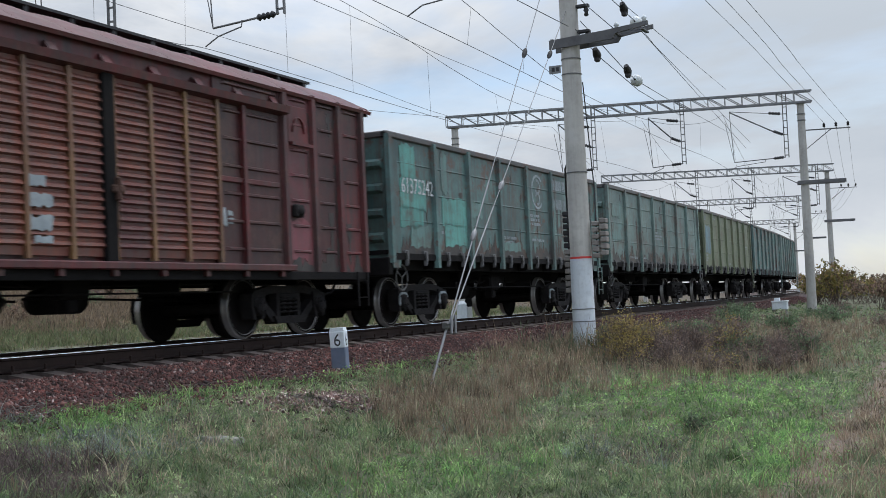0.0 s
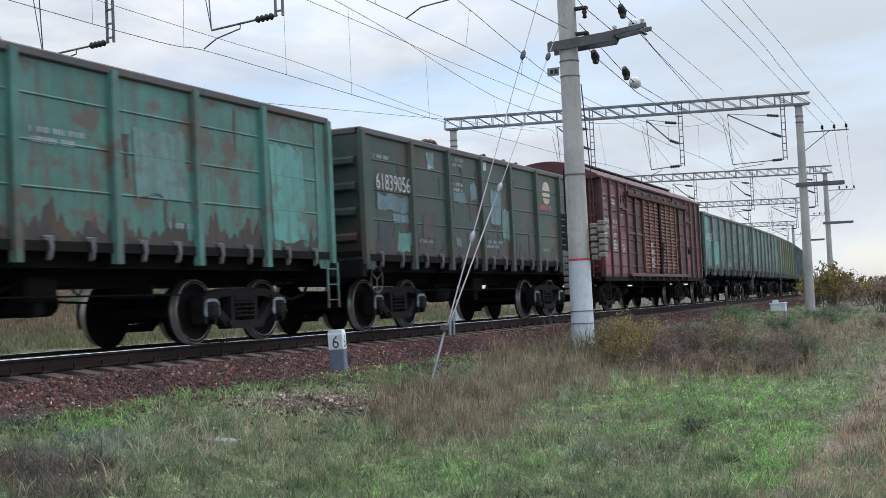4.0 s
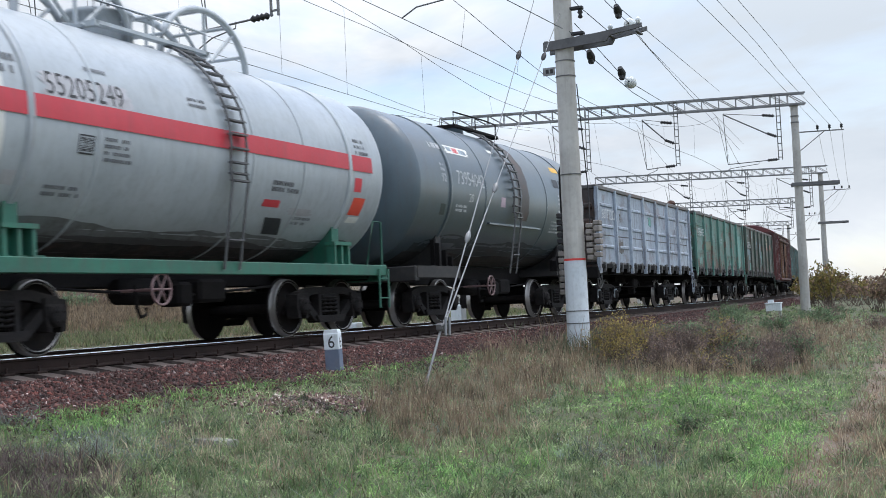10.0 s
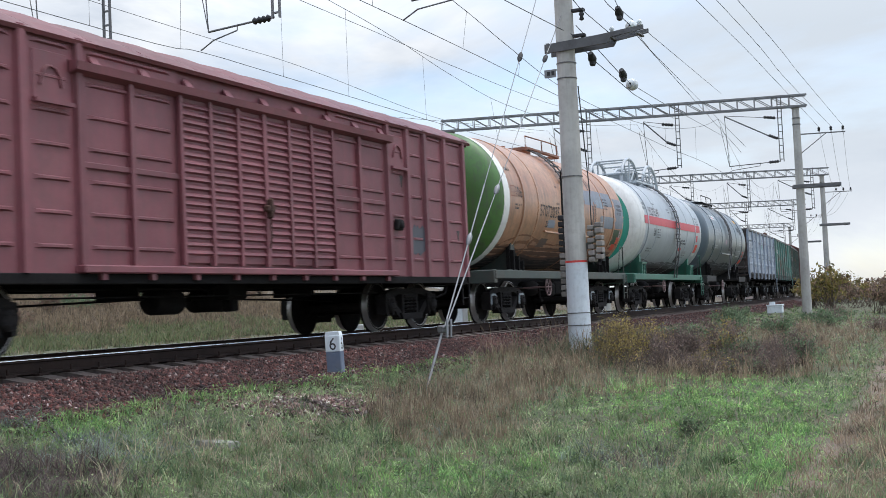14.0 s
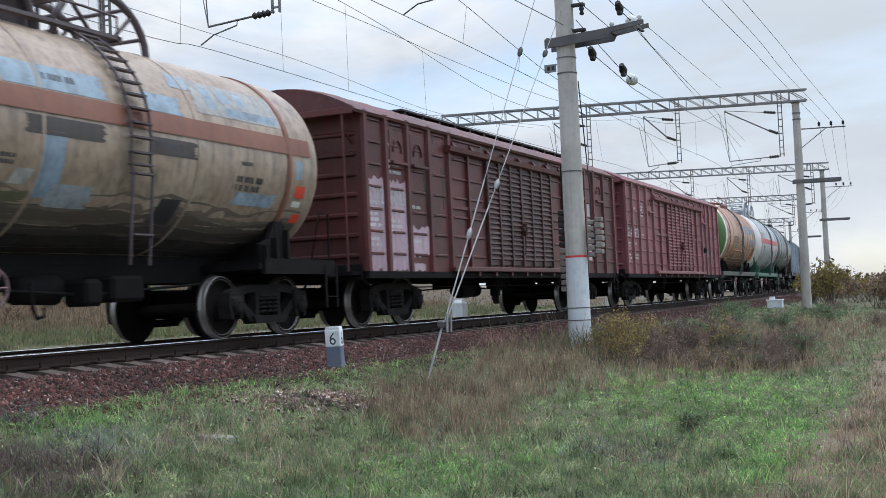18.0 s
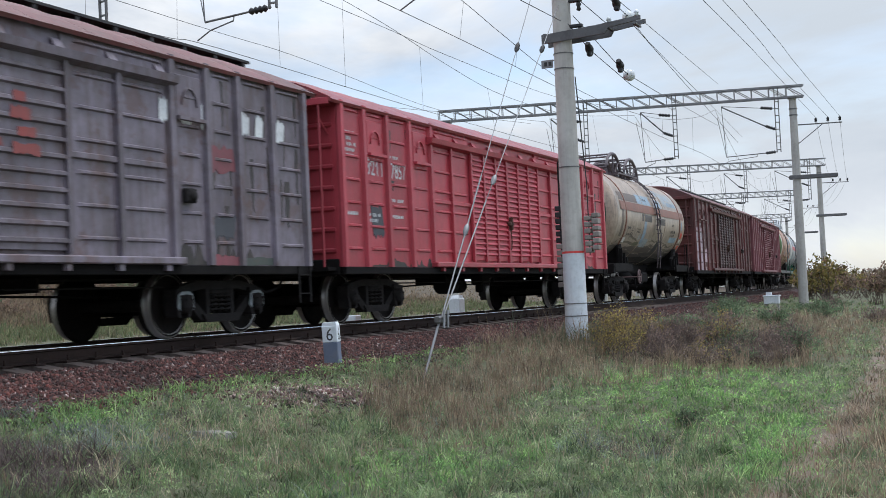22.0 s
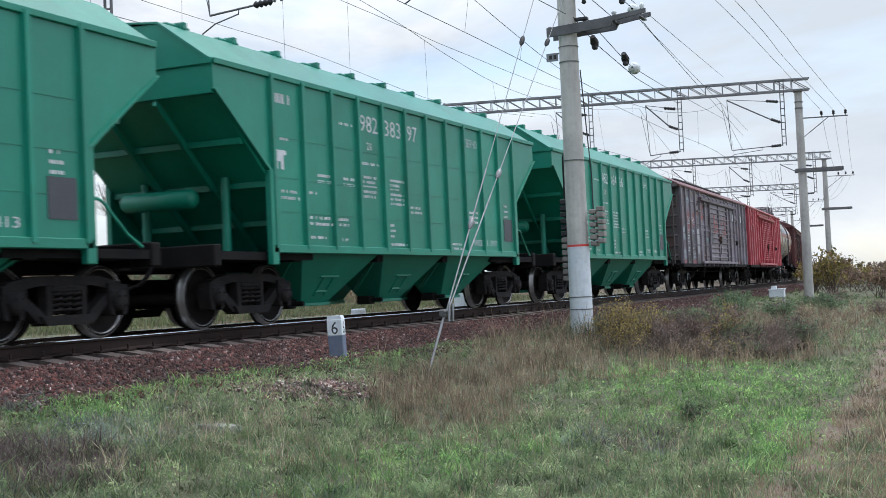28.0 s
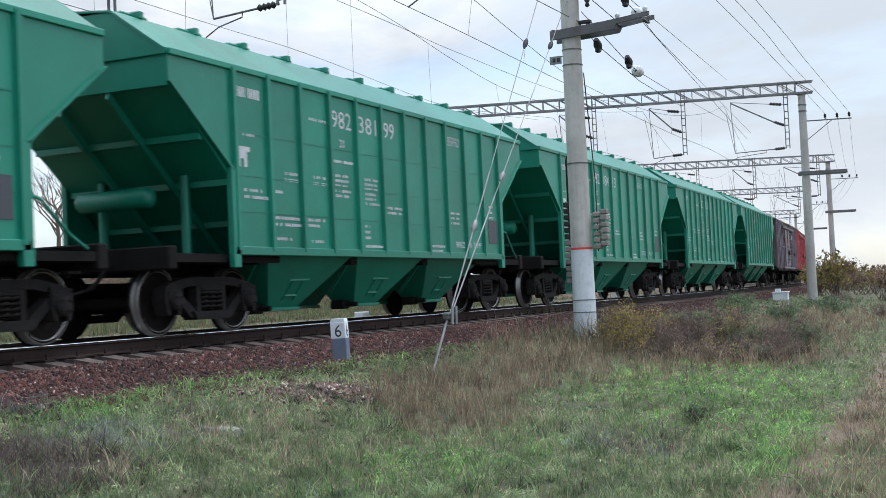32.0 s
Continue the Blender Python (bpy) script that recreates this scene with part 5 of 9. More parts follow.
WORNGREY = coat("worn_grey_paint", (88, 79, 88), (126, 118, 130), 0.55, 0.65, 0.5)
GREYDOOR = coat("grey_door_paint", (96, 88, 97), (132, 124, 135), 0.5, 0.55, 0.45)
GREYEND = coat("grimy_end_paint", (72, 66, 68), (98, 92, 94), 0.6, 0.6, 0.5)
PINKWHITE = coat("pinkish_white_patch", (176, 150, 164), (190, 170, 180), 0.3, 0.3, 0.1)
DARKPANEL = coat("dark_notice_panel", (58, 60, 68), (70, 72, 80), 0.2, 0.1, 0.0)
REDPATCH = coat("red_patch", (120, 60, 68), (136, 72, 82), 0.3, 0.2, 0.1)
PALEBLUE = coat("pale_blue_grey_patch", (128, 142, 152), (146, 158, 168), 0.4, 0.4, 0.2)
OCHRE = coat("ochre_patch", (132, 108, 66), (120, 100, 74), 0.4, 0.4, 0.1)
GREENBAND = coat("dark_green_band", (62, 72, 68), (74, 84, 78), 0.5, 0.3, 0.3)
FADEDRED = coat("faded_red_tint", (116, 88, 96), (108, 92, 102), 0.4, 0.5, 0.2)
PALEPATCH = coat("pale_grey_patch", (160, 160, 164), (172, 172, 176), 0.3, 0.2, 0.1)

MAUVE = coat("faded_mauve_patch", (112, 70, 84), (128, 84, 98), 0.4, 0.45, 0.1)
P_LONG = (-7.0, -6.08, -5.1, -4.12, 4.27, 5.1, 5.9, 6.85)
P_OLD = (-6.0, -5.05, -4.12, 4.3, 5.2, 6.05)
old_car = boxcar("weathered brown-red covered wagon with yellowed double doors", 12.25, 6.93, OLDRED, ROOF_RED, OLDDOOR, ("5208", -6.8, "5014", -5.88, 2.38), -4.6, (-2.15, 2.45), P_OLD, 11, panel_paints=(OLDRED, OLDRED_DARK, OLDRED_DARK, OLDRED_PINK), stile_paint=OLDSTILE, hatches=(-4.6, 4.75),
       patches=((-6.75, -6.16, 2.74, 3.1, MAUVE), (-6.79, -6.08, 2.15, 2.36, MAUVE), (-5.95, -5.2, 1.1, 2.15, MAUVE), (-4.95, -4.25, 1.1, 2.35, MAUVE), (-6.75, -6.1, 1.05, 1.75, REDPATCH), (-0.75, -0.35, 1.3, 1.85, PALEPATCH), (4.4, 5.0, 1.2, 1.8, REDPATCH)))
boxcar("plain maroon covered wagon with slatted double doors", -82.9, 7.88, MAROON, MAROON_ROOF, MAROON, ("5214", -7.76, "4953", -6.9, 2.12), False, (-2.1, 2.15), P_LONG, 12, dirty=3, text_mat=MAT["letter"], hatches=(-4.6, 4.7), patches=((5.2, 5.85, 1.45, 1.95, DARKPANEL),))
boxcar("dark brown-red covered wagon with white panels and roof walkway", -99.97, 7.88, DARKBROWN, ROOF_RED, DARKDOOR, ("5212", -7.74, "6083", -6.86, 2.22), -3.9, (-2.1, 2.15), P_LONG, 13, hatches=(-5.6, -6.5, 4.7, 6.4), patches=((-7.76, -7.09, 1.02, 2.67, PINKWHITE), (-6.92, -6.16, 1.02, 2.67, PINKWHITE), (-5.98, -5.18, 1.3, 1.85, PINKWHITE), (-5.95, -5.4, 1.02, 1.16, PINKWHITE), (5.15, 5.6, 1.3, 2.9, PINKWHITE), (5.95, 6.5, 1.5, 2.4, REDPATCH)))
red_car = boxcar("bright red covered wagon with slatted double doors", -128.97, 7.88, BRIGHTRED, REDROOF, BRIGHTRED, ("5211", -6.92, "7857", -5.92, 2.64), False, (-2.1, 2.15), P_LONG, 14, dirty=3, hatches=(-6.55, -4.6, 4.7, 6.35), patches=((-6.75, -6.3, 1.55, 2.1, DARKPANEL),))
ge = boxcar("worn grey covered wagon with red graffiti on plank doors", -145.9, 7.88, WORNGREY, ROOF_DULL, GREYDOOR, ("5260", -6.84, "6910", -5.92, 2.46), -3.0, (-2.1, 2.15), P_LONG, 15, louvre=False, white=True, dirty=16, end_paint=GREYEND, hatches=(-4.6, 4.7), patches=((-6.86, -6.16, 2.16, 2.95, REDPATCH), (-5.95, -5.2, 2.4, 2.95, REDPATCH), (-6.8, -6.25, 1.25, 1.72, DARKPANEL), (-5.75, -5.25, 1.54, 2.38, DARKPANEL), (-7.76, -7.17, 1.87, 2.37, PALEBLUE), (-7.68, -7.15, 1.18, 1.5, PALEBLUE), (-6.9, -6.15, 3.24, 3.44, PALEBLUE), (-5.85, -5.35, 3.58, 3.74, OCHRE), (-5.75, -5.25, 1.2, 1.4, PALEBLUE), (-7.8, -7.08, 1.0, 1.15, REDPATCH), (-7.0, -6.1, 1.0, 1.12, GREENBAND), (-5.98, -5.18, 1.0, 1.15, REDPATCH), (-5.05, -4.2, 1.0, 1.12, GREENBAND), (5.2, 5.85, 1.0, 1.14, REDPATCH), (6.0, 6.8, 1.0, 1.12, GREENBAND)))


GRAFFITI = coat("faded_red_graffiti", (150, 62, 58), (132, 70, 68), 0.35, 0.3, 0.1)
for x0, x1, z0, z1 in ((-1.28, -1.0, 2.84, 3.0), (-1.3, -0.92, 2.62, 2.78), (-1.22, -0.85, 2.44, 2.58), (-1.2, -0.95, 2.24, 2.38), (-0.7, -0.5, 2.66, 2.78), (-0.6, -0.3, 2.48, 2.6), (-0.55, -0.25, 2.3, 2.4), (0.5, 0.7, 2.62, 2.74), (0.75, 1.05, 2.3, 2.4), (1.25, 1.45, 2.84, 2.96), (1.2, 1.52, 2.64, 2.78), (1.3, 1.6, 2.44, 2.56), (1.22, 1.66, 2.24, 2.36), (0.55, 0.95, 2.14, 2.22)):
    patch(ge, x0, x1, z0, z1, -1.593, GRAFFITI, rq, "graffiti")
for x0, x1, z0, z1 in ((0.5, 0.95, 1.85, 2.2), (-1.9, -1.5, 1.85, 2.2)):
    patch(ge, x0, x1, z0, z1, -1.592, DARKPANEL, rq, "graffiti")
for x, wd in ((4.02, 0.26), (4.5, 0.26), (4.97, 0.24), (5.98, 0.24), (6.4, 0.2), (6.98, 0.24)):
    patch(ge, x, x + wd, 2.94, 3.24, -1.535, MAT["letter"], rq, "owner_mark")
for x0, x1, z0, z1, mt in ((-4.8, -4.38, 2.88, 3.17, GRAFFITI), (-3.88, -3.38, 3.14, 3.36, GRAFFITI), (-3.85, -3.4, 2.74, 2.98, GRAFFITI), (-2.65, -2.45, 1.9, 2.02, CYAN), (-4.85, -4.35, 1.4, 2.3, PALEPATCH), (5.15, 5.8, 2.35, 2.7, REDPATCH), (5.2, 5.75, 1.4, 1.7, DARKPANEL), (-7.7, -7.2, 2.6, 3.0, FADEDRED), (-7.7, -7.2, 3.15, 3.4, FADEDRED)):
    patch(ge, x0, x1, z0, z1, -1.526, mt, rq)

FADEDMARK = coat("faded_pink_mark", (188, 140, 144), (172, 112, 120), 0.4, 0.5, 0.1)
for i in range(11):
    a_ = i * 2 * math.pi / 11
    cx_, cz_ = 5.45 + 0.3 * math.cos(a_), 2.97 + 0.32 * math.sin(a_)
    part("emblem", Shape().box(cx_ - 0.055, cx_ + 0.055, -1.529, -1.526, cz_ - 0.05, cz_ + 0.05), FADEDMARK, red_car)
for x0, x1, z0, z1 in ((5.4, 5.5, 2.78, 3.16), (5.28, 5.62, 2.9, 2.98), (4.66, 4.72, 1.86, 2.02), (4.6, 4.78, 1.91, 1.97), (4.62, 4.82, 1.62, 1.7)):
    patch(red_car, x0, x1, z0, z1, -1.527, FADEDMARK, rq, "emblem")
v, f = bars(rq, 0.55, 2, 0.2, 0.13)
ink(red_car, v, f, 6.08, 2.84, -1.527, FADEDMARK)

# ---- tank wagons ----
def tank(label, centre, paint, radius, axis, length, frame_paint, number, x_number, number_mat, underframe=True, band_w=0.32, band=None, ends=None, dome="walk", seed=0, stripe=None, ladder_x=0.3, loops_mat=None, bands=(), frame_mat2=None, dome_x=None, white=False, num_z=None, num_w=1.45, belt=None, tail=0.0, seams=(-2.55, 0.95, 2.8), small_rows=7, ring=None, strap=None, loop=(1.5, 1.15, 0.85), straps=(-3.9, 3.9), wheel_x=-1.5):
    rng = random.Random(seed)
    w = wagon("tank_wagon", label, "freight wagon", centre)
    running_gear(w, 7.8, 5.45, rig=False, material=MAT["under"], white=white)
    hl = length / 2
    dx0 = ladder_x if dome_x is None else dome_x

    def barrel(x0, x1, extra=0.0):
        return [(x0, radius + extra), (x1, radius + extra)]

    deep = 0.48
    ext = {-1: hl + tail, 1: hl}

    def dish(e):
        out = []
        for t in np.linspace(0, 1, 9):
            out.append((e * (ext[e] - deep + deep * math.sin(t * math.pi / 2)), radius * math.cos(t * math.pi / 2) ** 0.6 if t < 1 else 0.0))
        return out
    sh = Shape()
    sh.lathe(barrel(-ext[-1] + deep, ext[1] - deep), 0, (0, 0, axis), 56)
    body = part("barrel", sh, paint, w, "cylindrical steel tank")
    for e in (-1, 1):
        outline = dish(e)
        cut = 4 if ring and e in (ends or {}) else 0
        if cut:
            part("end_ring", Shape().lathe(outline[:cut + 1], 0, (0, 0, axis), 56), ring, w, "pale painted ring round the tank end")
        part("end_dish", Shape().lathe(outline[cut:], 0, (0, 0, axis), 56), (ends or {}).get(e, paint), w, "rounded tank end")
        if band:
            sh = Shape()
            a = e * (ext[e] - deep)
            sh.lathe([(a - e * band_w, radius + 0.004), (a + e * 0.02, radius + 0.004)], 0, (0, 0, axis), 56)
            if e in band:
                part("end_band", sh, band[e], w, "painted band round the tank end")
    for x in tuple(seams) + tuple(bands):
        sh = Shape()
        sh.lathe([(x - 0.025, radius), (x - 0.02, radius + 0.012), (x + 0.02, radius + 0.012), (x + 0.025, radius)], 0, (0, 0, axis), 56)
        part("weld_seam", sh, paint, body)
    part("cradle_plate", Shape().box(-4.6, 4.6, -0.34, 0.34, 1.1, axis - radius + 0.05), MAT["under"], w)
    for x in straps:
        sh = Shape()
        sh.lathe([(x - 0.06, radius + 0.002), (x - 0.06, radius + 0.02), (x + 0.06, radius + 0.02), (x + 0.06, radius + 0.002)], 0, (0, 0, axis), 56)
        part("hold_down_strap", sh, strap or paint, w)
        sd = Shape()
        pr = [(-1.25, 1.12), (1.25, 1.12), (1.25, axis - radius * 0.62)] + [(radius * 1.0 * math.sin(t), axis - radius * math.cos(t)) for t in np.linspace(0.85, -0.85, 11)] + [(-1.25, axis - radius * 0.62)]
        sd.prism(pr, 0, x - 0.12, x + 0.12)
        sd.prism([(-1.3, 1.1), (1.3, 1.1), (1.3, 1.2), (-1.3, 1.2)], 0, x - 0.5, x + 0.5)
        part("saddle", sd, frame_paint, w, "saddle bracket under the tank")
        for k in (-1, 1):
            d = 1 if x > 0 else -1
            if frame_mat2:
                pl = Shape().box(x - 0.3, x + 0.3, min(k * 1.2, k * 1.4), max(k * 1.2, k * 1.4), 1.5, 1.56)
                for dx in (-0.24, 0.0, 0.24):
                    pl.box(x + dx - 0.03, x + dx + 0.03, min(k * 1.22, k * 1.38), max(k * 1.22, k * 1.38), 1.14, 1.51)
                part("support_bracket", pl, frame_paint, w, "green support bracket")
                continue
            br = Shape()
            br.prism([(x - d * 0.55, 1.14), (x + d * 0.2, 1.14), (x + d * 0.2, 1.72), (x + d * 0.1, 1.78), (x - d * 0.12, 1.78), (x - d * 0.3, 1.5), (x - d * 0.55, 1.42)], 1, k * 1.16, k * 1.24)
            for dx in (-0.5, -0.2, 0.14):
                br.box(x + d * dx - 0.025, x + d * dx + 0.025, min(k * 1.24, k * 1.34), max(k * 1.24, k * 1.34), 1.14, 1.36 + 0.4 * (dx + 0.6))
            part("support_bracket", br, MAT["under"], w, "dark support bracket")
    if underframe:
        for k in (-1, 1):
            s2 = Shape()
            s2.box(-5.45, 5.45, k * 1.42 - 0.05, k * 1.42 + 0.05, 0.98, 1.17, 0.012)
            part("side_sill", s2, frame_paint, w)
    for e in (-1, 1):
        h = Shape()
        h.box(e * 5.4 - 0.1, e * 5.4 + 0.1, -1.45, 1.45, 0.88, 1.18, 0.02)
        h.box(min(e * 3.2, e * 5.4), max(e * 3.2, e * 5.4), -1.4, 1.4, 1.02, 1.12)
        if not underframe:
            for k in (-1, 1):
                h.box(min(e * 3.3, e * 5.4), max(e * 3.3, e * 5.4), k * 1.42 - 0.04, k * 1.42 + 0.04, 0.95, 1.18)
        part("headstock", h, frame_paint, w)
        if e > 0:
            gr = Shape()
            gr.tube([(5.3, -1.45, 1.15), (5.3, -1.45, 1.95), (5.0, -1.45, 1.95), (4.7, -1.45, 1.15)], 0.02, 6)
            part("hand_rail", gr, frame_mat2 or frame_paint, w)
            ladder(w, 5.25, -1.5, 0.4, 1.1, 0.36, frame_mat2 or frame_paint, 2, name="step")
    hand = Shape()
    hand.lathe([(-1.43 + 0.018 * math.cos(q), 0.21 + 0.018 * math.sin(q)) for q in np.linspace(0, 2 * math.pi, 7)], 1, (wheel_x, 0, 0.78), 20)
    for q in range(6):
        hand.tube([(wheel_x, -1.43, 0.78), (wheel_x + 0.21 * math.cos(q * math.pi / 3), -1.43, 0.78 + 0.21 * math.sin(q * math.pi / 3))], 0.014, 5)
    hand.tube([(wheel_x, -1.45, 0.78), (wheel_x, -0.5, 0.78)], 0.025, 6)
    part("hand_wheel", hand, WHEELPINK, w, "dull pink spoked hand brake wheel")
    gear = Shape()
    gear.lathe([(-0.4, 0), (-0.4, 0.18), (0.3, 0.2), (0.45, 0.06), (0.6, 0.0)], 0, (-0.6, -0.5, 0.78), 14)
    gear.box(0.4, 1.1, -0.9, -0.3, 0.6, 0.95, 0.05)
    gear.box(-0.25, 0.1, -1.0, -0.6, 0.55, 0.9, 0.05)
    gear.tube([(-3, -0.7, 0.85), (0, -0.8, 0.7), (3, -0.7, 0.85)], 0.022, 6)
    gear.tube([(0.2, 0, axis - radius), (0.2, 0, 0.62)], 0.12, 10)
    part("brake_gear", gear, MAT["under"], w)
    hook = Shape()
    hook.tube([(-1.25, -1.0, 0.85), (-1.25, -1.02, 0.55), (-1.18, -1.02, 0.42), (-1.05, -1.02, 0.45), (-1.05, -1.02, 0.55)], 0.025, 6)
    part("drain_hook", hook, MAT["under"], w)
    # belt rail, ladder, top fittings
    zb = axis - radius * 0.42
    yb = -math.sqrt(radius ** 2 - (zb - axis) ** 2)
    if belt:
        part("belt_rail", Shape().box(belt[0], belt[1], yb - 0.06, yb + 0.05, zb - 0.02, zb + 0.02), paint, w)
    ld = Shape()
    pts_of = lambda x: [(x, -1.5, 1.05), (x, -radius - 0.1, axis - 0.5)] + [(x, -(radius + 0.1) * math.cos(t), axis + (radius + 0.1) * math.sin(t)) for t in np.linspace(-0.2, 1.25, 9)]
    for x in (ladder_x - 0.2, ladder_x + 0.2):
        ld.tube(pts_of(x), 0.022, 6)
    ref = pts_of(0)
    path = [Vector(p) for p in ref]
    for i in range(15):
        u = (i + 0.5) / 15 * (len(path) - 1)
        a = path[int(u)].lerp(path[min(int(u) + 1, len(path) - 1)], u - int(u))
        ld.box(ladder_x - 0.2, ladder_x + 0.2, a.y - 0.05, a.y + 0.05, a.z - 0.012, a.z + 0.012)
    part("ladder", ld, MAT["greysteel"] if frame_mat2 or belt else loops_mat or MAT["under"], w, "curved access ladder over the tank side")
    zt = axis + radius
    top = Shape()
    if dome == "loops":
        top.lathe([(zt - 0.1, 0.48), (zt + 0.3, 0.48), (zt + 0.32, 0.52), (zt + 0.38, 0.5), (zt + 0.44, 0.1), (zt + 0.44, 0)], 2, (dx0 - 0.35, 0, 0), 20)
    else:
        top.lathe([(zt - 0.1, 0.36), (zt + 0.08, 0.36), (zt + 0.1, 0.4), (zt + 0.14, 0.38), (zt + 0.17, 0.1), (zt + 0.17, 0)], 2, (dx0, 0, 0), 20)
    for dx in (-0.95, 0.9):
        top.lathe([(zt - 0.05, 0.08), (zt + 0.1, 0.08), (zt + 0.1, 0.11), (zt + 0.14, 0.11), (zt + 0.14, 0)], 2, (dx0 + dx, 0.1, 0), 12)
    part("filler_dome", top, loops_mat or paint, w, "filler dome with lid")
    pf = Shape()
    pf.box(dx0 - 1.3, dx0 + 1.3, -0.75, -0.62, zt - 0.03, zt + 0.02)
    pf.box(dx0 - 1.3, dx0 + 1.3, 0.62, 0.75, zt - 0.03, zt + 0.02)
    for x in (dx0 - 1.3, dx0 + 1.3):
        pf.box(x - 0.04, x + 0.04, -0.75, 0.75, zt - 0.06, zt + 0.02)
    for k in (-1, 1):
        pf.tube([(dx0 - 1.3, k * 0.7, zt), (dx0 - 1.3, k * 0.7, zt + 0.3), (dx0 + 0.6, k * 0.7, zt + 0.32), (dx0 + 1.3, k * 0.7, zt + 0.3), (dx0 + 1.3, k * 0.7, zt)], 0.018, 6)
        pf.tube([(dx0, k * 0.7, zt), (dx0, k * 0.7, zt + 0.32)], 0.016, 6)
    part("top_platform", pf, loops_mat or MAT["under"], w, "railed platform on the tank's top")
    if dome == "loops":
        gm = loops_mat or MAT["dark"]
        lo, lx, lz = loop
        for x in (dx0 - lo, dx0 + lo):
            for k in (-0.55, 0.55):
                lp = Shape().tube([(x + lx * math.cos(t), k, zt - 0.12 + lz * math.sin(t)) for t in np.linspace(0, math.pi, 15)], 0.055, 8)
                gl = part("guard_loop", lp, gm, w, "round tube guard over the valves")
                for t in (0.8, 1.57, 2.3):
                    part("spoke", Shape().tube([(x + lx * math.cos(t), k, zt - 0.12 + lz * math.sin(t)), (x + 0.2 * math.cos(t), k, zt - 0.05)], 0.03, 6), gm, gl)
            for t in np.linspace(0.35, math.pi - 0.35, 5):
                part("cross_bar", Shape().tube([(x + lx * math.cos(t), -0.55, zt - 0.12 + lz * math.sin(t)), (x + lx * math.cos(t), 0.55, zt - 0.12 + lz * math.sin(t))], 0.03, 6), gm, w)
    wrap = (axis, radius)
    if stripe:
        z0, z1, mat, x0, x1 = stripe
        n = 6
        v, f = [], []
        for i in range(n + 1):
            t = math.asin((z0 - axis) / radius) + (math.asin((z1 - axis) / radius) - math.asin((z0 - axis) / radius)) * i / n
            for x in (x0, x1):
                v.append((x, -(radius + 0.015) * math.cos(t), axis + (radius + 0.015) * math.sin(t)))
        f = [(2 * i, 2 * i + 1, 2 * i + 3, 2 * i + 2) for i in range(n)]
        s3 = Shape().add(v, f, True)
        part("stripe", s3, mat, w, "painted stripe along the tank side")
    if number:
        write(w, number, 0.3, x_number, num_z, 0, number_mat, num_w, wrap=wrap)
    for _ in range(small_rows):
        v, f = bars(rng, rng.uniform(0.4, 1.0), rng.choice((1, 2, 4)), 0.1, 0.055)
        ink(w, v, f, rng.uniform(-4.6, 4.2), axis + rng.uniform(-0.6, 1.0), 0, MAT["letter_grey"] if number_mat is MAT["letter_dark"] else number_mat, wrap=wrap)
    return w


WHEELPINK = coat("faded_pink_paint", (112, 88, 90), (132, 106, 106), 0.5, 0.2, 0.2)
SLATE = coat("slate_grey_paint", (62, 77, 86), (76, 91, 100), 0.12, 0.3, 0.05, 0.4, gloss=0.5)
SILVER = coat("silver_grey_paint", (154, 161, 166), (166, 173, 178), 0.12, 0.18, 0.03, 0.45, (0.1, 0.085, 0.075, 1), 0.4)
TAN = coat("worn_orange_tan_paint", (158, 108, 78), (178, 134, 102), 0.35, 0.5, 0.25, 0.5, (0.06, 0.045, 0.035, 1), 0.4)
CREAM = coat("grimy_cream_paint", (154, 134, 114), (176, 160, 142), 0.5, 0.6, 0.2, 0.5, (0.06, 0.045, 0.038, 1), 0.4)
WHITE = coat("white_paint", (214, 214, 208), (224, 224, 220), 0.25, 0.2, 0.0, 0.5, (0.25, 0.22, 0.18, 1))
ENDTEAL = coat("teal_end_paint", (38, 140, 120), (52, 154, 132), 0.15, 0.3, 0.0, 0.5)
ENDGREEN = coat("green_end_paint", (68, 106, 46), (78, 120, 58), 0.5, 0.5, 0.0, 0.5)
ENDDARK = coat("dark_green_end_paint", (44, 72, 52), (58, 88, 64), 0.3, 0.3, 0.0, 0.5)
FRAMEGREEN = coat("green_frame_paint", (30, 92, 76), (42, 108, 88), 0.35, 0.3, 0.1, 0.6)
FRAMEGREY = coat("grey_green_frame_paint", (46, 58, 54), (66, 78, 73), 0.5, 0.3, 0.2, 0.7)
STRIPE_RED = coat("red_stripe_paint", (190, 44, 58), (200, 58, 70), 0.1, 0.15, 0.0, 0.5)
STRIPE_BROWN = coat("brown_stripe_paint", (122, 76, 60), (136, 92, 74), 0.25, 0.3, 0.1, 0.6)
PLUM = coat("plum_grey_paint", (70, 60, 66), (86, 76, 82), 0.3, 0.2, 0.1, 0.6)

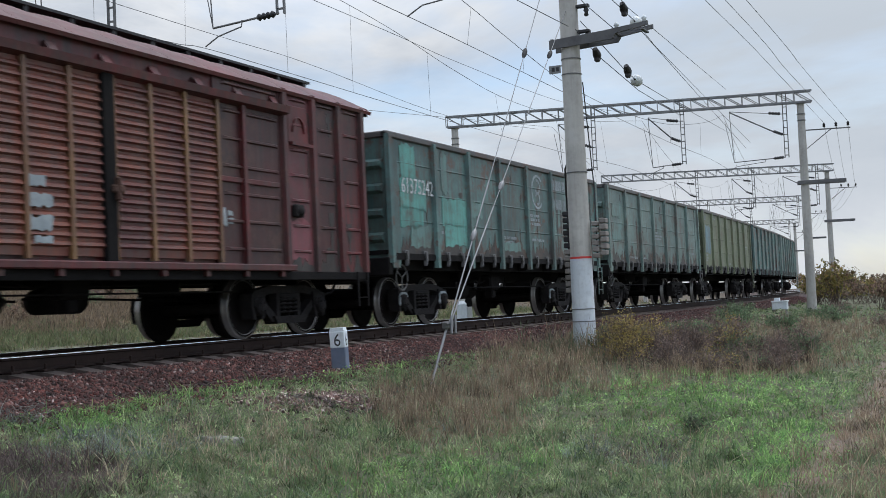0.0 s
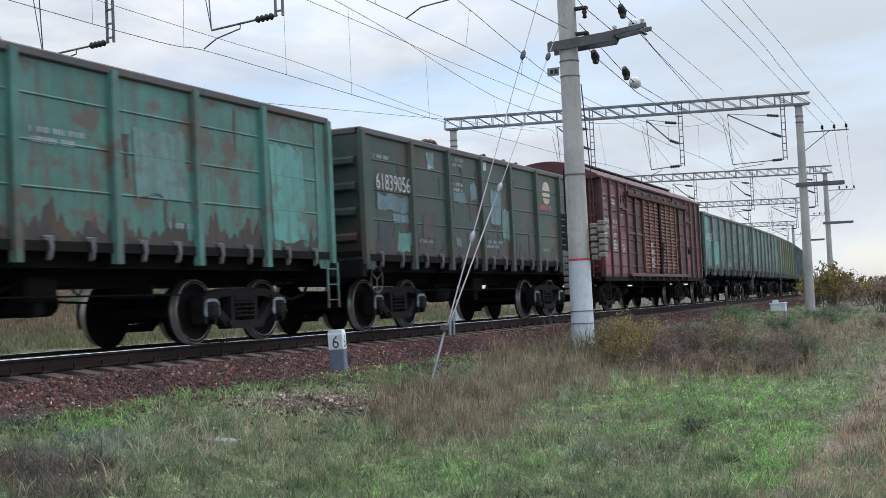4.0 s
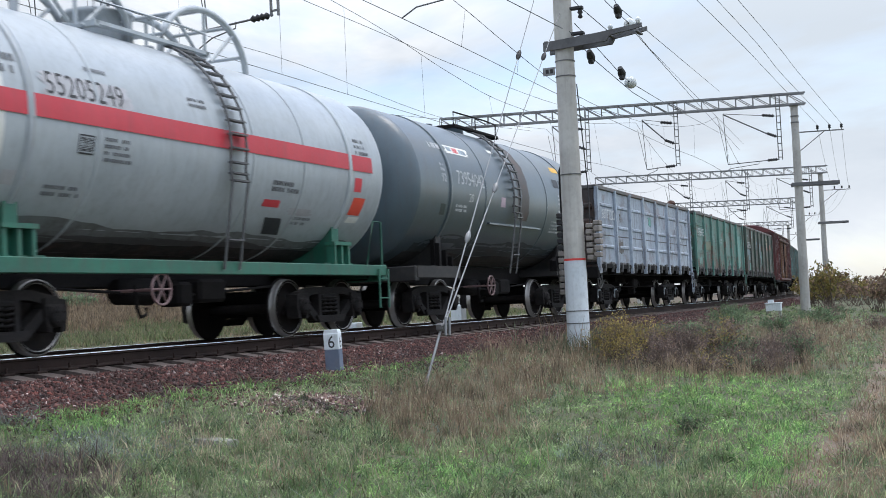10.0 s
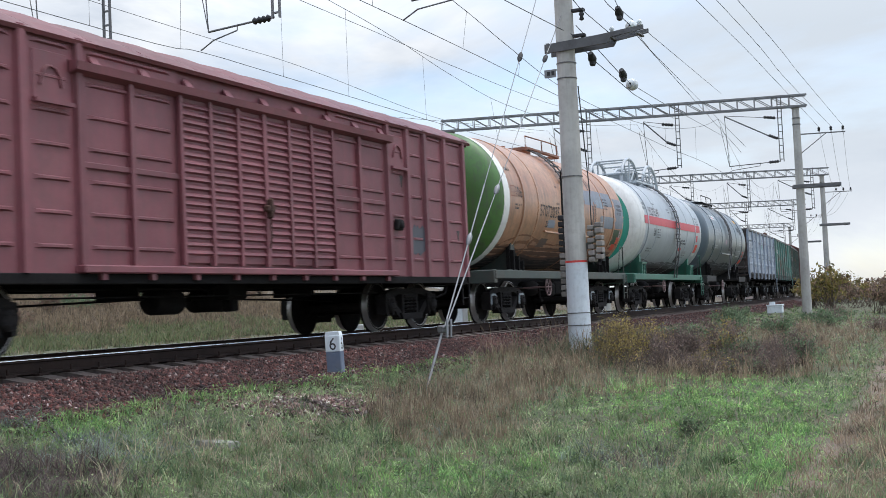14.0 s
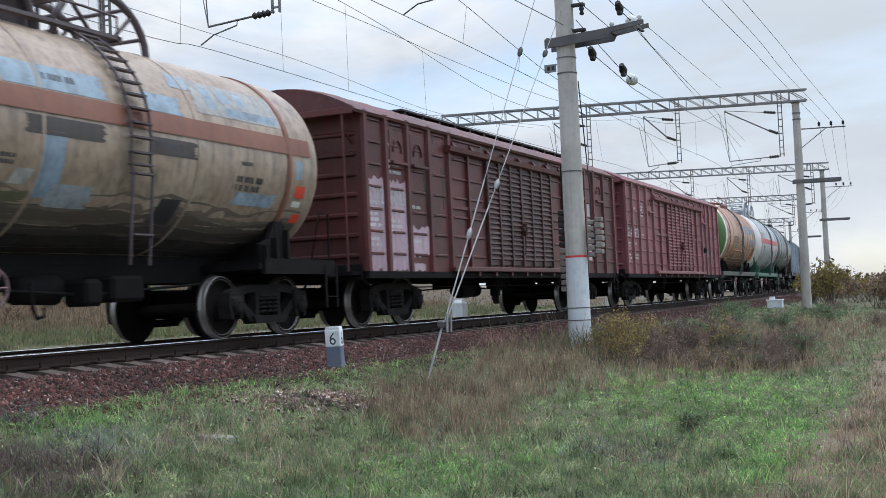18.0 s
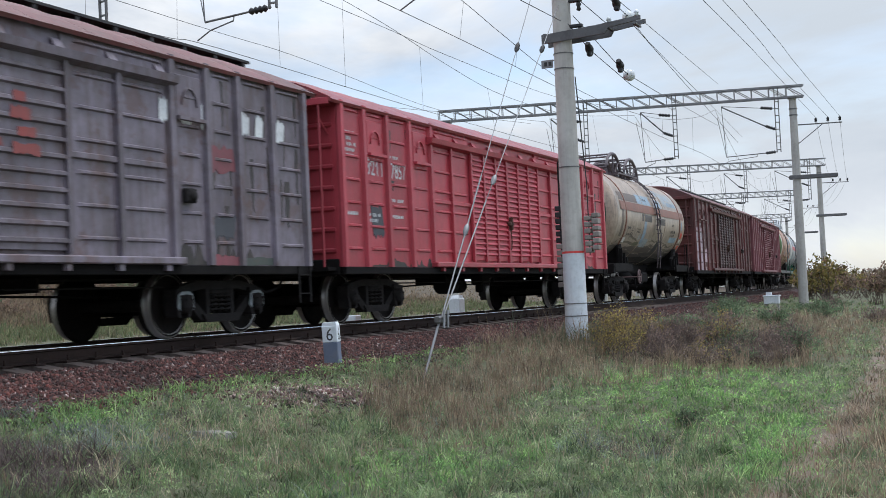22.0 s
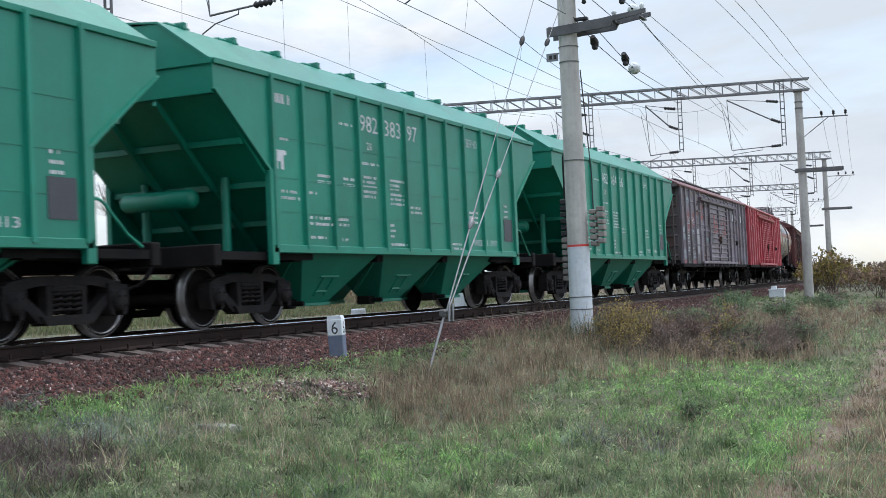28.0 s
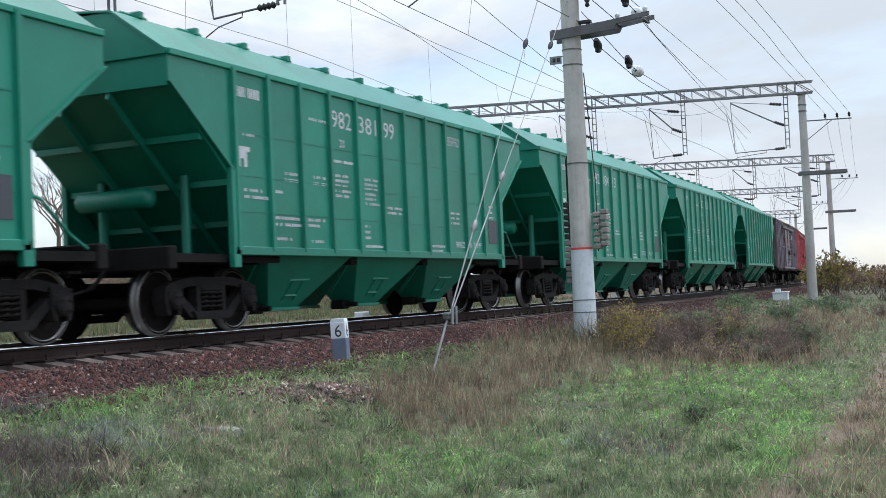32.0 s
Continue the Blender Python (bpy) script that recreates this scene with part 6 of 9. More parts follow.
RUSTTAN = coat("rusty_tan_paint", (128, 78, 56), (146, 96, 72), 0.4, 0.3, 0.4)
t1 = tank("slate-grey tank wagon with white lettering and top railing", -43.6, SLATE, 1.6, 2.82, 11.1, MAT["black"], "73954042", -3.55, MAT["letter"], underframe=False, seed=21, ladder_x=-0.28, dome_x=-0.2, num_z=2.88, num_w=1.5, belt=(-1.64, 1.74), tail=0.3, seams=(-1.97, 2.08), small_rows=0)
t2 = tank("silver-grey tank wagon with red stripe on a green frame", -55.8, SILVER, 1.6, 2.82, 11.2, FRAMEGREEN, "55205249", -3.52, MAT["letter_dark"], num_z=3.08, num_w=1.45, seed=22, ends={-1: ENDTEAL}, band={-1: WHITE}, band_w=0.6, ring=WHITE, tail=-0.3, dome="loops", stripe=(2.78, 3.05, STRIPE_RED, -4.36, 4.75), ladder_x=0.35, dome_x=-0.24, straps=(-3.81, 3.94), seams=(-2.6, 0.9, 2.4), small_rows=0, wheel_x=-1.25, loops_mat=SILVER, frame_mat2=FRAMEGREEN)
t3 = tank("worn orange-tan tank wagon with green end and white band", -67.85, TAN, 1.6, 2.82, 11.0, FRAMEGREY, "57072035", -2.57, MAT["letter_dark"], num_z=2.5, num_w=1.5, seed=23, ends={-1: ENDGREEN}, band={-1: WHITE}, band_w=0.34, ladder_x=-0.38, dome_x=0.42, belt=(-2.01, 1.66), straps=(-3.73, 4.0), seams=(-2.7, 0.75, 2.95), small_rows=0, wheel_x=-1.75, loops_mat=RUSTTAN, white=True)
t4 = tank("grimy cream tank wagon with brown stripe and large round guards", -114.35, CREAM, 1.5, 2.72, 10.7, MAT["under"], "", 0, MAT["letter_dark"], underframe=False, seed=24, ends={-1: ENDDARK}, ring=CREAM, strap=STRIPE_BROWN, dome="loops", stripe=(2.83, 3.1, STRIPE_BROWN, -4.55, 4.7), dome_x=-0.38, ladder_x=0.2, loop=(1.15, 0.97, 0.76), straps=(-3.87, 4.06), seams=(-1.5, 1.6), small_rows=0, wheel_x=-2.3, loops_mat=PLUM)

BLACKPATCH = coat("black_patch", (34, 36, 42), (44, 46, 52), 0.2, 0.1, 0.0)
STEELBLUE = coat("steel_blue_patch", (122, 128, 138), (134, 140, 150), 0.3, 0.2, 0.1)
PLACARD = coat("orange_red_placard", (214, 66, 42), (224, 78, 52), 0.1, 0.1, 0.0)
YELLOW = coat("yellow_mark", (222, 170, 60), (228, 180, 70), 0.1, 0.1, 0.0)
STAIN = coat("brown_spill_stain", (70, 66, 66), (54, 47, 46), 0.4, 0.7, 0.3)
SCRAWLGREEN = coat("dark_green_scrawl", (52, 76, 48), (84, 104, 70), 0.6, 0.3, 0.2)
SMUDGE = coat("dark_smudge", (78, 68, 70), (106, 84, 72), 0.4, 0.4, 0.1)
BROWNGREY = coat("brown_grey_patch", (98, 86, 78), (116, 102, 92), 0.4, 0.4, 0.2)
OCHREBROWN = coat("ochre_brown_patch", (128, 92, 64), (146, 108, 78), 0.4, 0.3, 0.2)
PALECREAM = coat("pale_cream_patch", (160, 162, 160), (176, 176, 172), 0.4, 0.4, 0.1)
PALESKY = coat("pale_sky_patch", (138, 150, 158), (152, 160, 164), 0.4, 0.4, 0.1)
MOSS = coat("mossy_patch", (88, 96, 62), (112, 112, 84), 0.5, 0.4, 0.1)
SKYBLUE = coat("sky_blue_patch", (128, 150, 168), (150, 172, 186), 0.4, 0.5, 0.15)
W1, W2, W3, W4 = (2.82, 1.6), (2.82, 1.6), (2.82, 1.6), (2.72, 1.5)
for w, wr, x0, x1, z0, z1, mt, ln in (
        (t1, W1, -3.72, -2.5, 3.55, 3.75, WHITE, 0.05), (t1, W1, -3.3, -3.02, 3.58, 3.72, STRIPE_RED, 0.0), (t1, W1, -2.95, -2.6, 3.59, 3.7, SKYBLUE, 0.0), (t1, W1, -3.6, -3.35, 3.61, 3.71, SKYBLUE, 0.0),
        (t1, W1, 2.83, 3.25, 3.24, 3.47, BLACKPATCH, 0.0), (t1, W1, 3.33, 3.62, 3.14, 3.46, BLACKPATCH, 0.0), (t1, W1, 3.7, 3.9, 3.22, 3.55, BLACKPATCH, 0.0), (t1, W1, 3.2, 3.8, 3.72, 3.9, YELLOW, 0.1),
        (t1, W1, 0.27, 0.8, 2.28, 4.6, STAIN, 0.0), (t1, W1, 0.02, 0.12, 2.3, 3.6, STAIN, 0.0), (t1, W1, 4.2, 4.72, 1.72, 1.95, PLACARD, 0.06), (t1, W1, 4.33, 4.6, 2.08, 2.36, PLACARD, 0.06), (t1, W1, 4.4, 4.58, 2.15, 2.29, PINKWHITE, 0.03), (t1, W1, -1.06, -0.78, 2.53, 2.75, PINKWHITE, 0.0),
        (t1, W1, -4.34, -4.1, 2.2, 2.43, FRAMEGREY, 0.0), (t1, W1, -0.95, -0.65, 3.86, 3.96, WHITE, 0.0),
        (t2, W2, -3.55, -1.95, 3.05, 3.36, PALEPATCH, 0.0), (t2, W2, 4.12, 4.55, 2.0, 2.32, PLACARD, 0.05), (t2, W2, 4.12, 4.38, 2.42, 2.66, STRIPE_RED, 0.0), (t2, W2, 4.15, 4.55, 1.85, 1.97, WHITE, 0.05),
        (t2, W2, 1.8, 2.3, 1.5, 1.82, BLACKPATCH, -0.2), (t2, W2, 1.37, 1.85, 2.0, 2.12, STRIPE_RED, 0.0), (t2, W2, -2.98, -2.69, 2.42, 2.66, BLACKPATCH, 0.0), (t2, W2, -2.96, -2.71, 2.44, 2.64, SILVER, 0.0), (t2, W2, -4.12, -3.92, 1.95, 2.13, PALEPATCH, 0.0), (t2, W2, 2.2, 2.9, 1.9, 2.02, PALEPATCH, 0.0),
        (t3, W3, 1.15, 2.05, 3.0, 3.42, STEELBLUE, 0.0), (t3, W3, 2.05, 4.0, 3.06, 3.46, STEELBLUE, 0.0), (t3, W3, 2.3, 3.1, 2.96, 3.2, PALEBLUE, 0.0), (t3, W3, 2.6, 3.97, 2.42, 2.76, STEELBLUE, 0.0), (t3, W3, 4.14, 5.0, 2.46, 3.34, STEELBLUE, 0.0), (t3, W3, 4.14, 4.85, 1.95, 2.42, SCRAWLGREEN, 0.0), (t3, W3, 4.35, 4.75, 1.78, 1.98, PLACARD, 0.0), (t3, W3, 4.6, 4.85, 2.0, 2.2, PLACARD, 0.0), (t3, W3, 4.74, 4.84, 2.15, 2.4, PINKWHITE, 0.0),
        (t3, W3, 1.88, 1.98, 2.0, 4.3, STAIN, 0.0), (t3, W3, 2.03, 2.1, 2.0, 4.3, RUSTTAN, 0.0), (t3, W3, 2.14, 2.2, 2.0, 4.2, STAIN, 0.0), (t3, W3, 1.84, 2.33, 1.6, 1.96, BLACKPATCH, 0.05),
        (t3, W3, -2.05, -1.5, 1.7, 1.95, SMUDGE, 0.1), (t3, W3, 0.2, 0.6, 2.5, 2.7, STEELBLUE, 0.0), (t3, W3, -1.86, -1.3, 2.24, 2.44, STEELBLUE, 0.0), (t3, W3, -4.58, -4.3, 2.86, 3.12, RUSTTAN, 0.0), (t3, W3, -4.55, -4.33, 2.89, 3.09, TAN, 0.0), (t3, W3, -0.45, -0.12, 3.33, 3.52, RUSTTAN, 0.0), (t3, W3, -0.5, 1.2, 2.1, 2.2, RUSTTAN, 0.0),
        (t4, W4, -4.5, -2.15, 3.14, 3.42, BROWNGREY, 0.0), (t4, W4, -2.15, -0.3, 3.13, 3.46, SKYBLUE, 0.0), (t4, W4, 1.7, 4.05, 3.24, 3.85, PALECREAM, 0.1), (t4, W4, 2.05, 2.3, 3.35, 3.75, SKYBLUE, 0.0), (t4, W4, 2.45, 3.85, 3.27, 3.42, SKYBLUE, 0.05), (t4, W4, 2.5, 2.75, 3.5, 3.75, SKYBLUE, 0.0), (t4, W4, 2.95, 3.2, 3.5, 3.75, SKYBLUE, 0.0), (t4, W4, 0.5, 1.3, 3.12, 3.4, SKYBLUE, 0.0), (t4, W4, 1.3, 1.75, 3.6, 3.9, SKYBLUE, 0.1),
        (t4, W4, -1.77, -0.42, 2.57, 2.79, STAIN, 0.0), (t4, W4, 0.5, 1.55, 2.53, 2.76, STAIN, 0.0), (t4, W4, -1.6, -0.9, 2.85, 3.05, BROWNGREY, 0.0), (t4, W4, 1.9, 2.5, 2.86, 3.0, OCHREBROWN, 0.0), (t4, W4, -1.5, -1.1, 1.8, 2.62, SKYBLUE, 0.0), (t4, W4, -1.2, -0.5, 1.68, 2.0, PALESKY, 0.05), (t4, W4, -1.95, -1.65, 1.95, 2.15, PALECREAM, 0.1), (t4, W4, -2.2, -1.6, 1.72, 1.85, MOSS, 0.1), (t4, W4, -4.4, -4.15, 2.0, 3.1, BROWNGREY, 0.0),
        (t4, W4, 0.92, 1.38, 1.54, 1.94, BLACKPATCH, 0.05), (t4, W4, 4.3, 4.6, 2.15, 2.35, PLACARD, 0.0), (t4, W4, 4.45, 4.7, 1.72, 1.88, PLACARD, 0.0), (t4, W4, 4.25, 4.45, 2.45, 2.75, SKYBLUE, 0.0), (t4, W4, 2.6, 3.7, 1.95, 2.15, SKYBLUE, 0.1), (t4, W4, -3.78, -3.46, 1.8, 1.98, WHITE, 0.0), (t4, W4, 4.3, 4.55, 2.0, 2.1, WHITE, 0.0)):
    wrap_patch(w, x0, x1, z0, z1, mt, wr, lean=ln)
# darkest belly tone: sooty dirt and painted shade together
SOOT_SHADE = coat("black_soot_stain", (30, 30, 31), (44, 43, 44), 0.5, 0.6, 0.2, 0.85, gloss=0.0)


def soot_shade(w, wr, x0, x1, low, high, seed, material=None, proud=0.003):
    """Uneven sooty, oily spill with drips on a barrel's belly, its shade painted in."""
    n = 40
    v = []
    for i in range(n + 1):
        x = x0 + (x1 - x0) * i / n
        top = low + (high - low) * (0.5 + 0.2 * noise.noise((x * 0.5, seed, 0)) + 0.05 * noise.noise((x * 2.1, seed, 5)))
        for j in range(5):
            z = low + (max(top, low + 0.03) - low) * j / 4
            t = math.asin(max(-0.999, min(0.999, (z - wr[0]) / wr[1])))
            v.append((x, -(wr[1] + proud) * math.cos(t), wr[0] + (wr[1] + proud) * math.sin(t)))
    part("soot_stain", Shape().add(v, [(i * 5 + j, (i + 1) * 5 + j, (i + 1) * 5 + j + 1, i * 5 + j + 1) for i in range(n) for j in range(4)], True), material or SOOT_SHADE, w, "sooty, oily belly with shade painted in")


# stepped darker tones down the belly: painted shade as well as sooty dirt
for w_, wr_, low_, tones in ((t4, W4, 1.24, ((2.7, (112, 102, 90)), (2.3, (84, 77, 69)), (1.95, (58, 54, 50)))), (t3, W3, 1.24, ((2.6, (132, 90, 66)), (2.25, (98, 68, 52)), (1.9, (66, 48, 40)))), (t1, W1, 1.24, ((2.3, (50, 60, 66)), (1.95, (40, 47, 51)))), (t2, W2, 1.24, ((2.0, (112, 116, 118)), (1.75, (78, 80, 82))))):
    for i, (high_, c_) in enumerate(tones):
        soot_shade(w_, wr_, -4.75, 4.7, low_, high_, 3 + i, coat("thin_soot", c_, tuple(int(q * 1.12) for q in c_), 0.4, 0.6, 0.1, 0.7), 0.0012 + 0.0005 * i)
soot_shade(t4, W4, -4.7, 4.7, 1.24, 1.7, 3)
soot_shade(t3, W3, -4.6, 4.6, 1.24, 1.8, 5)
write(t3, "106", 0.27, -4.3, 2.86, 0, MAT["letter_dark"], 0.45, wrap=W3)
write(t3, "20", 0.17, -2.05, 2.24, 0, MAT["letter_dark"], 0.2, wrap=W3)
for w_, wr_, rows_ in ((t3, W3, ((-4.6, 3.48, 0.5, 1, 0.1, 0.09), (-4.32, 2.66, 0.4, 2, 0.08, 0.05), (-1.2, 3.3, 0.2, 1, 0.1, 0.05), (-1.3, 2.84, 0.22, 1, 0.1, 0.06), (2.9, 3.22, 0.6, 4, 0.09, 0.05), (4.35, 3.1, 0.5, 3, 0.12, 0.07))),
                       (t2, W2, ((-4.3, 3.4, 0.5, 2, 0.16, 0.1), (-2.5, 2.62, 0.65, 4, 0.085, 0.045), (-3.4, 1.95, 0.7, 2, 0.09, 0.05), (1.5, 2.36, 0.9, 2, 0.1, 0.07), (-2.7, 3.5, 0.4, 1, 0.1, 0.06), (-0.6, 3.4, 0.5, 2, 0.09, 0.05), (4.2, 3.3, 0.5, 3, 0.11, 0.06), (2.4, 1.82, 0.6, 2, 0.09, 0.05))),
                       (t4, W4, ((-3.55, 2.26, 0.55, 1, 0.1, 0.08), (-3.5, 2.06, 0.5, 1, 0.1, 0.07), (-2.3, 2.26, 0.4, 2, 0.08, 0.05), (2.6, 2.3, 0.9, 2, 0.13, 0.09), (2.7, 2.55, 0.4, 1, 0.1, 0.06), (-1.4, 3.26, 0.9, 1, 0.1, 0.09), (0.6, 2.6, 0.8, 1, 0.1, 0.1)))):
    for x, z, wide, rows, pitch, high in rows_:
        v, f = bars(random.Random(int(x * 100) + 900), wide, rows, pitch, high)
        ink(w_, v, f, x, z, 0, MAT["letter_grey"] if w_ is t2 else MAT["letter_dark"], wrap=wr_)
write(t4, "20", 0.17, -3.0, 2.22, 0, MAT["letter_dark"], 0.24, wrap=W4)
write(t4, "30", 0.17, -3.0, 2.0, 0, MAT["letter_dark"], 0.26, wrap=W4)
for x, z, wide, rows, pitch, high in ((3.0, 3.0, 0.8, 5, 0.1, 0.055), (2.55, 2.32, 1.4, 4, 0.085, 0.045), (4.5, 3.55, 0.34, 3, 0.2, 0.12), (-4.5, 3.6, 0.75, 1, 0.1, 0.13), (-3.58, 2.4, 0.75, 2, 0.09, 0.055), (-4.33, 3.2, 0.22, 2, 0.1, 0.06)):
    v, f = bars(random.Random(8), wide, rows, pitch, high)
    ink(t1, v, f, x, z, 0, MAT["letter"], wrap=W1)
soot_shade(t1, W1, -4.9, 4.9, 1.24, 1.75, 9)
soot_shade(t2, W2, -4.4, 4.6, 1.24, 1.62, 7)
write(t1, "20", 0.18, -2.93, 2.54, 0, MAT["letter"], 0.24, wrap=W1)
write(t1, "92", 0.17, -4.34, 2.88, 0, MAT["letter"], 0.22, wrap=W1)
write(t2, "20", 0.17, -2.94, 2.46, 0, MAT["letter_dark"], 0.22, wrap=W2)

for w_, seed_, high_ in ((old_car, 91, 0.5), (ge, 92, 0.5), (red_car, 93, 0.2)):
    hem(w_, seed_, SOOTRUN, -6.8, -4.2, 1.005, high_, -1.5228)
    hem(w_, seed_ + 5, SOOTRUN, 4.3, 6.8, 1.005, high_, -1.5228)
# whitewash scrawls on the old wagon's door and plain leaf
for x_, z_, wd_, hi_ in ((-1.42, 1.95, 0.34, 0.12), (-1.36, 1.72, 0.4, 0.14), (-1.4, 1.45, 0.42, 0.16), (-1.28, 1.3, 0.3, 0.08), (2.56, 1.66, 0.1, 0.22), (2.7, 1.68, 0.14, 0.08), (2.7, 1.8, 0.12, 0.07)):
    patch(old_car, x_, x_ + wd_, z_, z_ + hi_, -1.587 if x_ < 2 else -1.535, MAT["letter_dim"], random.Random(int(z_ * 100)), "whitewash_scrawl")

# ---- grain hoppers ----
GREEN = coat("fresh_green_paint", (0, 115, 93), (4, 127, 104), 0.08, 0.08, 0.0, 0.5, (0.005, 0.085, 0.06, 1))
GREEN_ROOF = coat("green_roof_paint", (12, 112, 92), (24, 126, 105), 0.1, 0.05, 0.0, 0.45, (0.03, 0.16, 0.11, 1))


def hopper(centre, number, seed):
    rng = random.Random(seed)
    w = wagon("hopper_wagon", "clean green grain hopper wagon with white lettering", "freight wagon", centre)
    running_gear(w, 10.6, 6.72, rig=False)
    top, mid, knee, bot, hw = 3.86, 3.42, 2.36, 1.17, 1.5
    xt, xb = 6.7, 5.25
    outline = [(-xt, top), (-xt, mid), (-xb, knee), (-xb, bot), (xb, bot), (xb, knee), (xt, mid), (xt, top)]
    posts = [-5.2 + i * 0.9455 for i in range(12)]
    for k in (-1, 1):
        y = k * hw
        edges = [-xb] + posts[1:-1] + [xb]
        for a, b in zip(edges, edges[1:]):
            sh = Shape()
            sh.box(a, b, y - 0.012, y + 0.012, bot, top)
            panel = part("side_panel", sh, GREEN, w)
            for zs in (1.74, 2.27, 2.9) if k < 0 else ():
                part("seam", Shape().box(a + 0.05, b - 0.05, y - 0.019, y - 0.011, zs, zs + 0.018), GREEN, panel)
        for e in (-1, 1):
            sh = Shape()
            sh.prism([(e * xb, top), (e * xb, knee), (e * xt, mid), (e * xt, top)], 1, y - 0.012, y + 0.012)
            sh.prism([(e * xb, knee), (e * xt, mid), (e * (xt + 0.03), mid), (e * (xb + 0.03), knee - 0.04)], 1, y - 0.06, y + 0.03)
            part("corner_panel", sh, GREEN, w)
            co = Shape()
            co.box(e * xb - 0.09, e * xb + 0.09, y + k * 0.01 - 0.05, y + k * 0.01 + 0.05, 0.92, knee, 0.01)
            part("corner_post", co, GREEN, w)
        for x in posts[1:-1] + [-xb + 0.06, xb - 0.06]:
            sh = Shape()
            sh.prism([(x - 0.05, y + k * 0.01), (x - 0.04, y + k * 0.075), (x + 0.04, y + k * 0.075), (x + 0.05, y + k * 0.01)], 2, bot, top - 0.02)
            part("post", sh, GREEN, w)
        rail = Shape()
        rail.box(-xt, xt, y - 0.05, y + k * 0.03 + 0.05, top - 0.07, top + 0.02, 0.01)
        part("top_rail", rail, GREEN, w)
        sl_ = Shape()
        sl_.box(-xb - 0.05, xb + 0.05, y - 0.06, y + 0.06, bot - 0.07, bot + 0.06, 0.012)
        part("side_sill", sl_, GREEN, w)
    # roof of sloping sheets with hatches along the ridge
    prof = [(-hw - 0.03, top - 0.02), (-0.6, 4.5), (0.0, 4.56), (0.6, 4.5), (hw + 0.03, top - 0.02)]
    n = 10
    for i in range(n):
        a, b = -xt - 0.02 + i * (2 * xt + 0.04) / n, -xt - 0.02 + (i + 1) * (2 * xt + 0.04) / n
        sh = Shape()
        low = [(p[0] * 0.985, p[1] - 0.03) for p in prof]
        sh.prism(prof + low[::-1], 0, a, b)
        part("roof_sheet", sh, GREEN_ROOF, w)
        hh = Shape()
        m = (a + b) / 2
        hh.box(m - 0.3, m + 0.3, -0.5, 0.5, 4.5, 4.585, 0.02)
        hh.box(m - 0.05, m + 0.05, -0.62, 0.5, 4.5, 4.61, 0.01)
        part("roof_hatch", hh, GREEN_ROOF, w)
    for e in (-1, 1):
        sh = Shape()
        x = e * (xt - 0.02)
        sh.prism([(-hw, mid), (hw, mid), (hw, top), (0.6, 4.48), (-0.6, 4.48), (-hw, top)], 0, x - 0.015, x + 0.015)
        sh.box(x - 0.05, x + 0.05, -hw, hw, top - 0.06, top + 0.02)
        sh.box(x - 0.05, x + 0.05, -hw, hw, mid - 0.05, mid + 0.03)
        sh.box(x - 0.03, x + 0.05, -0.05, 0.05, mid, 4.5)
        part("end_panel", sh, GREEN, w, "upper end sheet")
        sl2 = Shape()
        sl2.prism([(e * (xt - 0.02), mid), (e * (xt - 0.06), mid), (e * 4.0, 1.25), (e * 4.06, 1.2)], 1, -hw + 0.02, hw - 0.02)
        ss = part("slope_sheet", sl2, GREEN, w, "sloping end sheet with stiffeners")
        for i in (0.28, 0.55, 0.8):
            xx, zz = xt - 0.02 + (4.03 - xt) * i, mid + (1.22 - mid) * i
            part("stiffener", Shape().box(e * xx - 0.05, e * xx + 0.05, -hw + 0.05, hw - 0.05, zz - 0.09, zz + 0.0), GREEN, ss)
        for yy in (-0.5, 0.5):
            part("stiffener", Shape().prism([(e * xt, mid - 0.04), (e * 4.05, 1.16), (e * 4.2, 1.16), (e * (xt + 0.03), mid - 0.14)], 1, yy - 0.03, yy + 0.03), GREEN, ss)
        fr = Shape()
        fr.box(min(e * 3.9, e * 6.7), max(e * 3.9, e * 6.7), -1.42, 1.42, 1.0, 1.12)
        fr.box(e * 6.65 - 0.1, e * 6.65 + 0.1, -1.45, 1.45, 0.9, 1.22, 0.02)
        part("end_platform", fr, MAT["under"], w)
        for yy in (-0.75, 0.75):
            part("end_strut", Shape().tube([(e * 5.35, yy, 1.12), (e * 5.35, yy, 2.3)], 0.07, 8), GREEN, w)
        if e < 0:
            cy = Shape()
            cy.lathe([(-0.68, 0), (-0.67, 0.1), (-0.61, 0.15), (0.61, 0.15), (0.67, 0.1), (0.68, 0)], 1, (-5.75, 0.2, 1.98), 20)
            part("air_tank", cy, GREEN, w, "green air cylinder across the end")
        if e > 0:
            part("grab_rail", Shape().tube([(5.3, -1.52, 1.75), (5.45, -1.56, 1.7), (6.0, -1.5, 1.3), (6.35, -1.45, 1.15)], 0.022, 6), GREEN, w)
        part("hose", Shape().tube([(e * 6.72, -0.45, 1.05), (e * 6.9, -0.4, 0.8), (e * 7.05, -0.3, 0.65)], 0.03, 6), MAT["under"], w)
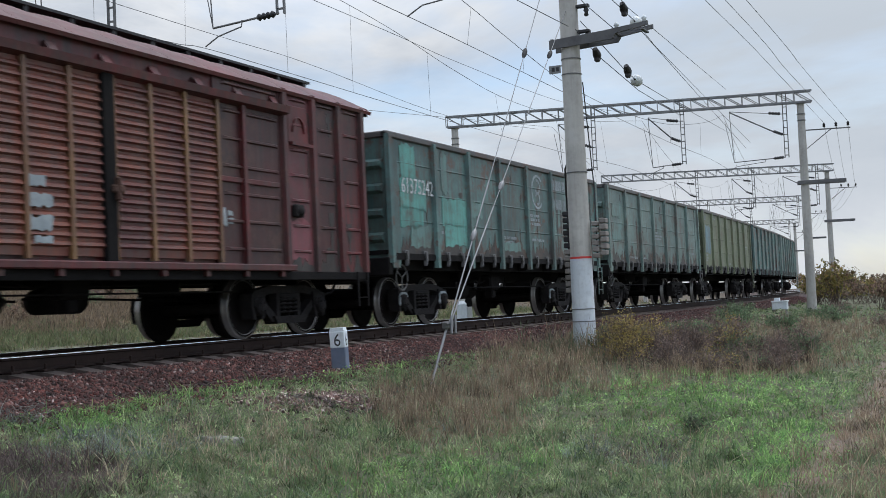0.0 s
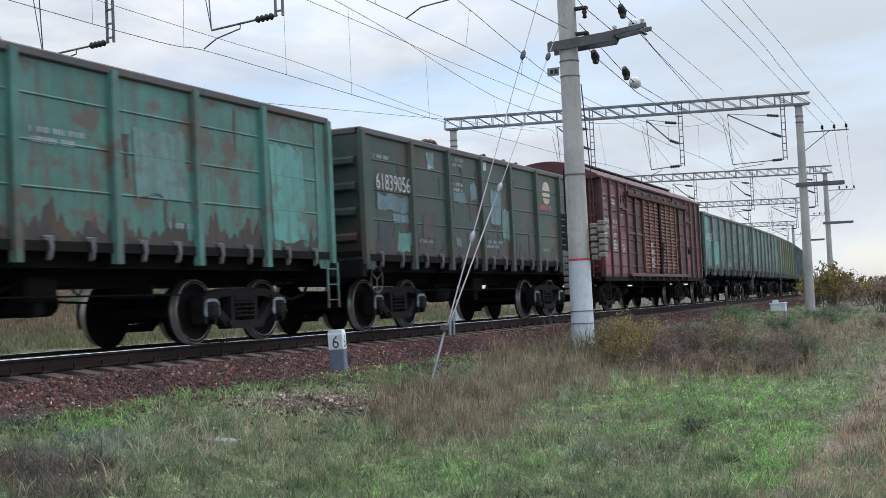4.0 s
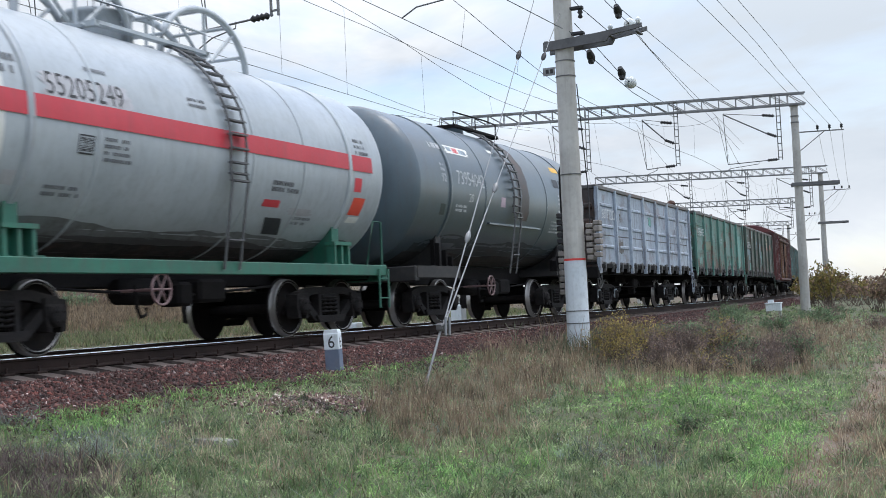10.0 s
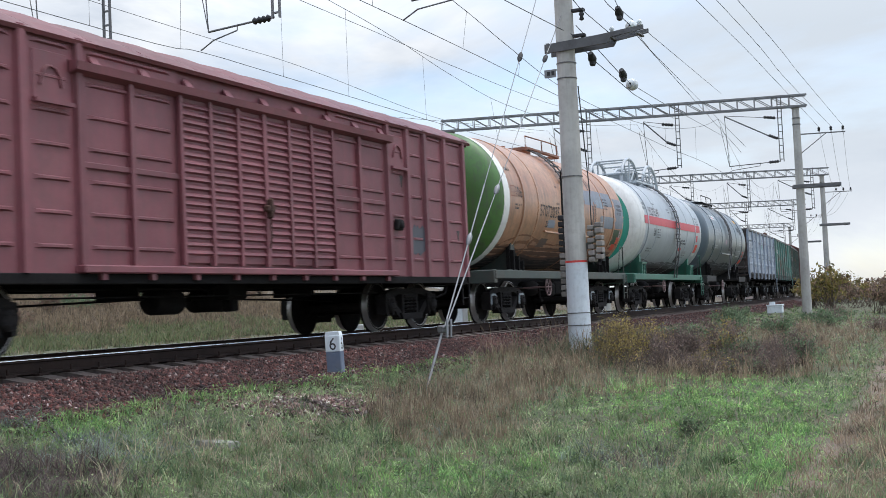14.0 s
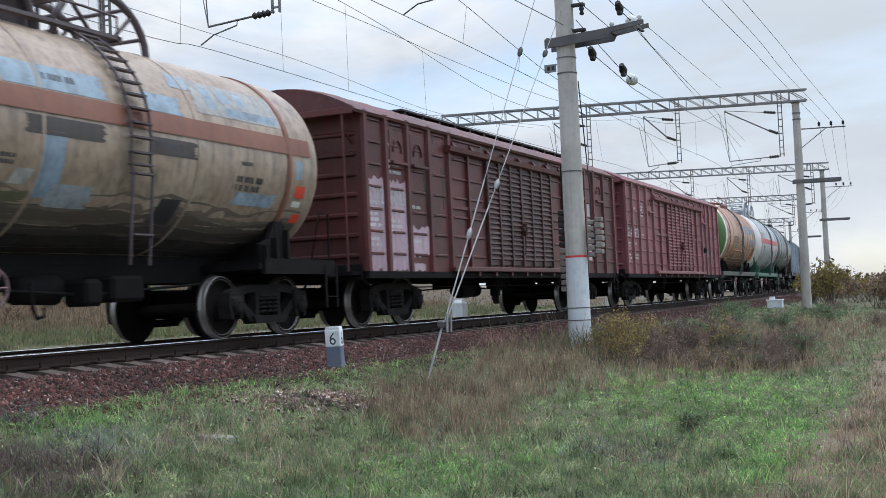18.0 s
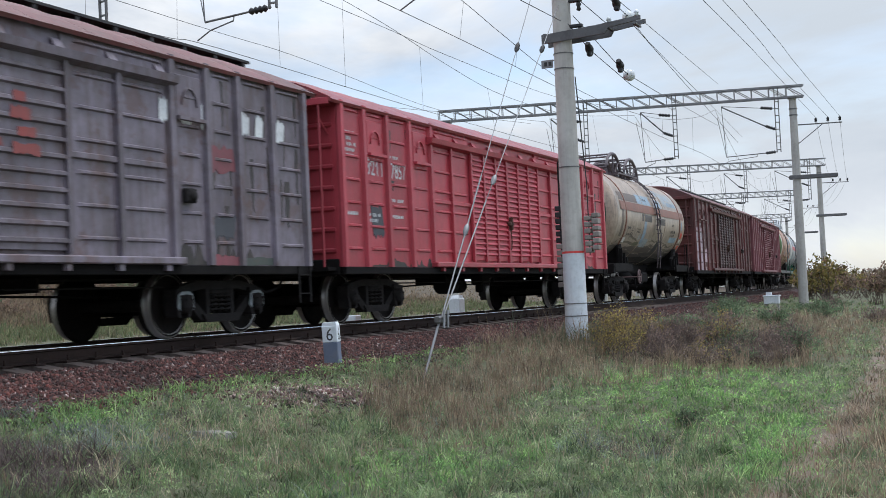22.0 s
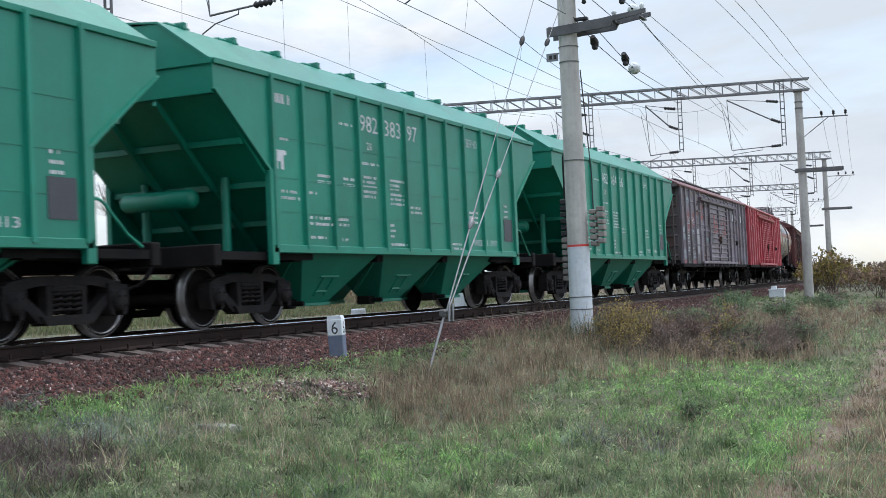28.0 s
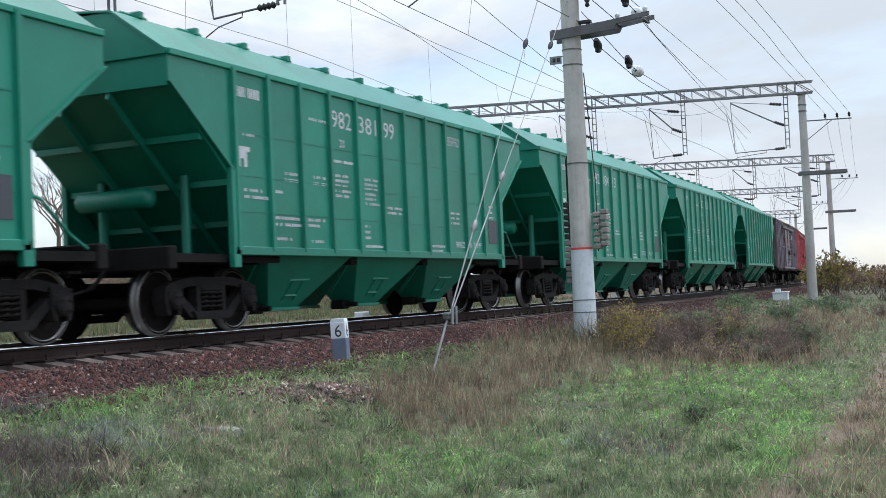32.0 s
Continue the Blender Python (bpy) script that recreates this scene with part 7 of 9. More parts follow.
    for cx in (-2.9, 0.0, 2.9):
        a0, a1 = 1.4, 0.44
        for k in (-1, 1):
            fu = Shape()
            yo, yi = k * (hw - 0.04), k * 0.12
            v = [(cx - a0, yo, bot), (cx + a0, yo, bot), (cx + a0, yi, bot), (cx - a0, yi, bot), (cx - a1, k * 0.82, 0.3), (cx + a1, k * 0.82, 0.3), (cx + a1, k * 0.44, 0.3), (cx - a1, k * 0.44, 0.3)]
            fu.add(v, [(0, 1, 5, 4), (1, 2, 6, 5), (2, 3, 7, 6), (3, 0, 4, 7), (4, 5, 6, 7)])
            fu.box(cx - a1 - 0.05, cx + a1 + 0.05, min(k * 0.4, k * 0.87), max(k * 0.4, k * 0.87), 0.25, 0.31, 0.01)
            funnel = part("funnel", fu, GREEN, w, "tapered discharge funnel")
            if k > 0:
                continue
            # rib and pocket on the sloping face
            face = lambda zz: -hw + 0.04 + (bot - zz) / (bot - 0.3) * (hw - 0.04 - 0.82)
            part("rib", Shape().box(cx - 0.32, cx + 0.32, face(0.74) - 0.03, face(0.74) + 0.03, 0.72, 0.76, 0.01), GREEN, funnel)
            for dx in (-0.17, 0.17):
                pk = Shape()
                pk.prism([(face(0.72) - 0.02, 0.72), (face(0.72) + 0.03, 0.72), (face(0.42) + 0.03, 0.42), (face(0.42) - 0.02, 0.42)], 0, cx + dx - 0.02, cx + dx + 0.02)
                part("rib", pk, GREEN, funnel)
            part("rib", Shape().box(cx - 0.2, cx + 0.2, face(0.5) - 0.02, face(0.5) + 0.03, 0.485, 0.515), GREEN, funnel)
            gate = Shape()
            gate.box(cx - a1 - 0.3, cx - a1 - 0.06, -0.78, -0.5, 0.22, 0.38, 0.02)
            gate.tube([(cx - a1 - 0.2, -1.0, 0.3), (cx - a1 - 0.2, -0.5, 0.3)], 0.04, 8)
            part("gate_drive", gate, MAT["under"], w, "dark gear box of the discharge gate")
    for x in (-4.35, -1.45, 1.45, 4.35):
        part("cross_beam", Shape().box(x - 0.12, x + 0.12, -hw + 0.1, hw - 0.1, 0.98, 1.14), MAT["under"], w, "dark cross beam between the funnels")
        part("strut", Shape().tube([(x, -1.3, 1.05), (x + (0.5 if x < 4 else -0.5), -0.6, 0.5)], 0.035, 6), GREEN, w)
    part("air_pipe", Shape().tube([(-5.2, -0.3, 0.78), (0, -0.3, 0.72), (5.2, -0.3, 0.78)], 0.03, 6), MAT["under"], w)
    # painted writing
    a, b, c = number
    for txt, x, wd in ((a, -2.26, 0.7), (b, -1.32, 0.7), (c, -0.34, 0.44)):
        write(w, txt, 0.3, x, 3.27, -1.518, MAT["letter"], wd)
    v, f = bars(rng, 0.84, 1, 0.2, 0.15)
    ink(w, v, f, -5.15, 3.43, -1.5185, MAT["letter"])
    for x, z, wd, rows, pit in ((-4.95, 2.86, 0.3, 1, 0.11), (-4.97, 2.04, 0.66, 2, 0.1), (-4.12, 1.66, 0.8, 2, 0.1), (-4.1, 1.34, 0.62, 1, 0.1), (-4.1, 2.06, 0.3, 1, 0.1), (-3.81, 2.36, 0.5, 2, 0.1), (-2.92, 2.36, 0.45, 2, 0.1), (-3.15, 1.66, 0.5, 2, 0.09), (-3.05, 1.32, 0.35, 1, 0.1), (-2.22, 2.68, 0.66, 1, 0.1), (-2.2, 2.44, 0.58, 5, 0.085), (-1.14, 2.44, 0.58, 6, 0.085), (-0.3, 1.98, 0.62, 2, 0.09), (-1.2, 1.62, 0.2, 3, 0.1), (-1.2, 1.27, 0.9, 1, 0.1), (2.55, 2.0, 0.5, 3, 0.1), (1.55, 1.32, 0.7, 2, 0.09), (-3.0, 3.3, 0.55, 1, 0.1), (4.6, 2.22, 0.26, 3, 0.12)):
        vv, ff = bars(rng, wd, rows, pit, 0.046)
        ink(w, vv, ff, x, z, -1.5185, MAT["letter"])
    write(w, "20", 0.14, -2.02, 2.95, -1.5185, MAT["letter"], 0.2)
    for txt, x, wd in ((a + b[:2], 2.74, 0.8), (b[2:] + c, 3.66, 0.42)):
        write(w, txt, 0.13, x, 1.33, -1.518, MAT["letter"], wd)
    write(w, "ЗЕРНО", 0.17, 2.5, 3.4, -1.518, MAT["letter"], 0.62)
    ee = Shape()
    ee.prism([(-5.12, 2.4), (-5.12, 2.7), (-4.78, 2.7), (-4.78, 2.63), (-4.86, 2.63), (-4.86, 2.4), (-4.94, 2.4), (-4.94, 2.52), (-5.03, 2.52), (-5.03, 2.4)], 1, -1.519, -1.516)
    part("emblem", ee, MAT["letter"], w)
    pl = Shape()
    pl.box(4.55, 5.05, -1.522, -1.512, 1.45, 1.95)
    part("notice_panel", pl, DARKPANEL, w, "dark notice panel")
    return w


hopper(-161.65, ("982", "364", "66"), 31)
hopper(-176.38, ("982", "383", "97"), 32)
hopper(-191.1, ("982", "384", "13"), 33)
hopper(-205.78, ("982", "381", "99"), 34)
hopper(-220.5, ("982", "383", "65"), 35)

# ---- overhead line: masts, portals, wires ----


def concrete_mast(name, label, x, y, z0, z1, r0, r1):
    m = thing(name, label, "pole", (x, y, 0))
    sh = Shape()
    n = 12
    sh.tube([(0, 0, z0 + (z1 - z0) * i / n) for i in range(n + 1)], [r0 + (r1 - r0) * i / n for i in range(n + 1)], 24)
    part("shaft", sh, MAT["concrete"], m, "tapered grey concrete shaft")
    return m


MX, MY = 23.2, 7.365
main_mast = concrete_mast("catenary_mast", "tall grey concrete catenary mast with white-painted base", MX, MY, -1.2, 9.2, 0.222, 0.16)


MAT["brick_weight"] = surf("weathered_weight", srgb(112, 108, 104), srgb(140, 134, 128), (0.06, 0.05, 0.045, 1), 0.5, 0.9)


def mast_fittings(m):
    sh = Shape()
    sh.tube([(0, 0, -0.9), (0, 0, 1.15)], [0.226, 0.213], 24)
    part("painted_base", sh, MAT["white_wash"], m, "pale bluish whitewash round the foot")
    sh = Shape()
    sh.tube([(0, 0, 1.145), (0, 0, 1.185)], [0.2155, 0.2155], 24)
    part("red_ring", sh, MAT["redpaint"], m, "thin red painted ring")
    for z in (-0.08, 0.16, 2.82, 4.75, 5.05):
        sh = Shape()
        sh.tube([(0, 0, z), (0, 0, z + 0.018)], [0.229 - z * 0.0062] * 2, 20)
        part("hoop", sh, MAT["greysteel"], m)
    # heavy cross-arm of two channels, reaching towards the camera's side
    for dx in (-0.2, 0.2):
        sh = Shape()
        sh.prism([(0.36, 5.26), (0.36, 5.44), (-0.75, 5.50), (-1.62, 5.58), (-1.62, 5.5), (-0.98, 5.42), (-0.92, 5.32)], 0, dx - 0.025, dx + 0.025)
        part("cross_arm", sh, MAT["greysteel"], m, "steel channel cross-arm")
    sh = Shape()
    for y in (-1.5, -0.95, -0.28, 0.3):
        sh.box(-0.22, 0.22, y - 0.03, y + 0.03, 5.43, 5.46)
    part("arm_plate", sh, MAT["greysteel"], m)
    for y, z in ((-1.5, 5.56), (-0.95, 5.49)):
        sh = Shape()
        sh.lathe([(z, 0.012), (z + 0.06, 0.012), (z + 0.06, 0.05), (z + 0.1, 0.035), (z + 0.12, 0.055), (z + 0.17, 0.03), (z + 0.19, 0.0)], 2, (0, y, 0), 12)
        part("pin_insulator", sh, MAT["porcelain"], m, "white pin insulator")
    # small bracket with dark insulators on the rail side
    for z in (6.05, 5.55):
        sh = Shape()
        sh.box(-0.06, 0.06, -0.42, -0.14, z, z + 0.06, 0.01)
        sh.lathe([(z - 0.18, 0.02), (z - 0.16, 0.05), (z - 0.1, 0.03), (z - 0.06, 0.055), (z, 0.03)], 2, (0, -0.36, 0), 10)
        part("bracket", sh, MAT["dark"], m, "dark bracket with insulator")
    # number plate-sized blank sign
    sh = Shape()
    sh.box(-0.012, 0.012, 0.22, 0.46, 4.82, 4.98, 0.005)
    pl = part("sign_plate", sh, MAT["galv"], m, "small grey sign plate")
    sh = Shape()
    for y in (0.28, 0.37):
        sh.box(-0.016, -0.0125, y - 0.03, y + 0.03, 4.86, 4.94)
    part("sign_mark", sh, MAT["dark"], pl)
    sh = Shape()
    sh.box(-0.01, 0.01, 0.1, 0.24, 4.95, 4.97)
    part("sign_bracket", sh, MAT["greysteel"], pl)
    # two columns of rough tension weights on the camera's side, and a stepped stack behind
    rw = random.Random(12)
    for i in range(6):
        for col in (0, 1):
            y0 = -0.27 - 0.15 * col - rw.uniform(0, 0.02)
            sh = Shape()
            z = 1.14 + 0.125 * i + 0.05 * col
            sh.box(-0.1, 0.1 + rw.uniform(-0.02, 0.02), y0 - 0.13, y0, z, z + rw.uniform(0.085, 0.108), 0.014)
            part("tension_weight", sh, MAT["brick_weight"], m, "square rough concrete tension weight")
    sh = Shape()
    sh.tube([(0.02, -0.335, 1.1), (0.02, -0.335, 2.5), (0.05, -0.2, 4.6)], 0.012, 6)
    part("weight_rod", sh, MAT["dark"], m)
    for i in range(13):
        sh = Shape()
        sh.box(0.6, 0.8, 0.40, 0.54, 0.5 + 0.128 * i, 0.60 + 0.128 * i, 0.012)
        part("far_weight", sh, MAT["brick_weight"] if i < 7 else MAT["dark"], m, "tension weight behind the mast")
    sh = Shape()
    sh.tube([(0.7, 0.46, 0.45), (0.7, 0.46, 3.0), (0.2, 0.2, 3.15)], 0.02, 6)
    part("weight_guide", sh, MAT["dark"], m)


mast_fittings(main_mast)

# guy wires down to an anchor beside the line
guy = thing("guy_anchor", "pair of steel guy wires tied to a ground anchor", "guy wire", (16.0, 7.36, -0.62))


def guys(g):
    ox, oy, oz = 16.0, 7.36, -0.62
    tie = (16.62 - ox, 0, 0.08 - oz)
    for d, (tx, tz), col in ((0.0, (22.9, 7.6), "a"), (0.09, (23.2, 6.15), "b")):
        sh = Shape()
        a = Vector((tie[0] + d, -0.02, tie[2] + d * 0.5))
        b = Vector((tx - ox, MY - oy, tz - oz))
        sh.tube([a, a.lerp(b, 0.3)], 0.014, 6)
        sh.tube([a.lerp(b, 0.3), b], 0.008, 6)
        part("guy_wire", sh, MAT["galv"], g, "twisted steel guy wire")
        for t in (0.18, 0.62):
            p = a.lerp(b, t + 2 * d)
            s2 = Shape()
            dirn = (b - a).normalized()
            s2.tube([p - dirn * 0.12, p - dirn * 0.05, p + dirn * 0.05, p + dirn * 0.12], [0.018, 0.045, 0.045, 0.018], 8)
            part("turnbuckle" if t < 0.5 else "strain_insulator", s2, MAT["galv"] if t < 0.5 else MAT["dark"], g)
    sh = Shape()
    sh.tube([(-0.1, 0, -0.2), tie], 0.02, 8)
    sh.tube([(0.02, 0.05, -0.2), (tie[0] + 0.05, 0.03, tie[2] - 0.02)], 0.014, 8)
    part("anchor_rod", sh, MAT["galv"], g, "bare steel anchor rod")
    sh = Shape()
    sh.box(tie[0] - 0.1, tie[0] + 0.14, -0.05, 0.05, tie[2] - 0.05, tie[2] + 0.06, 0.02)
    sh.tube([(tie[0] - 0.12, -0.04, tie[2] + 0.02), (tie[0] + 0.18, -0.06, tie[2] + 0.05)], 0.018, 6)
    part("clamp", sh, MAT["greysteel"], g)
    for dx in (-0.06, 0.08):
        part("clamp_bolt", Shape().tube([(tie[0] + dx, -0.09, tie[2] - 0.12), (tie[0] + dx + 0.05, -0.08, tie[2] + 0.14)], 0.022, 6), MAT["galv"], g)


guys(guy)


def portal(x, y, turn, hang_off, near_post=True, far_post=True, z0=9.2, z1=9.72, offs=(4.8, -12.9), arms=True, lift=0.1):
    """A lattice beam across the tracks with hanging brackets; x, y: the place 4.8 m in from the beam's near end."""
    g = thing("overhead_portal", "grey steel lattice portal carrying the overhead line", "overhead portal", (x, y, 0), group="overhead portals")
    g.rotation_euler = (0, 0, radians(turn))
    n0, n1 = -offs[0], -offs[1]
    for dx in (-0.22, 0.22):
        for z in (z0, z1):
            sh = Shape()
            sh.box(dx - 0.035, dx + 0.035, n0, n1, z - 0.035, z + 0.035)
            part("beam_chord", sh, MAT["galv"], g)
    n = 22
    for i in range(n):
        ya, yb = n0 + (n1 - n0) * i / n, n0 + (n1 - n0) * (i + 1) / n
        for dx in (-0.22, 0.22):
            sh = Shape()
            sh.tube([(dx, ya, z0 if i % 1 == 0 else z1), (dx, yb, z1)], 0.022, 5)
            sh.box(dx - 0.018, dx + 0.018, yb - 0.018, yb + 0.018, z0, z1)
            part("lattice_bar", sh, MAT["galv"], g)
        sh = Shape()
        sh.tube([(-0.22, ya, z1), (0.22, yb, z1)], 0.016, 4)
        part("top_brace", sh, MAT["galv"], g)
    posts = ([-4.28] if near_post else []) + ([12.5] if far_post else [])
    for yy in posts:
        sh = Shape()
        sh.tube([(0, yy, -1.6), (0, yy, 9.15)], [0.235, 0.17], 18)
        part("portal_post", sh, MAT["concrete"], g, "concrete portal post")
        sh = Shape()
        sh.box(-0.26, 0.26, yy - 0.2, yy + 0.2, 9.12, 9.2)
        for z in (8.3, 8.6):
            sh.tube([(0, yy, z), (0, yy, z + 0.05)], 0.2, 14)
        part("post_cap", sh, MAT["greysteel"], g)
    if near_post and arms:
        ar = Shape()
        ar.box(-0.04, 0.04, -6.5, -4.2, 7.82, 7.87)
        ar.tube([(0, -4.45, 6.95), (0, -5.6, 7.82)], 0.022, 6)
        part("bracket_arm", ar, MAT["greysteel"], g, "light steel bracket arm")
        for yy in (-5.3, -5.85, -6.4):
            sh = Shape()
            sh.lathe([(7.87, 0.015), (7.95, 0.015), (7.95, 0.07), (8.04, 0.05), (8.06, 0.075), (8.13, 0.04), (8.15, 0)], 2, (0, yy, 0), 10)
            part("pin_insulator", sh, MAT["dark"], g)
        sh = Shape()
        sh.box(-0.25, -0.19, -6.15, -3.95, 5.26, 5.44, 0.01)
        sh.box(0.19, 0.25, -6.15, -3.95, 5.26, 5.44, 0.01)
        part("cross_arm", sh, MAT["greysteel"], g, "heavy steel cross-arm")
    for hy, tip in hang_off:
        hanger(g, hy, tip, z0, lift)
    return g


def hanger(g, hy, tip, z0, lift=0.0):
    """A hanging lattice bracket with hinged cantilever, registration arm and insulators; tip: the wire's offset."""
    sh = Shape()
    for dy in (-0.09, 0.09):
        sh.box(-0.03, 0.03, hy + dy - 0.02, hy + dy + 0.02, 6.5 + lift, z0 + 0.6)
    part("hanger", sh, MAT["greysteel"], g, "hanging steel bracket")
    for i in range(9):
        sh = Shape()
        sh.box(-0.02, 0.02, hy - 0.09, hy + 0.09, 6.6 + lift + i * 0.33, 6.64 + lift + i * 0.33)
        part("hanger_rung", sh, MAT["greysteel"], g)
    d = 1 if tip > hy else -1
    arm = Shape()
    arm.tube([(0, hy + d * 0.1, 7.6 + lift), (0, hy + d * 0.5, 7.75 + lift), (0, tip - d * 0.1, 8.85 + lift)], 0.032, 8)
    arm.tube([(0, hy + d * 0.1, 8.6 + lift), (0, tip - d * 0.1, 8.88 + lift)], 0.016, 6)
    part("cantilever", arm, MAT["greysteel"], g, "sloping cantilever tube")
    reg = Shape()
    end = tip - d * 0.22
    reg.tube([(0, hy + d * 0.05, 6.53 + lift), (0, hy + d * 0.6, 6.5 + lift), (0, end, 6.42 + lift)], 0.024, 6)
    reg.tube([(0, hy + d * 1.0, 6.5 + lift), (0, hy + d * 1.02, 6.36 + lift), (0, tip - d * 0.35, 6.22 + lift), (0, tip, 6.03 + lift)], 0.016, 6)
    reg.tube([(0, tip - d * 0.1, 8.85 + lift), (0, end, 6.42 + lift)], 0.016, 5)
    reg.tube([(0, end + d * 0.35, 8.4 + lift), (0, end, 6.42 + lift)], 0.012, 5)
    part("registration_arm", reg, MAT["greysteel"], g, "thin registration arm to the contact wire")
    for (ya, za), (yb, zb) in (((hy + d * 0.14, 7.62 + lift), (hy + d * 0.56, 7.8 + lift)), ((hy + d * 0.2, 8.615 + lift), (hy + d * 0.75, 8.69 + lift)), ((hy + d * 0.15, 6.525 + lift), (hy + d * 0.6, 6.5 + lift))):
        ins = Shape()
        p, q = Vector((0, ya, za)), Vector((0, yb, zb))
        pts, rr = [], []
        for i in range(9):
            pts.append(p.lerp(q, i / 8))
            rr.append(0.085 if i % 2 else 0.045)
        ins.tube(pts, rr, 10)
        part("insulator", ins, MAT["dark"], g, "dark ribbed insulator")


HANGS = ((-3.53, -0.85), (1.29, 3.02), (5.59, 7.4))
PORTALS = ((59.98, 12.22, 13.4), (97.5, 15.45, 19.4), (129.7, 21.4, 22.0), (173.7, 28.8, 24.0))
for px, py, turn in PORTALS:
    portal(px, py, turn, HANGS)
portal(23.2, AXIS_Y, 0.0, ((-3.3, -0.64), (2.4, 4.39), (6.97, 9.2)), near_post=False, offs=(4.3, -14.1), arms=False, lift=0.36)


def cable(name, label, pts, r=0.009, material=None):
    sh = Shape()
    sh.tube(pts, r, 5, cap=False)
    return single(name, sh, material or MAT["wire"], label, "cable", group="overhead wires")


def at_portal(i, off, z):
    """A place over the beam of a portal, off metres past its mark."""
    x, y, turn = PORTALS[i]
    return (x - off * math.sin(radians(turn)), y + off * math.cos(radians(turn)), z)


def smooth(pts, n=6):
    """A soft line through the points."""
    p = [Vector(q) for q in pts]
    p = [2 * p[0] - p[1]] + p + [2 * p[-1] - p[-2]]
    out = []
    for a, b, c, d in zip(p, p[1:], p[2:], p[3:]):
        for i in range(n):
            t = i / n
            out.append(0.5 * (2 * b + (c - a) * t + (2 * a - 5 * b + 4 * c - d) * t * t + (3 * b - a - 3 * c + d) * t ** 3))
    return out + [p[-2]]


def slung(a, b, sag, n=10):
    """Points of a wire that sags between two supports, without the last one."""
    a, b = Vector(a), Vector(b)
    return [a.lerp(b, i / n) - Vector((0, 0, sag * 4 * i / n * (1 - i / n))) for i in range(n)]


CARRIER = "sagging carrier cable of the overhead line"
CONTACT = "thin overhead contact wire above the track"
NEAR = (  # supports before the first far portal: track, contact wire, carrier cable
    (-0.85, [(-18, 10.7, 6.5), (2, 10.7, 6.43), (23.2, 10.86, 6.40), (33.2, 10.78, 6.16), (46, 11.0, 6.1)], [(-18, 10.8, 8.2), (5, 10.8, 7.1), (21, 10.8, 7.75), (25.8, 10.72, 7.27), (28.7, 10.72, 6.9), (32.7, 10.72, 6.45), (38, 10.8, 6.35), (46, 11.0, 6.75), (54, 11.2, 7.75)]),
    (3.02, [(-18, 15.6, 6.4), (17.1, 15.7, 6.17), (23.1, 15.85, 6.34), (25.7, 15.7, 6.28), (36.5, 15.7, 6.22), (48, 15.5, 6.2)], [(-18, 15.7, 9.0), (8, 15.7, 8.3), (23.2, 15.7, 9.0), (29.1, 15.7, 8.7), (32.9, 15.7, 8.41), (37.2, 15.8, 8.0), (42.4, 15.85, 7.69), (50, 15.7, 7.85)]),
    (7.4, [(-18, 20.5, 6.5), (23.2, 20.3, 6.45), (42, 20.1, 6.3)], [(-18, 20.3, 8.6), (12, 20.3, 6.6), (25, 20.3, 6.35), (32.1, 20.3, 6.85), (40.2, 20.3, 7.51), (48.6, 20.3, 8.2)]))
for tip, contact, carrier in NEAR:
    far = [at_portal(i, tip, 6.15) for i in range(4)]
    cable("contact_wire", CONTACT, smooth(contact + far), 0.008)
    top = [at_portal(i, tip + 0.2, 8.85) for i in range(4)]
    cable("carrier_wire", CARRIER, smooth(carrier + [top[0]]), 0.008)
    for i in range(3):
        cable("carrier_wire", CARRIER, slung(top[i], top[i + 1], 1.6, 14) + [Vector(top[i + 1])], 0.008)
        for t in (0.1, 0.25, 0.4, 0.55, 0.7, 0.85):
            a, b = Vector(top[i]).lerp(Vector(top[i + 1]), t), Vector(far[i]).lerp(Vector(far[i + 1]), t)
            cable("dropper_wire", "thin dropper between carrier cable and contact wire", [a - Vector((0, 0, 1.6 * 4 * t * (1 - t))), b], 0.004)
    if tip < 5:
        low, up = smooth(contact + far[:1], 12), smooth(carrier + top[:1], 12)
        for s in (19.6, 22, 26.5, 30, 35, 41, 47, 53):
            a, b = min(up, key=lambda p: abs(p.x - s)), min(low, key=lambda p: abs(p.x - s))
            cable("dropper_wire", "thin dropper between carrier cable and contact wire", [a, (a.x, b.y, b.z)], 0.004)
cable("feeder_wire", "level feeder wire beyond the tracks", smooth([(-18, 15.7, 8.6), (27.6, 15.7, 8.39), (37.2, 15.78, 8.31), (49.4, 16.06, 8.55), at_portal(0, 3.4, 9.2)]), 0.008)
cable("feeder_wire", "level feeder wire beyond the tracks", smooth([(-18, 20.3, 8.8), (25.7, 20.3, 8.5), (35.2, 20.3, 8.5), (47.2, 20.5, 8.2), at_portal(0, 8.3, 8.8)]), 0.008)
for off, mids in ((-5.3, ((-18, 6.5, 8.2), (32, 6.53, 8.02), (44, 6.6, 7.95))), (-5.85, ((-18, 6.1, 8.2), (33.1, 6.15, 8.12), (45, 6.3, 8.03))), (-6.4, ((-18, 5.5, 8.2), (33.5, 5.55, 7.97), (45, 5.75, 8.05)))):
    ends = [at_portal(i, off, 8.15) for i in range(4)]
    cable("feeder_wire", "thin feeder wire on the bracket arms", smooth(list(mids) + ends[:1]), 0.008)
    for a, b in zip(ends, ends[1:]):
        cable("feeder_wire", "thin feeder wire on the bracket arms", slung(a, b, 0.9) + [Vector(b)], 0.007)
cable("tie_cable", "taut cable rising to the portal beam", [(10, 3.4, 4.6), (24.14, 6.51, 6.24), (60.23, 11.4, 10.1)], 0.008)
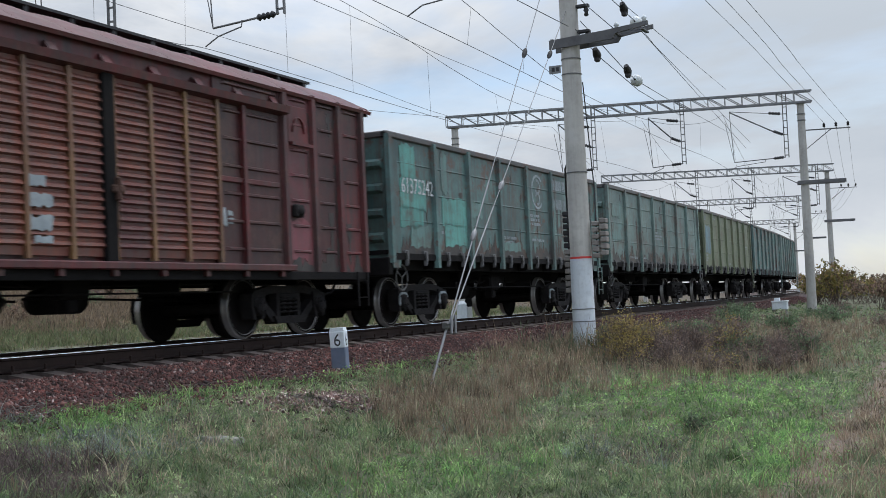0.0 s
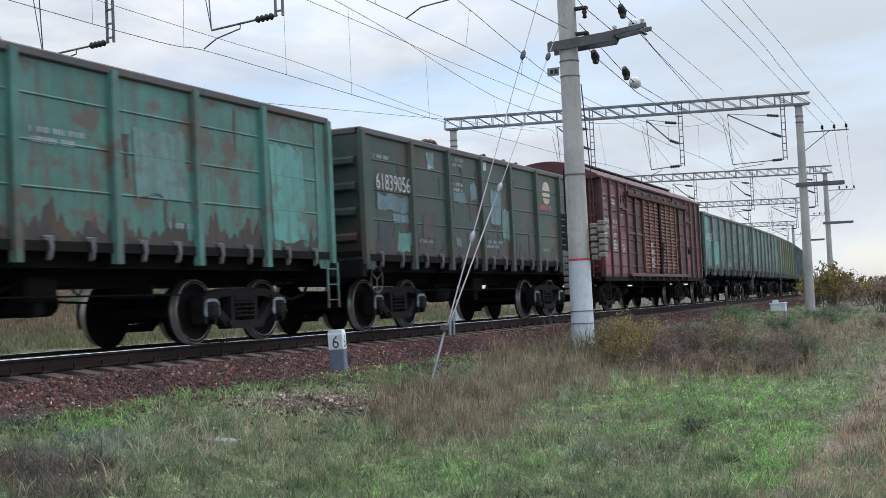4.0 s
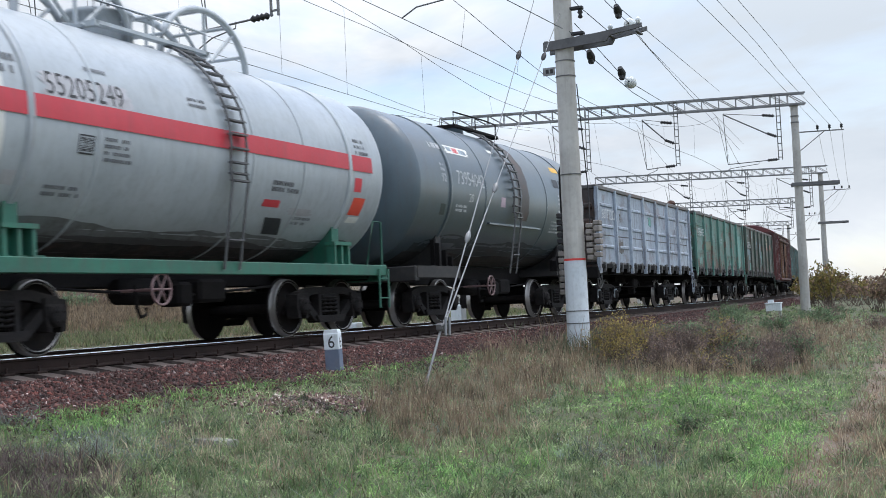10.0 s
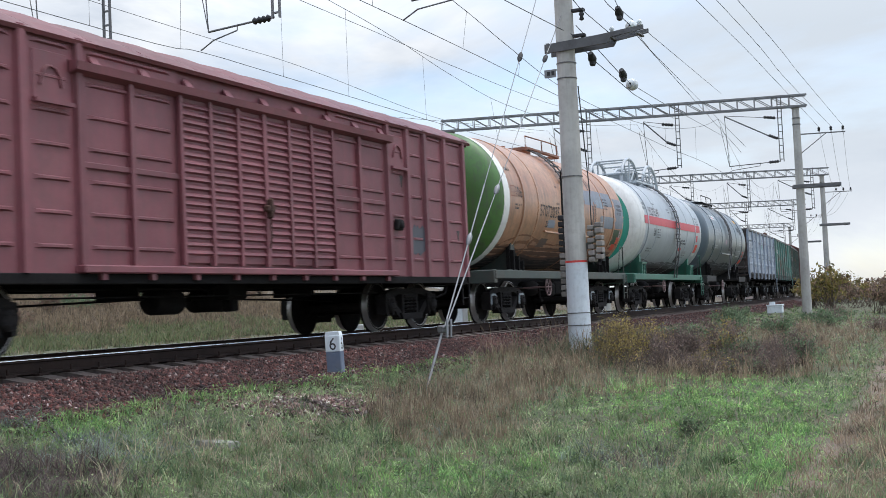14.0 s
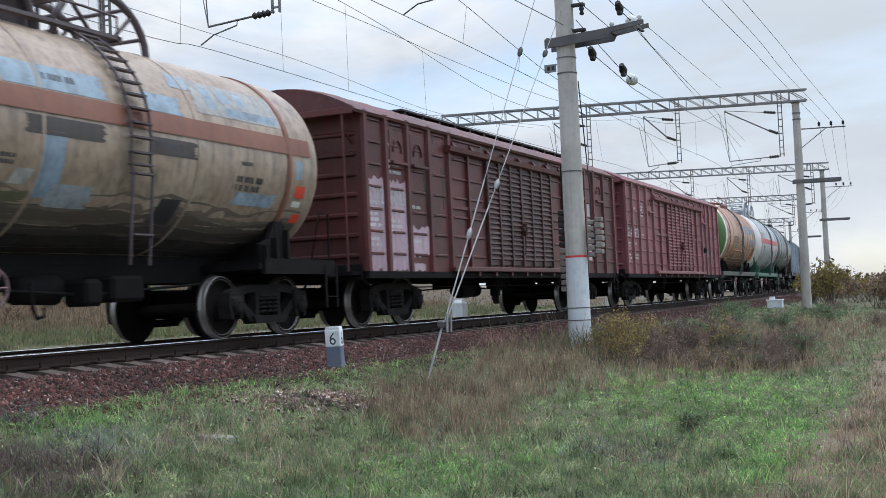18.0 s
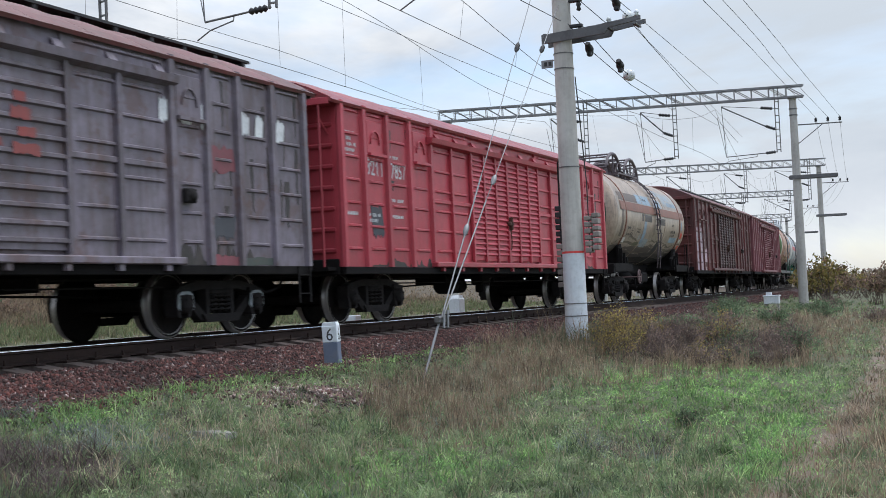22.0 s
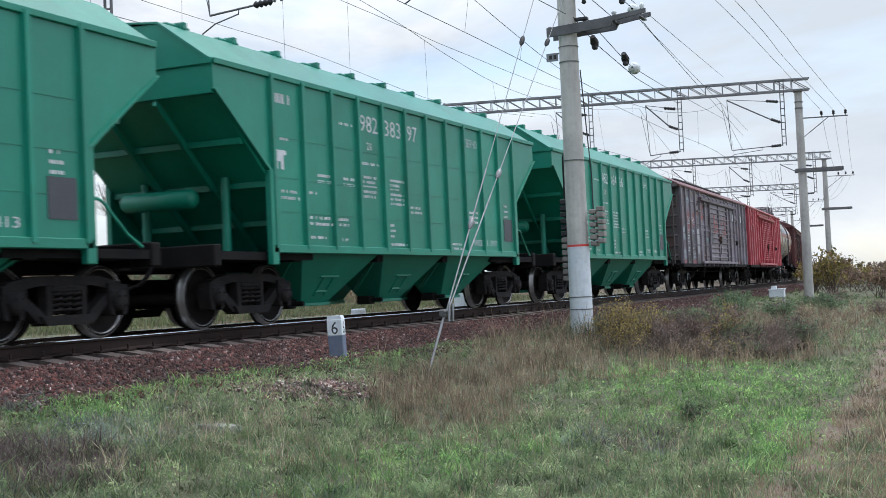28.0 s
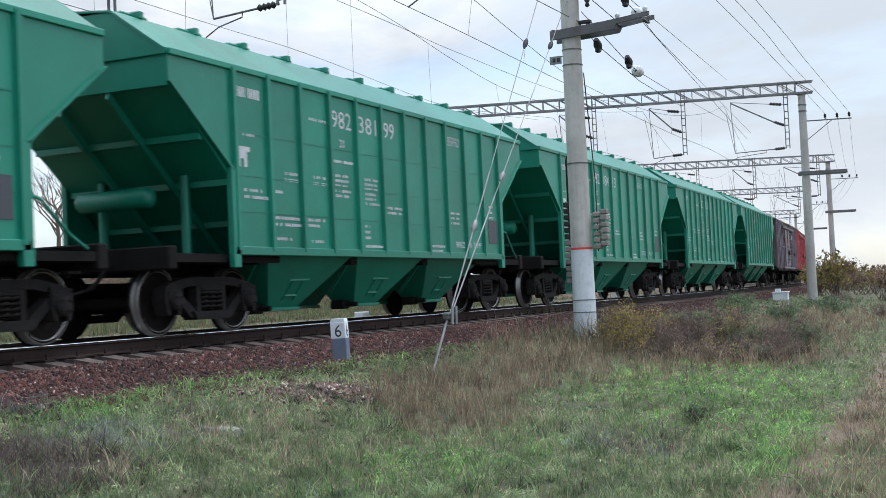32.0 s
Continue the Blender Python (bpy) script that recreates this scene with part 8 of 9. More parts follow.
BALL, BALL_TOP = (25.64, 6.71, 4.93), (24.59, 6.38, 5.93)
cable("tie_cable", "taut tie cable with a white ball insulator above the arm", [(22.2, 6.6, 6.5), (23.41, 6.53, 6.17), BALL_TOP, (25.19, 6.43, 5.86), (39.13, 8.29, 6.63), (59.09, 10.4, 7.05)], 0.008)
cable("tie_cable", "second strand of the tie cable", [BALL_TOP, (28.17, 6.89, 6.12), (39.14, 8.2, 6.7), (59.2, 10.2, 7.3)], 0.007)
cable("tie_cable", "taut tie cable from the mast with a clamp", [(23.0, 7.18, 5.6), (23.6, 6.95, 5.17), (26.13, 6.81, 4.8), (39.01, 8.84, 6.0)], 0.008)
cable("tie_cable", "taut tie cable from the mast with a ball insulator", [(22.94, 7.05, 5.73), (25.11, 6.75, 5.01), BALL, (32.09, 7.69, 5.55), (59.94, 11.31, 7.95)], 0.008)
cable("feeder_wire", "thin wire tied to the mast top", [(12.0, 6.6, 5.1), (19.16, 7.3, 5.57), (22.93, 7.3, 5.66)], 0.008)
cable("feeder_wire", "thin wire over the mast arm", [(16.0, 7.2, 7.6), (22.49, 6.82, 5.95), (MX, MY - 0.9, 5.55)], 0.008)


def ball_insulator(p, label):
    sh = Shape()
    sh.lathe([(-0.14, 0.02), (-0.12, 0.08), (-0.05, 0.125), (0.05, 0.125), (0.12, 0.08), (0.14, 0.02)], 0, p, 16)
    return single("ball_insulator", sh, MAT["porcelain"], label, "insulator")


ball_insulator(BALL, "white ball insulator on a tie cable")
ball_insulator(BALL_TOP, "white ball insulator near the mast arm")
for p, label in (((23.6, 6.95, 5.17), "dark clamp on a tie cable"), ((25.11, 6.75, 5.05), "dark clamp beside the ball insulator"), ((23.95, 6.45, 6.08), "dark clamp above the mast arm")):
    sh = Shape()
    sh.tube([(p[0] - 0.12, p[1], p[2] + 0.1), (p[0], p[1], p[2]), (p[0] + 0.12, p[1], p[2] - 0.08)], [0.05, 0.09, 0.04], 8)
    sh.box(p[0] - 0.06, p[0] + 0.06, p[1] - 0.05, p[1] + 0.05, p[2] - 0.14, p[2] + 0.1, 0.02)
    single("cable_clamp", sh, MAT["dark"], label, "clamp")

# ---- line-side things ----


def distance_post():
    x, y = 16.25, 8.95
    m = thing("distance_post", "low concrete distance post, white over grey-blue, marked 6", "marker post", (x, y, -0.54))
    m.rotation_euler = (radians(1.5), radians(-1.5), radians(-86))
    sh = Shape()
    sh.box(-0.12, 0.12, -0.065, 0.065, -0.1, 0.36, 0.012)
    part("base", sh, MAT["blue_wash"], m, "grey-blue painted lower half")
    sh = Shape()
    sh.box(-0.12, 0.12, -0.065, 0.065, 0.36, 0.6, 0.008)
    sh.prism([(-0.12, 0.6), (0.12, 0.6), (0.105, 0.655), (-0.105, 0.655)], 1, -0.055, 0.055)
    part("head", sh, MAT["white_wash"], m, "white painted head")
    v, f = letters("6", 0.19, 0.95)
    o = Shape().add([(a - 0.06, -0.0675, c + 0.385) for a, _, c in v], f)
    part("figure", o, MAT["letter_dark"], m, "black figure six")
    o = Shape().add([(0.1225, a * 0.6 - 0.04, c + 0.385) for a, _, c in v], f)
    part("figure", o, MAT["letter_dark"], m)


distance_post()


def trackside_box():
    m = thing("trackside_box", "small white trackside cable box on two legs", "equipment box", (51.8, 8.1, -0.72))
    sh = Shape()
    sh.box(-0.2, 0.2, -0.3, 0.3, 0.25, 0.55, 0.02)
    part("housing", sh, MAT["white_wash"], m)
    sh = Shape()
    sh.box(-0.23, 0.23, -0.33, 0.33, 0.55, 0.6, 0.015)
    part("lid", sh, MAT["white_wash"], m)
    for y in (-0.24, 0.24):
        sh = Shape()
        sh.box(-0.05, 0.05, y - 0.05, y + 0.05, -0.1, 0.25)
        part("leg", sh, MAT["concrete"], m)
    sh = Shape()
    sh.box(-0.06, 0.06, 0.0, 0.22, 0.6, 0.72, 0.01)
    part("cap", sh, MAT["white_wash"], m)


trackside_box()
sh = Shape()
sh.box(-0.2, 0.2, -0.18, 0.18, 0, 0.95, 0.02)
sh.prism([(-0.2, 0.95), (0.2, 0.95), (0.12, 1.05), (-0.12, 1.05)], 1, -0.14, 0.14)
single("concrete_post", sh, MAT["white_wash"], "white-painted concrete post beyond the track", "post", (35.0, 14.9, -0.6))
sh = Shape()
sh.box(-0.16, 0.16, -0.14, 0.14, 0, 0.6, 0.02)
single("marker_stone", sh, MAT["white_wash"], "small white marker stone beyond the track", "marker", (28.4, 15.0, -0.55))
MAT["rough_slab"] = surf("rough_slab", srgb(104, 102, 96), srgb(148, 146, 138), (0.05, 0.05, 0.042, 1), 0.75, 0.95, 0, 0.25, 0.8)
sh = Shape()
sh.add([(-0.23, -0.02, 0.03), (-0.2, -0.14, 0.05), (0.02, -0.16, 0.075), (0.24, -0.08, 0.05), (0.22, 0.1, 0.09), (-0.05, 0.15, 0.06), (-0.2, 0.1, 0.08), (0.0, 0.0, 0.1)] + [(-0.25, -0.02, -0.05), (-0.22, -0.16, -0.05), (0.02, -0.18, -0.05), (0.26, -0.1, -0.05), (0.24, 0.12, -0.05), (-0.05, 0.17, -0.05), (-0.22, 0.12, -0.05)], [(i, (i + 1) % 7, 7) for i in range(7)] + [(8 + i, 8 + (i + 1) % 7, (i + 1) % 7, i) for i in range(7)])
slab = single("concrete_slab", sh, MAT["rough_slab"], "broken piece of pale concrete lying in grass", "slab", (9.93, 6.78, ground_z(9.93, 6.78) - 0.05))
slab.rotation_euler = (0.1, -0.06, 2.2)
sh = Shape()
sh.tube([(0, 0, 0), (3.0, 0.7, 0.12), (6.0, 1.3, 0.05)], 0.05, 6)
single("old_pipe", sh, MAT["rail"], "rusty pipe lying beside the ballast", "pipe", (44.5, 8.6, -0.6))

# ---- plants ----


def gz(x, y):
    w = np.where(x < BEND_X, AXIS_Y - y, np.hypot(x - BEND_X, y - AXIS_Y - BEND_R) - BEND_R)
    z = np.interp(w, [p[0] for p in PROFILE], [p[1] for p in PROFILE])
    k = np.clip((np.abs(w) - 2.3) / 2.0, 0, 1)
    bump = np.array([0.05 * noise.noise((a * 0.9, b * 0.9, 0)) + 0.07 * noise.noise((a * 0.28, b * 0.28, 3)) for a, b in zip(x.tolist(), y.tolist())])
    return z + k * bump, w


def patchy(x, y, scale, seed):
    return np.array([noise.noise((a * scale + seed * 7.1, b * scale, seed)) for a, b in zip(x.tolist(), y.tolist())])


def spot(x, y, cx, cy, rx, ry, turn=0.0):
    c, s = math.cos(turn), math.sin(turn)
    u, v = (x - cx) * c + (y - cy) * s, -(x - cx) * s + (y - cy) * c
    return np.clip(0.5 * (2.0 - (u / rx) ** 2 - (v / ry) ** 2), 0, 1)


def dry_zone(x, y):
    a = np.maximum(spot(x, y, 13.4, 6.0, 2.2, 0.75, 0.45), spot(x, y, 16.3, 6.5, 2.2, 0.8, 0.2))
    a = np.maximum(a, spot(x, y, 20.8, 7.0, 4.2, 1.2, 0.25))
    a = np.maximum(a, spot(x, y, 22.5, 4.3, 4.0, 0.9, -0.5))
    a = np.maximum(a, spot(x, y, 36.0, 5.0, 15.0, 1.8, 0.0))
    return np.maximum(a, spot(x, y, 14.0, 0.7, 9.0, 0.7, 0.05) * 0.8)


def path_zone(x, y):
    c = np.interp(x, (6, 9.5, 12, 17, 27, 60), (1.5, 1.5, 1.5, 1.5, 2.05, 3.87))
    return np.exp(-((y - c) / 0.25) ** 2)


def side_zone(x, y):
    """Dry grass along the far side of the path."""
    c = np.interp(x, (6, 9.5, 12, 17, 27, 60), (1.5, 1.5, 1.5, 1.5, 2.05, 3.87)) - 0.75
    return np.exp(-((y - c) / 0.5) ** 2)


def bare(x, y):
    heap = np.exp(-((x - 12.8) / 0.95) ** 2 - ((y - 7.35) / 0.45) ** 2)
    return np.maximum(heap, 0.85 * np.exp(-((x - 9.85) / 0.3) ** 2 - ((y - 6.7) / 0.26) ** 2))


def corner(x, y):
    return spot(x, y, 7.45, 6.85, 0.8, 0.75, 0.4)


def silver(x, y):
    """Where grey-leaved herbs grow."""
    a = np.maximum(spot(x, y, 8.75, 7.1, 0.75, 0.55, 0.2), spot(x, y, 9.15, 8.5, 0.5, 0.35, 0.2))
    a = np.maximum(a, spot(x, y, 11.3, 3.55, 0.38, 0.26, 0.2))
    return np.maximum(a, 0.55 * spot(x, y, 14.2, 9.0, 0.8, 0.25, 0.3))


def lush_zone(x, y):
    a = np.maximum(spot(x, y, 18.0, 3.7, 4.5, 1.5, 0.15), spot(x, y, 12.8, 2.0, 2.6, 0.5, 0.1))
    a = np.maximum(a, spot(x, y, 16.0, 8.75, 5.5, 0.45, 0.02))
    a = np.maximum(a, spot(x, y, 9.5, 4.4, 1.6, 0.7, 0.0) * 0.6)
    return np.maximum(a, spot(x, y, 9.6, 8.1, 0.9, 0.5, 0.4))


def polar(rng, n, r0, r1, a0, a1):
    r = r0 * (r1 / r0) ** rng.random(n)
    a = np.radians(rng.uniform(a0, a1, n))
    return r * np.cos(a), r * np.sin(a)


def blades(name, label, x, y, high, wide, material, seed, bend=0.5):
    """Bent tapering blades, one island each."""
    rng = np.random.default_rng(seed)
    n = len(x)
    z, _ = gz(x, y)
    h = high
    a = rng.uniform(0, 2 * math.pi, n)
    dx, dy = np.cos(a), np.sin(a)
    b = rng.uniform(0.1, bend, n) * h
    t = rng.uniform(0, 2 * math.pi, n)
    wx, wy = np.cos(t) * wide / 2, np.sin(t) * wide / 2
    base = np.stack([x, y, z - 0.01], 1)
    side = np.stack([wx, wy, np.zeros(n)], 1)
    mid = base + np.stack([dx * b * 0.35, dy * b * 0.35, h * 0.6], 1)
    tip = base + np.stack([dx * b, dy * b, h], 1)
    v = np.stack([base - side, base + side, mid - side * 0.7, mid + side * 0.7, tip], 1).reshape(-1, 3)
    tri = np.array([(0, 1, 3), (0, 3, 2), (2, 3, 4)])
    f = (tri[None] + 5 * np.arange(n)[:, None, None]).reshape(-1, 3)
    return quick(name, v, f, material, label, "grass")


MAT["grass"] = leafy("green_blades", [(0.048, 0.091, 0.054, 1), (0.086, 0.142, 0.072, 1), (0.142, 0.210, 0.092, 1), (0.209, 0.274, 0.130, 1), (0.314, 0.365, 0.195, 1), (0.409, 0.365, 0.255, 1)], clump=0.62)
MAT["lush"] = leafy("bright_blades", [(0.051, 0.121, 0.053, 1), (0.105, 0.212, 0.070, 1), (0.174, 0.322, 0.100, 1), (0.301, 0.463, 0.153, 1), (0.417, 0.524, 0.223, 1)], clump=0.55)
MAT["dry"] = leafy("dry_blades", [(0.104, 0.075, 0.054, 1), (0.186, 0.139, 0.096, 1), (0.280, 0.213, 0.147, 1), (0.215, 0.151, 0.105, 1), (0.359, 0.308, 0.214, 1), (0.179, 0.187, 0.119, 1)], clump=0.5)
MAT["weed"] = leafy("dull_weed_leaves", [(0.056, 0.080, 0.048, 1), (0.096, 0.128, 0.072, 1), (0.144, 0.172, 0.100, 1), (0.192, 0.184, 0.120, 1)], clump=0.5)
MAT["straw"] = leafy("straw_blades", [(0.384, 0.336, 0.232, 1), (0.304, 0.248, 0.168, 1), (0.448, 0.392, 0.280, 1)])
MAT["sage"] = leafy("grey_green_leaves", [(0.062, 0.084, 0.066, 1), (0.125, 0.156, 0.134, 1), (0.193, 0.225, 0.203, 1), (0.225, 0.250, 0.231, 1)], clump=0.5)
MAT["tangle"] = leafy("dead_brown_stems", [(0.047, 0.034, 0.033, 1), (0.084, 0.062, 0.059, 1), (0.125, 0.094, 0.089, 1), (0.162, 0.125, 0.115, 1)], clump=0.4)
MAT["seed"] = leafy("dead_seed_heads", [(0.062, 0.041, 0.034, 1), (0.106, 0.072, 0.062, 1), (0.150, 0.103, 0.087, 1), (0.081, 0.056, 0.050, 1)], clump=0.4)
MAT["verge"] = leafy("verge_blades", [(0.05, 0.085, 0.035, 1), (0.10, 0.14, 0.055, 1), (0.17, 0.15, 0.085, 1), (0.075, 0.10, 0.045, 1)], clump=0.5)
MAT["field"] = leafy("field_blades", [(0.10, 0.07, 0.045, 1), (0.17, 0.125, 0.08, 1), (0.23, 0.175, 0.115, 1), (0.09, 0.08, 0.045, 1)], clump=0.5)


def tussocks(name, label, cx, cy, per, spread, low, high, wide, material, seed, bend):
    """Tufts: several blades from each root, leaning outwards, taller in some tufts."""
    rng = np.random.default_rng(seed)
    n = len(cx)
    k = rng.uniform(0.5, 1.5, n)
    x = np.repeat(cx, per) + np.repeat(k, per) * rng.normal(0, spread, n * per)
    y = np.repeat(cy, per) + np.repeat(k, per) * rng.normal(0, spread, n * per)
    k = k * (0.55 + 1.5 * np.clip(patchy(cx, cy, 2.6, seed) + 0.25, 0, 1))
    h = np.repeat(rng.uniform(low, high, n) * k, per) * rng.uniform(0.5, 1.1, n * per)
    return blades(name, label, x, y, h, wide + 0.00035 * np.hypot(x, y), material, seed + 1, bend)


def ground_leaves(name, label, x, y, size, material, seed, lift):
    """Small leaves lying among the blades, mostly facing up."""
    g = np.random.default_rng(seed)
    n = len(x)
    z, _ = gz(x, y)
    up = np.stack([g.normal(0, 0.55, n), g.normal(0, 0.55, n), np.ones(n)], 1)
    up /= np.linalg.norm(up, axis=1)[:, None]
    d1 = np.cross(up, g.normal(0, 1, (n, 3)))
    d1 /= np.linalg.norm(d1, axis=1)[:, None]
    d2 = np.cross(up, d1)
    c = np.stack([x, y, z + g.uniform(0.2, 1.0, n) * lift * (0.5 + 1.6 * np.clip(patchy(x, y, 2.6, 42) + 0.25, 0, 1))], 1)
    s = (g.uniform(0.5, 1.2, n) * size)[:, None]
    fold = up * s * 0.25
    v = np.stack([c - d1 * s, c + d2 * s * 0.38 + fold, c + d1 * s, c - d2 * s * 0.38 + fold], 1).reshape(-1, 3)
    f = (np.array([(0, 1, 2), (0, 2, 3)])[None] + 4 * np.arange(n)[:, None, None]).reshape(-1, 3)
    return quick(name, v, f, material, label, "plants")


def meadow():
    rng = np.random.default_rng(41)
    # short turf
    x, y = polar(rng, 44000, 6.3, 75, -4, 62)
    w = gz_w(x, y)
    dz, lz, pz = dry_zone(x, y), lush_zone(x, y), path_zone(x, y)
    pn = patchy(x, y, 0.9, 1)
    rubble = bare(x, y)
    keep = (w > 2.8 + 0.3 * pn) & (w < 14) & (rng.random(len(x)) < (0.9 + 0.5 * pn) * (1 - 0.75 * np.clip(1.3 * dz, 0, 1) * (lz < 0.4)) * (1 - 0.85 * corner(x, y)) * (1 - 0.88 * pz) * (1 - 0.9 * rubble))
    lush = keep & (rng.random(len(x)) < lz * 1.1)
    plain = keep & ~lush
    tussocks("meadow_grass", "short mixed green autumn grass", x[plain], y[plain], 8, 0.05, 0.045, 0.15, 0.0058, MAT["grass"], 42, 1.5)
    tussocks("lush_grass", "patch of brighter green grass", x[lush], y[lush], 8, 0.05, 0.04, 0.12, 0.006, MAT["lush"], 43, 1.5)
    # broad little leaves between the blades
    x, y = polar(rng, 190000, 6.3, 60, -4, 62)
    w = gz_w(x, y)
    dz, lz, pz = dry_zone(x, y), lush_zone(x, y), path_zone(x, y)
    pn = patchy(x[::1], y[::1], 1.6, 4)
    rubble = bare(x, y)
    keep = (w > 2.75 + 0.3 * pn) & (w < 13) & (rng.random(len(x)) < (0.75 + 0.9 * pn) * (1 - 0.8 * np.clip(1.3 * dz, 0, 1) * (lz < 0.4)) * (1 - 0.8 * corner(x, y)) * (1 - 0.9 * pz) * (1 - 0.9 * rubble))
    lush = keep & (rng.random(len(x)) < lz)
    plain = keep & ~lush
    r = np.hypot(x, y)
    ground_leaves("meadow_herbs", "low green herbs with small leaves", x[plain], y[plain], (0.010 + 0.0011 * r)[plain], MAT["grass"], 61, 0.07)
    ground_leaves("clover", "bright green clover among the grass", x[lush], y[lush], (0.010 + 0.0011 * r)[lush], MAT["lush"], 62, 0.07)
    # dry grass, tall in its own zone, thin elsewhere
    x, y = polar(rng, 60000, 6.3, 80, -6, 62)
    w = gz_w(x, y)
    dz, lz, pz = dry_zone(x, y), lush_zone(x, y), path_zone(x, y)
    pn = patchy(x, y, 1.3, 2)
    keep = (w > 2.9) & (w < 16) & (rng.random(len(x)) < np.clip(0.085 + 0.9 * dz * (0.9 + pn) + 0.3 * pz + 0.28 * side_zone(x, y) - 0.04 * lz, 0, 1))
    keep &= rng.random(len(x)) > 0.9 * bare(x, y)
    tall = keep & (dz > 0.25) & (y > 2.4) & (rng.random(len(x)) < 0.55 + 0.6 * pn)
    low = keep & ~tall
    tussocks("dry_grass", "low brownish dry grass and weeds", x[low], y[low], 6, 0.05, 0.05, 0.17, 0.0042, MAT["dry"], 44, 1.4)
    tussocks("tall_dry_grass", "tall reddish-brown dry grass", x[tall], y[tall], 8, 0.05, 0.14, 0.42, 0.0036, MAT["dry"], 54, 0.7)
    # dead tangled herbs in the near corner
    x, y = polar(rng, 16000, 6.3, 13, 5, 60)
    zone = corner(x, y)
    zone = np.maximum(zone, 0.5 * spot(x, y, 11.7, 3.2, 0.7, 0.3, 0.2))
    zone = np.maximum(zone, 0.8 * spot(x, y, 10.1, 7.35, 0.75, 0.3, -0.6) * (0.6 + patchy(x, y, 2.2, 12)))
    keep = rng.random(len(x)) < zone * (1 - 0.85 * bare(x, y))
    tussocks("dead_herbs", "tangled dead brown herbs", x[keep], y[keep], 9, 0.07, 0.07, 0.2, 0.0022, MAT["tangle"], 58, 2.0)
    # seed heads: over the dead herbs and over the tall dry grass
    x, y = polar(rng, 52000, 6.3, 13, 25, 60)
    keep = rng.random(len(x)) < corner(x, y)
    ground_leaves("seed_heads", "brown dead seed heads on low herbs", x[keep], y[keep], np.full(keep.sum(), 0.007), MAT["seed"], 63, 0.2)
    x, y = polar(rng, 150000, 10, 45, -2, 40)
    dz = dry_zone(x, y)
    keep = (y > 2.4) & (gz_w(x, y) > 2.9) & (rng.random(len(x)) < 0.75 * dz - 0.15)
    r = np.hypot(x, y)
    ground_leaves("grass_heads", "reddish-brown heads of tall dry grass", x[keep], y[keep], (0.006 + 0.0006 * r)[keep], MAT["dry"], 64, 0.36)
    # pale stalks
    x, y = polar(rng, 11000, 6.3, 45, -4, 60)
    dz = dry_zone(x, y)
    w = gz_w(x, y)
    keep = (w > 3.2) & (rng.random(len(x)) < 0.10 + 0.4 * dz + 0.3 * spot(x, y, 9.2, 6.3, 1.8, 1.0, 0.4))
    x, y, dz = x[keep], y[keep], dz[keep]
    blades("straw_stalks", "scattered pale straw stalks", x, y, rng.uniform(0.1, 0.26, len(x)) + 0.2 * dz, 0.0035 + 0.0003 * np.hypot(x, y), MAT["straw"], 45, 0.7)
    # grey-green low herbs in the corner towards the ballast and in patches
    x, y = polar(rng, 14000, 6.3, 30, 5, 60)
    w = gz_w(x, y)
    zone = np.maximum(silver(x, y), 0.12 * (patchy(x, y, 0.8, 5) > 0.2))
    keep = (w > 2.9) & (w < 9) & (rng.random(len(x)) < zone)
    tussocks("grey_herbs", "low grey-green herbs among the grass", x[keep], y[keep], 10, 0.06, 0.06, 0.19, 0.004, MAT["sage"], 46, 1.6)
    x, y = polar(rng, 60000, 6.3, 18, 12, 58)
    keep = (gz_w(x, y) > 2.7) & (rng.random(len(x)) < silver(x, y))
    ground_leaves("silver_herbs", "narrow silvery leaves of low wormwood", x[keep], y[keep], np.full(keep.sum(), 0.016), MAT["sage"], 65, 0.17)
    # pale arching grass in loose clumps
    cx, cy = [], []
    for px, py, count, wide in ((9.25, 6.95, 26, 0.3), (8.85, 6.25, 30, 0.28), (10.35, 6.75, 34, 0.3), (9.9, 6.2, 22, 0.35), (11.9, 6.3, 24, 0.4), (12.9, 4.7, 16, 0.3), (11.9, 3.25, 24, 0.4), (7.6, 6.2, 22, 0.4), (9.9, 2.25, 16, 0.25), (8.9, 5.2, 18, 0.5), (10.6, 4.9, 18, 0.5)):
        cx += list(rng.normal(px, wide, count))
        cy += list(rng.normal(py, wide * 0.7, count))
    tussocks("pale_tufts", "arching tufts of pale dead grass", np.array(cx), np.array(cy), 5, 0.03, 0.10, 0.27, 0.0036, MAT["straw"], 66, 1.3)
    # weeds that hide the mast's foot
    x, y = rng.normal(23.4, 0.8, 420), rng.normal(7.1, 0.5, 420)
    tussocks("foot_weeds", "grey-green weeds round the mast's foot", x[:250], y[:250], 8, 0.06, 0.16, 0.42, 0.006, MAT["weed"], 67, 0.8)
    tussocks("foot_weeds", "dry brown weeds round the mast's foot", x[250:], y[250:], 8, 0.06, 0.16, 0.46, 0.005, MAT["dry"], 68, 0.8)
    # verge and field beyond the track
    x, y = polar(rng, 70000, 16, 150, 3, 62)
    w = gz_w(x, y)
    keep = (w < -3.0) & (rng.random(len(x)) < 0.85)
    x, y, w = x[keep], y[keep], w[keep]
    near = (w > -17 - 9 * patchy(x, y, 0.12, 8)) & (rng.random(len(x)) < 0.7)
    r = np.hypot(x, y)
    blades("verge_grass", "green grass verge beyond the track", x[near], y[near], rng.uniform(0.06, 0.22, near.sum()), (0.006 + 0.0006 * r)[near], MAT["verge"], 47, 1.2)
    far = ~near
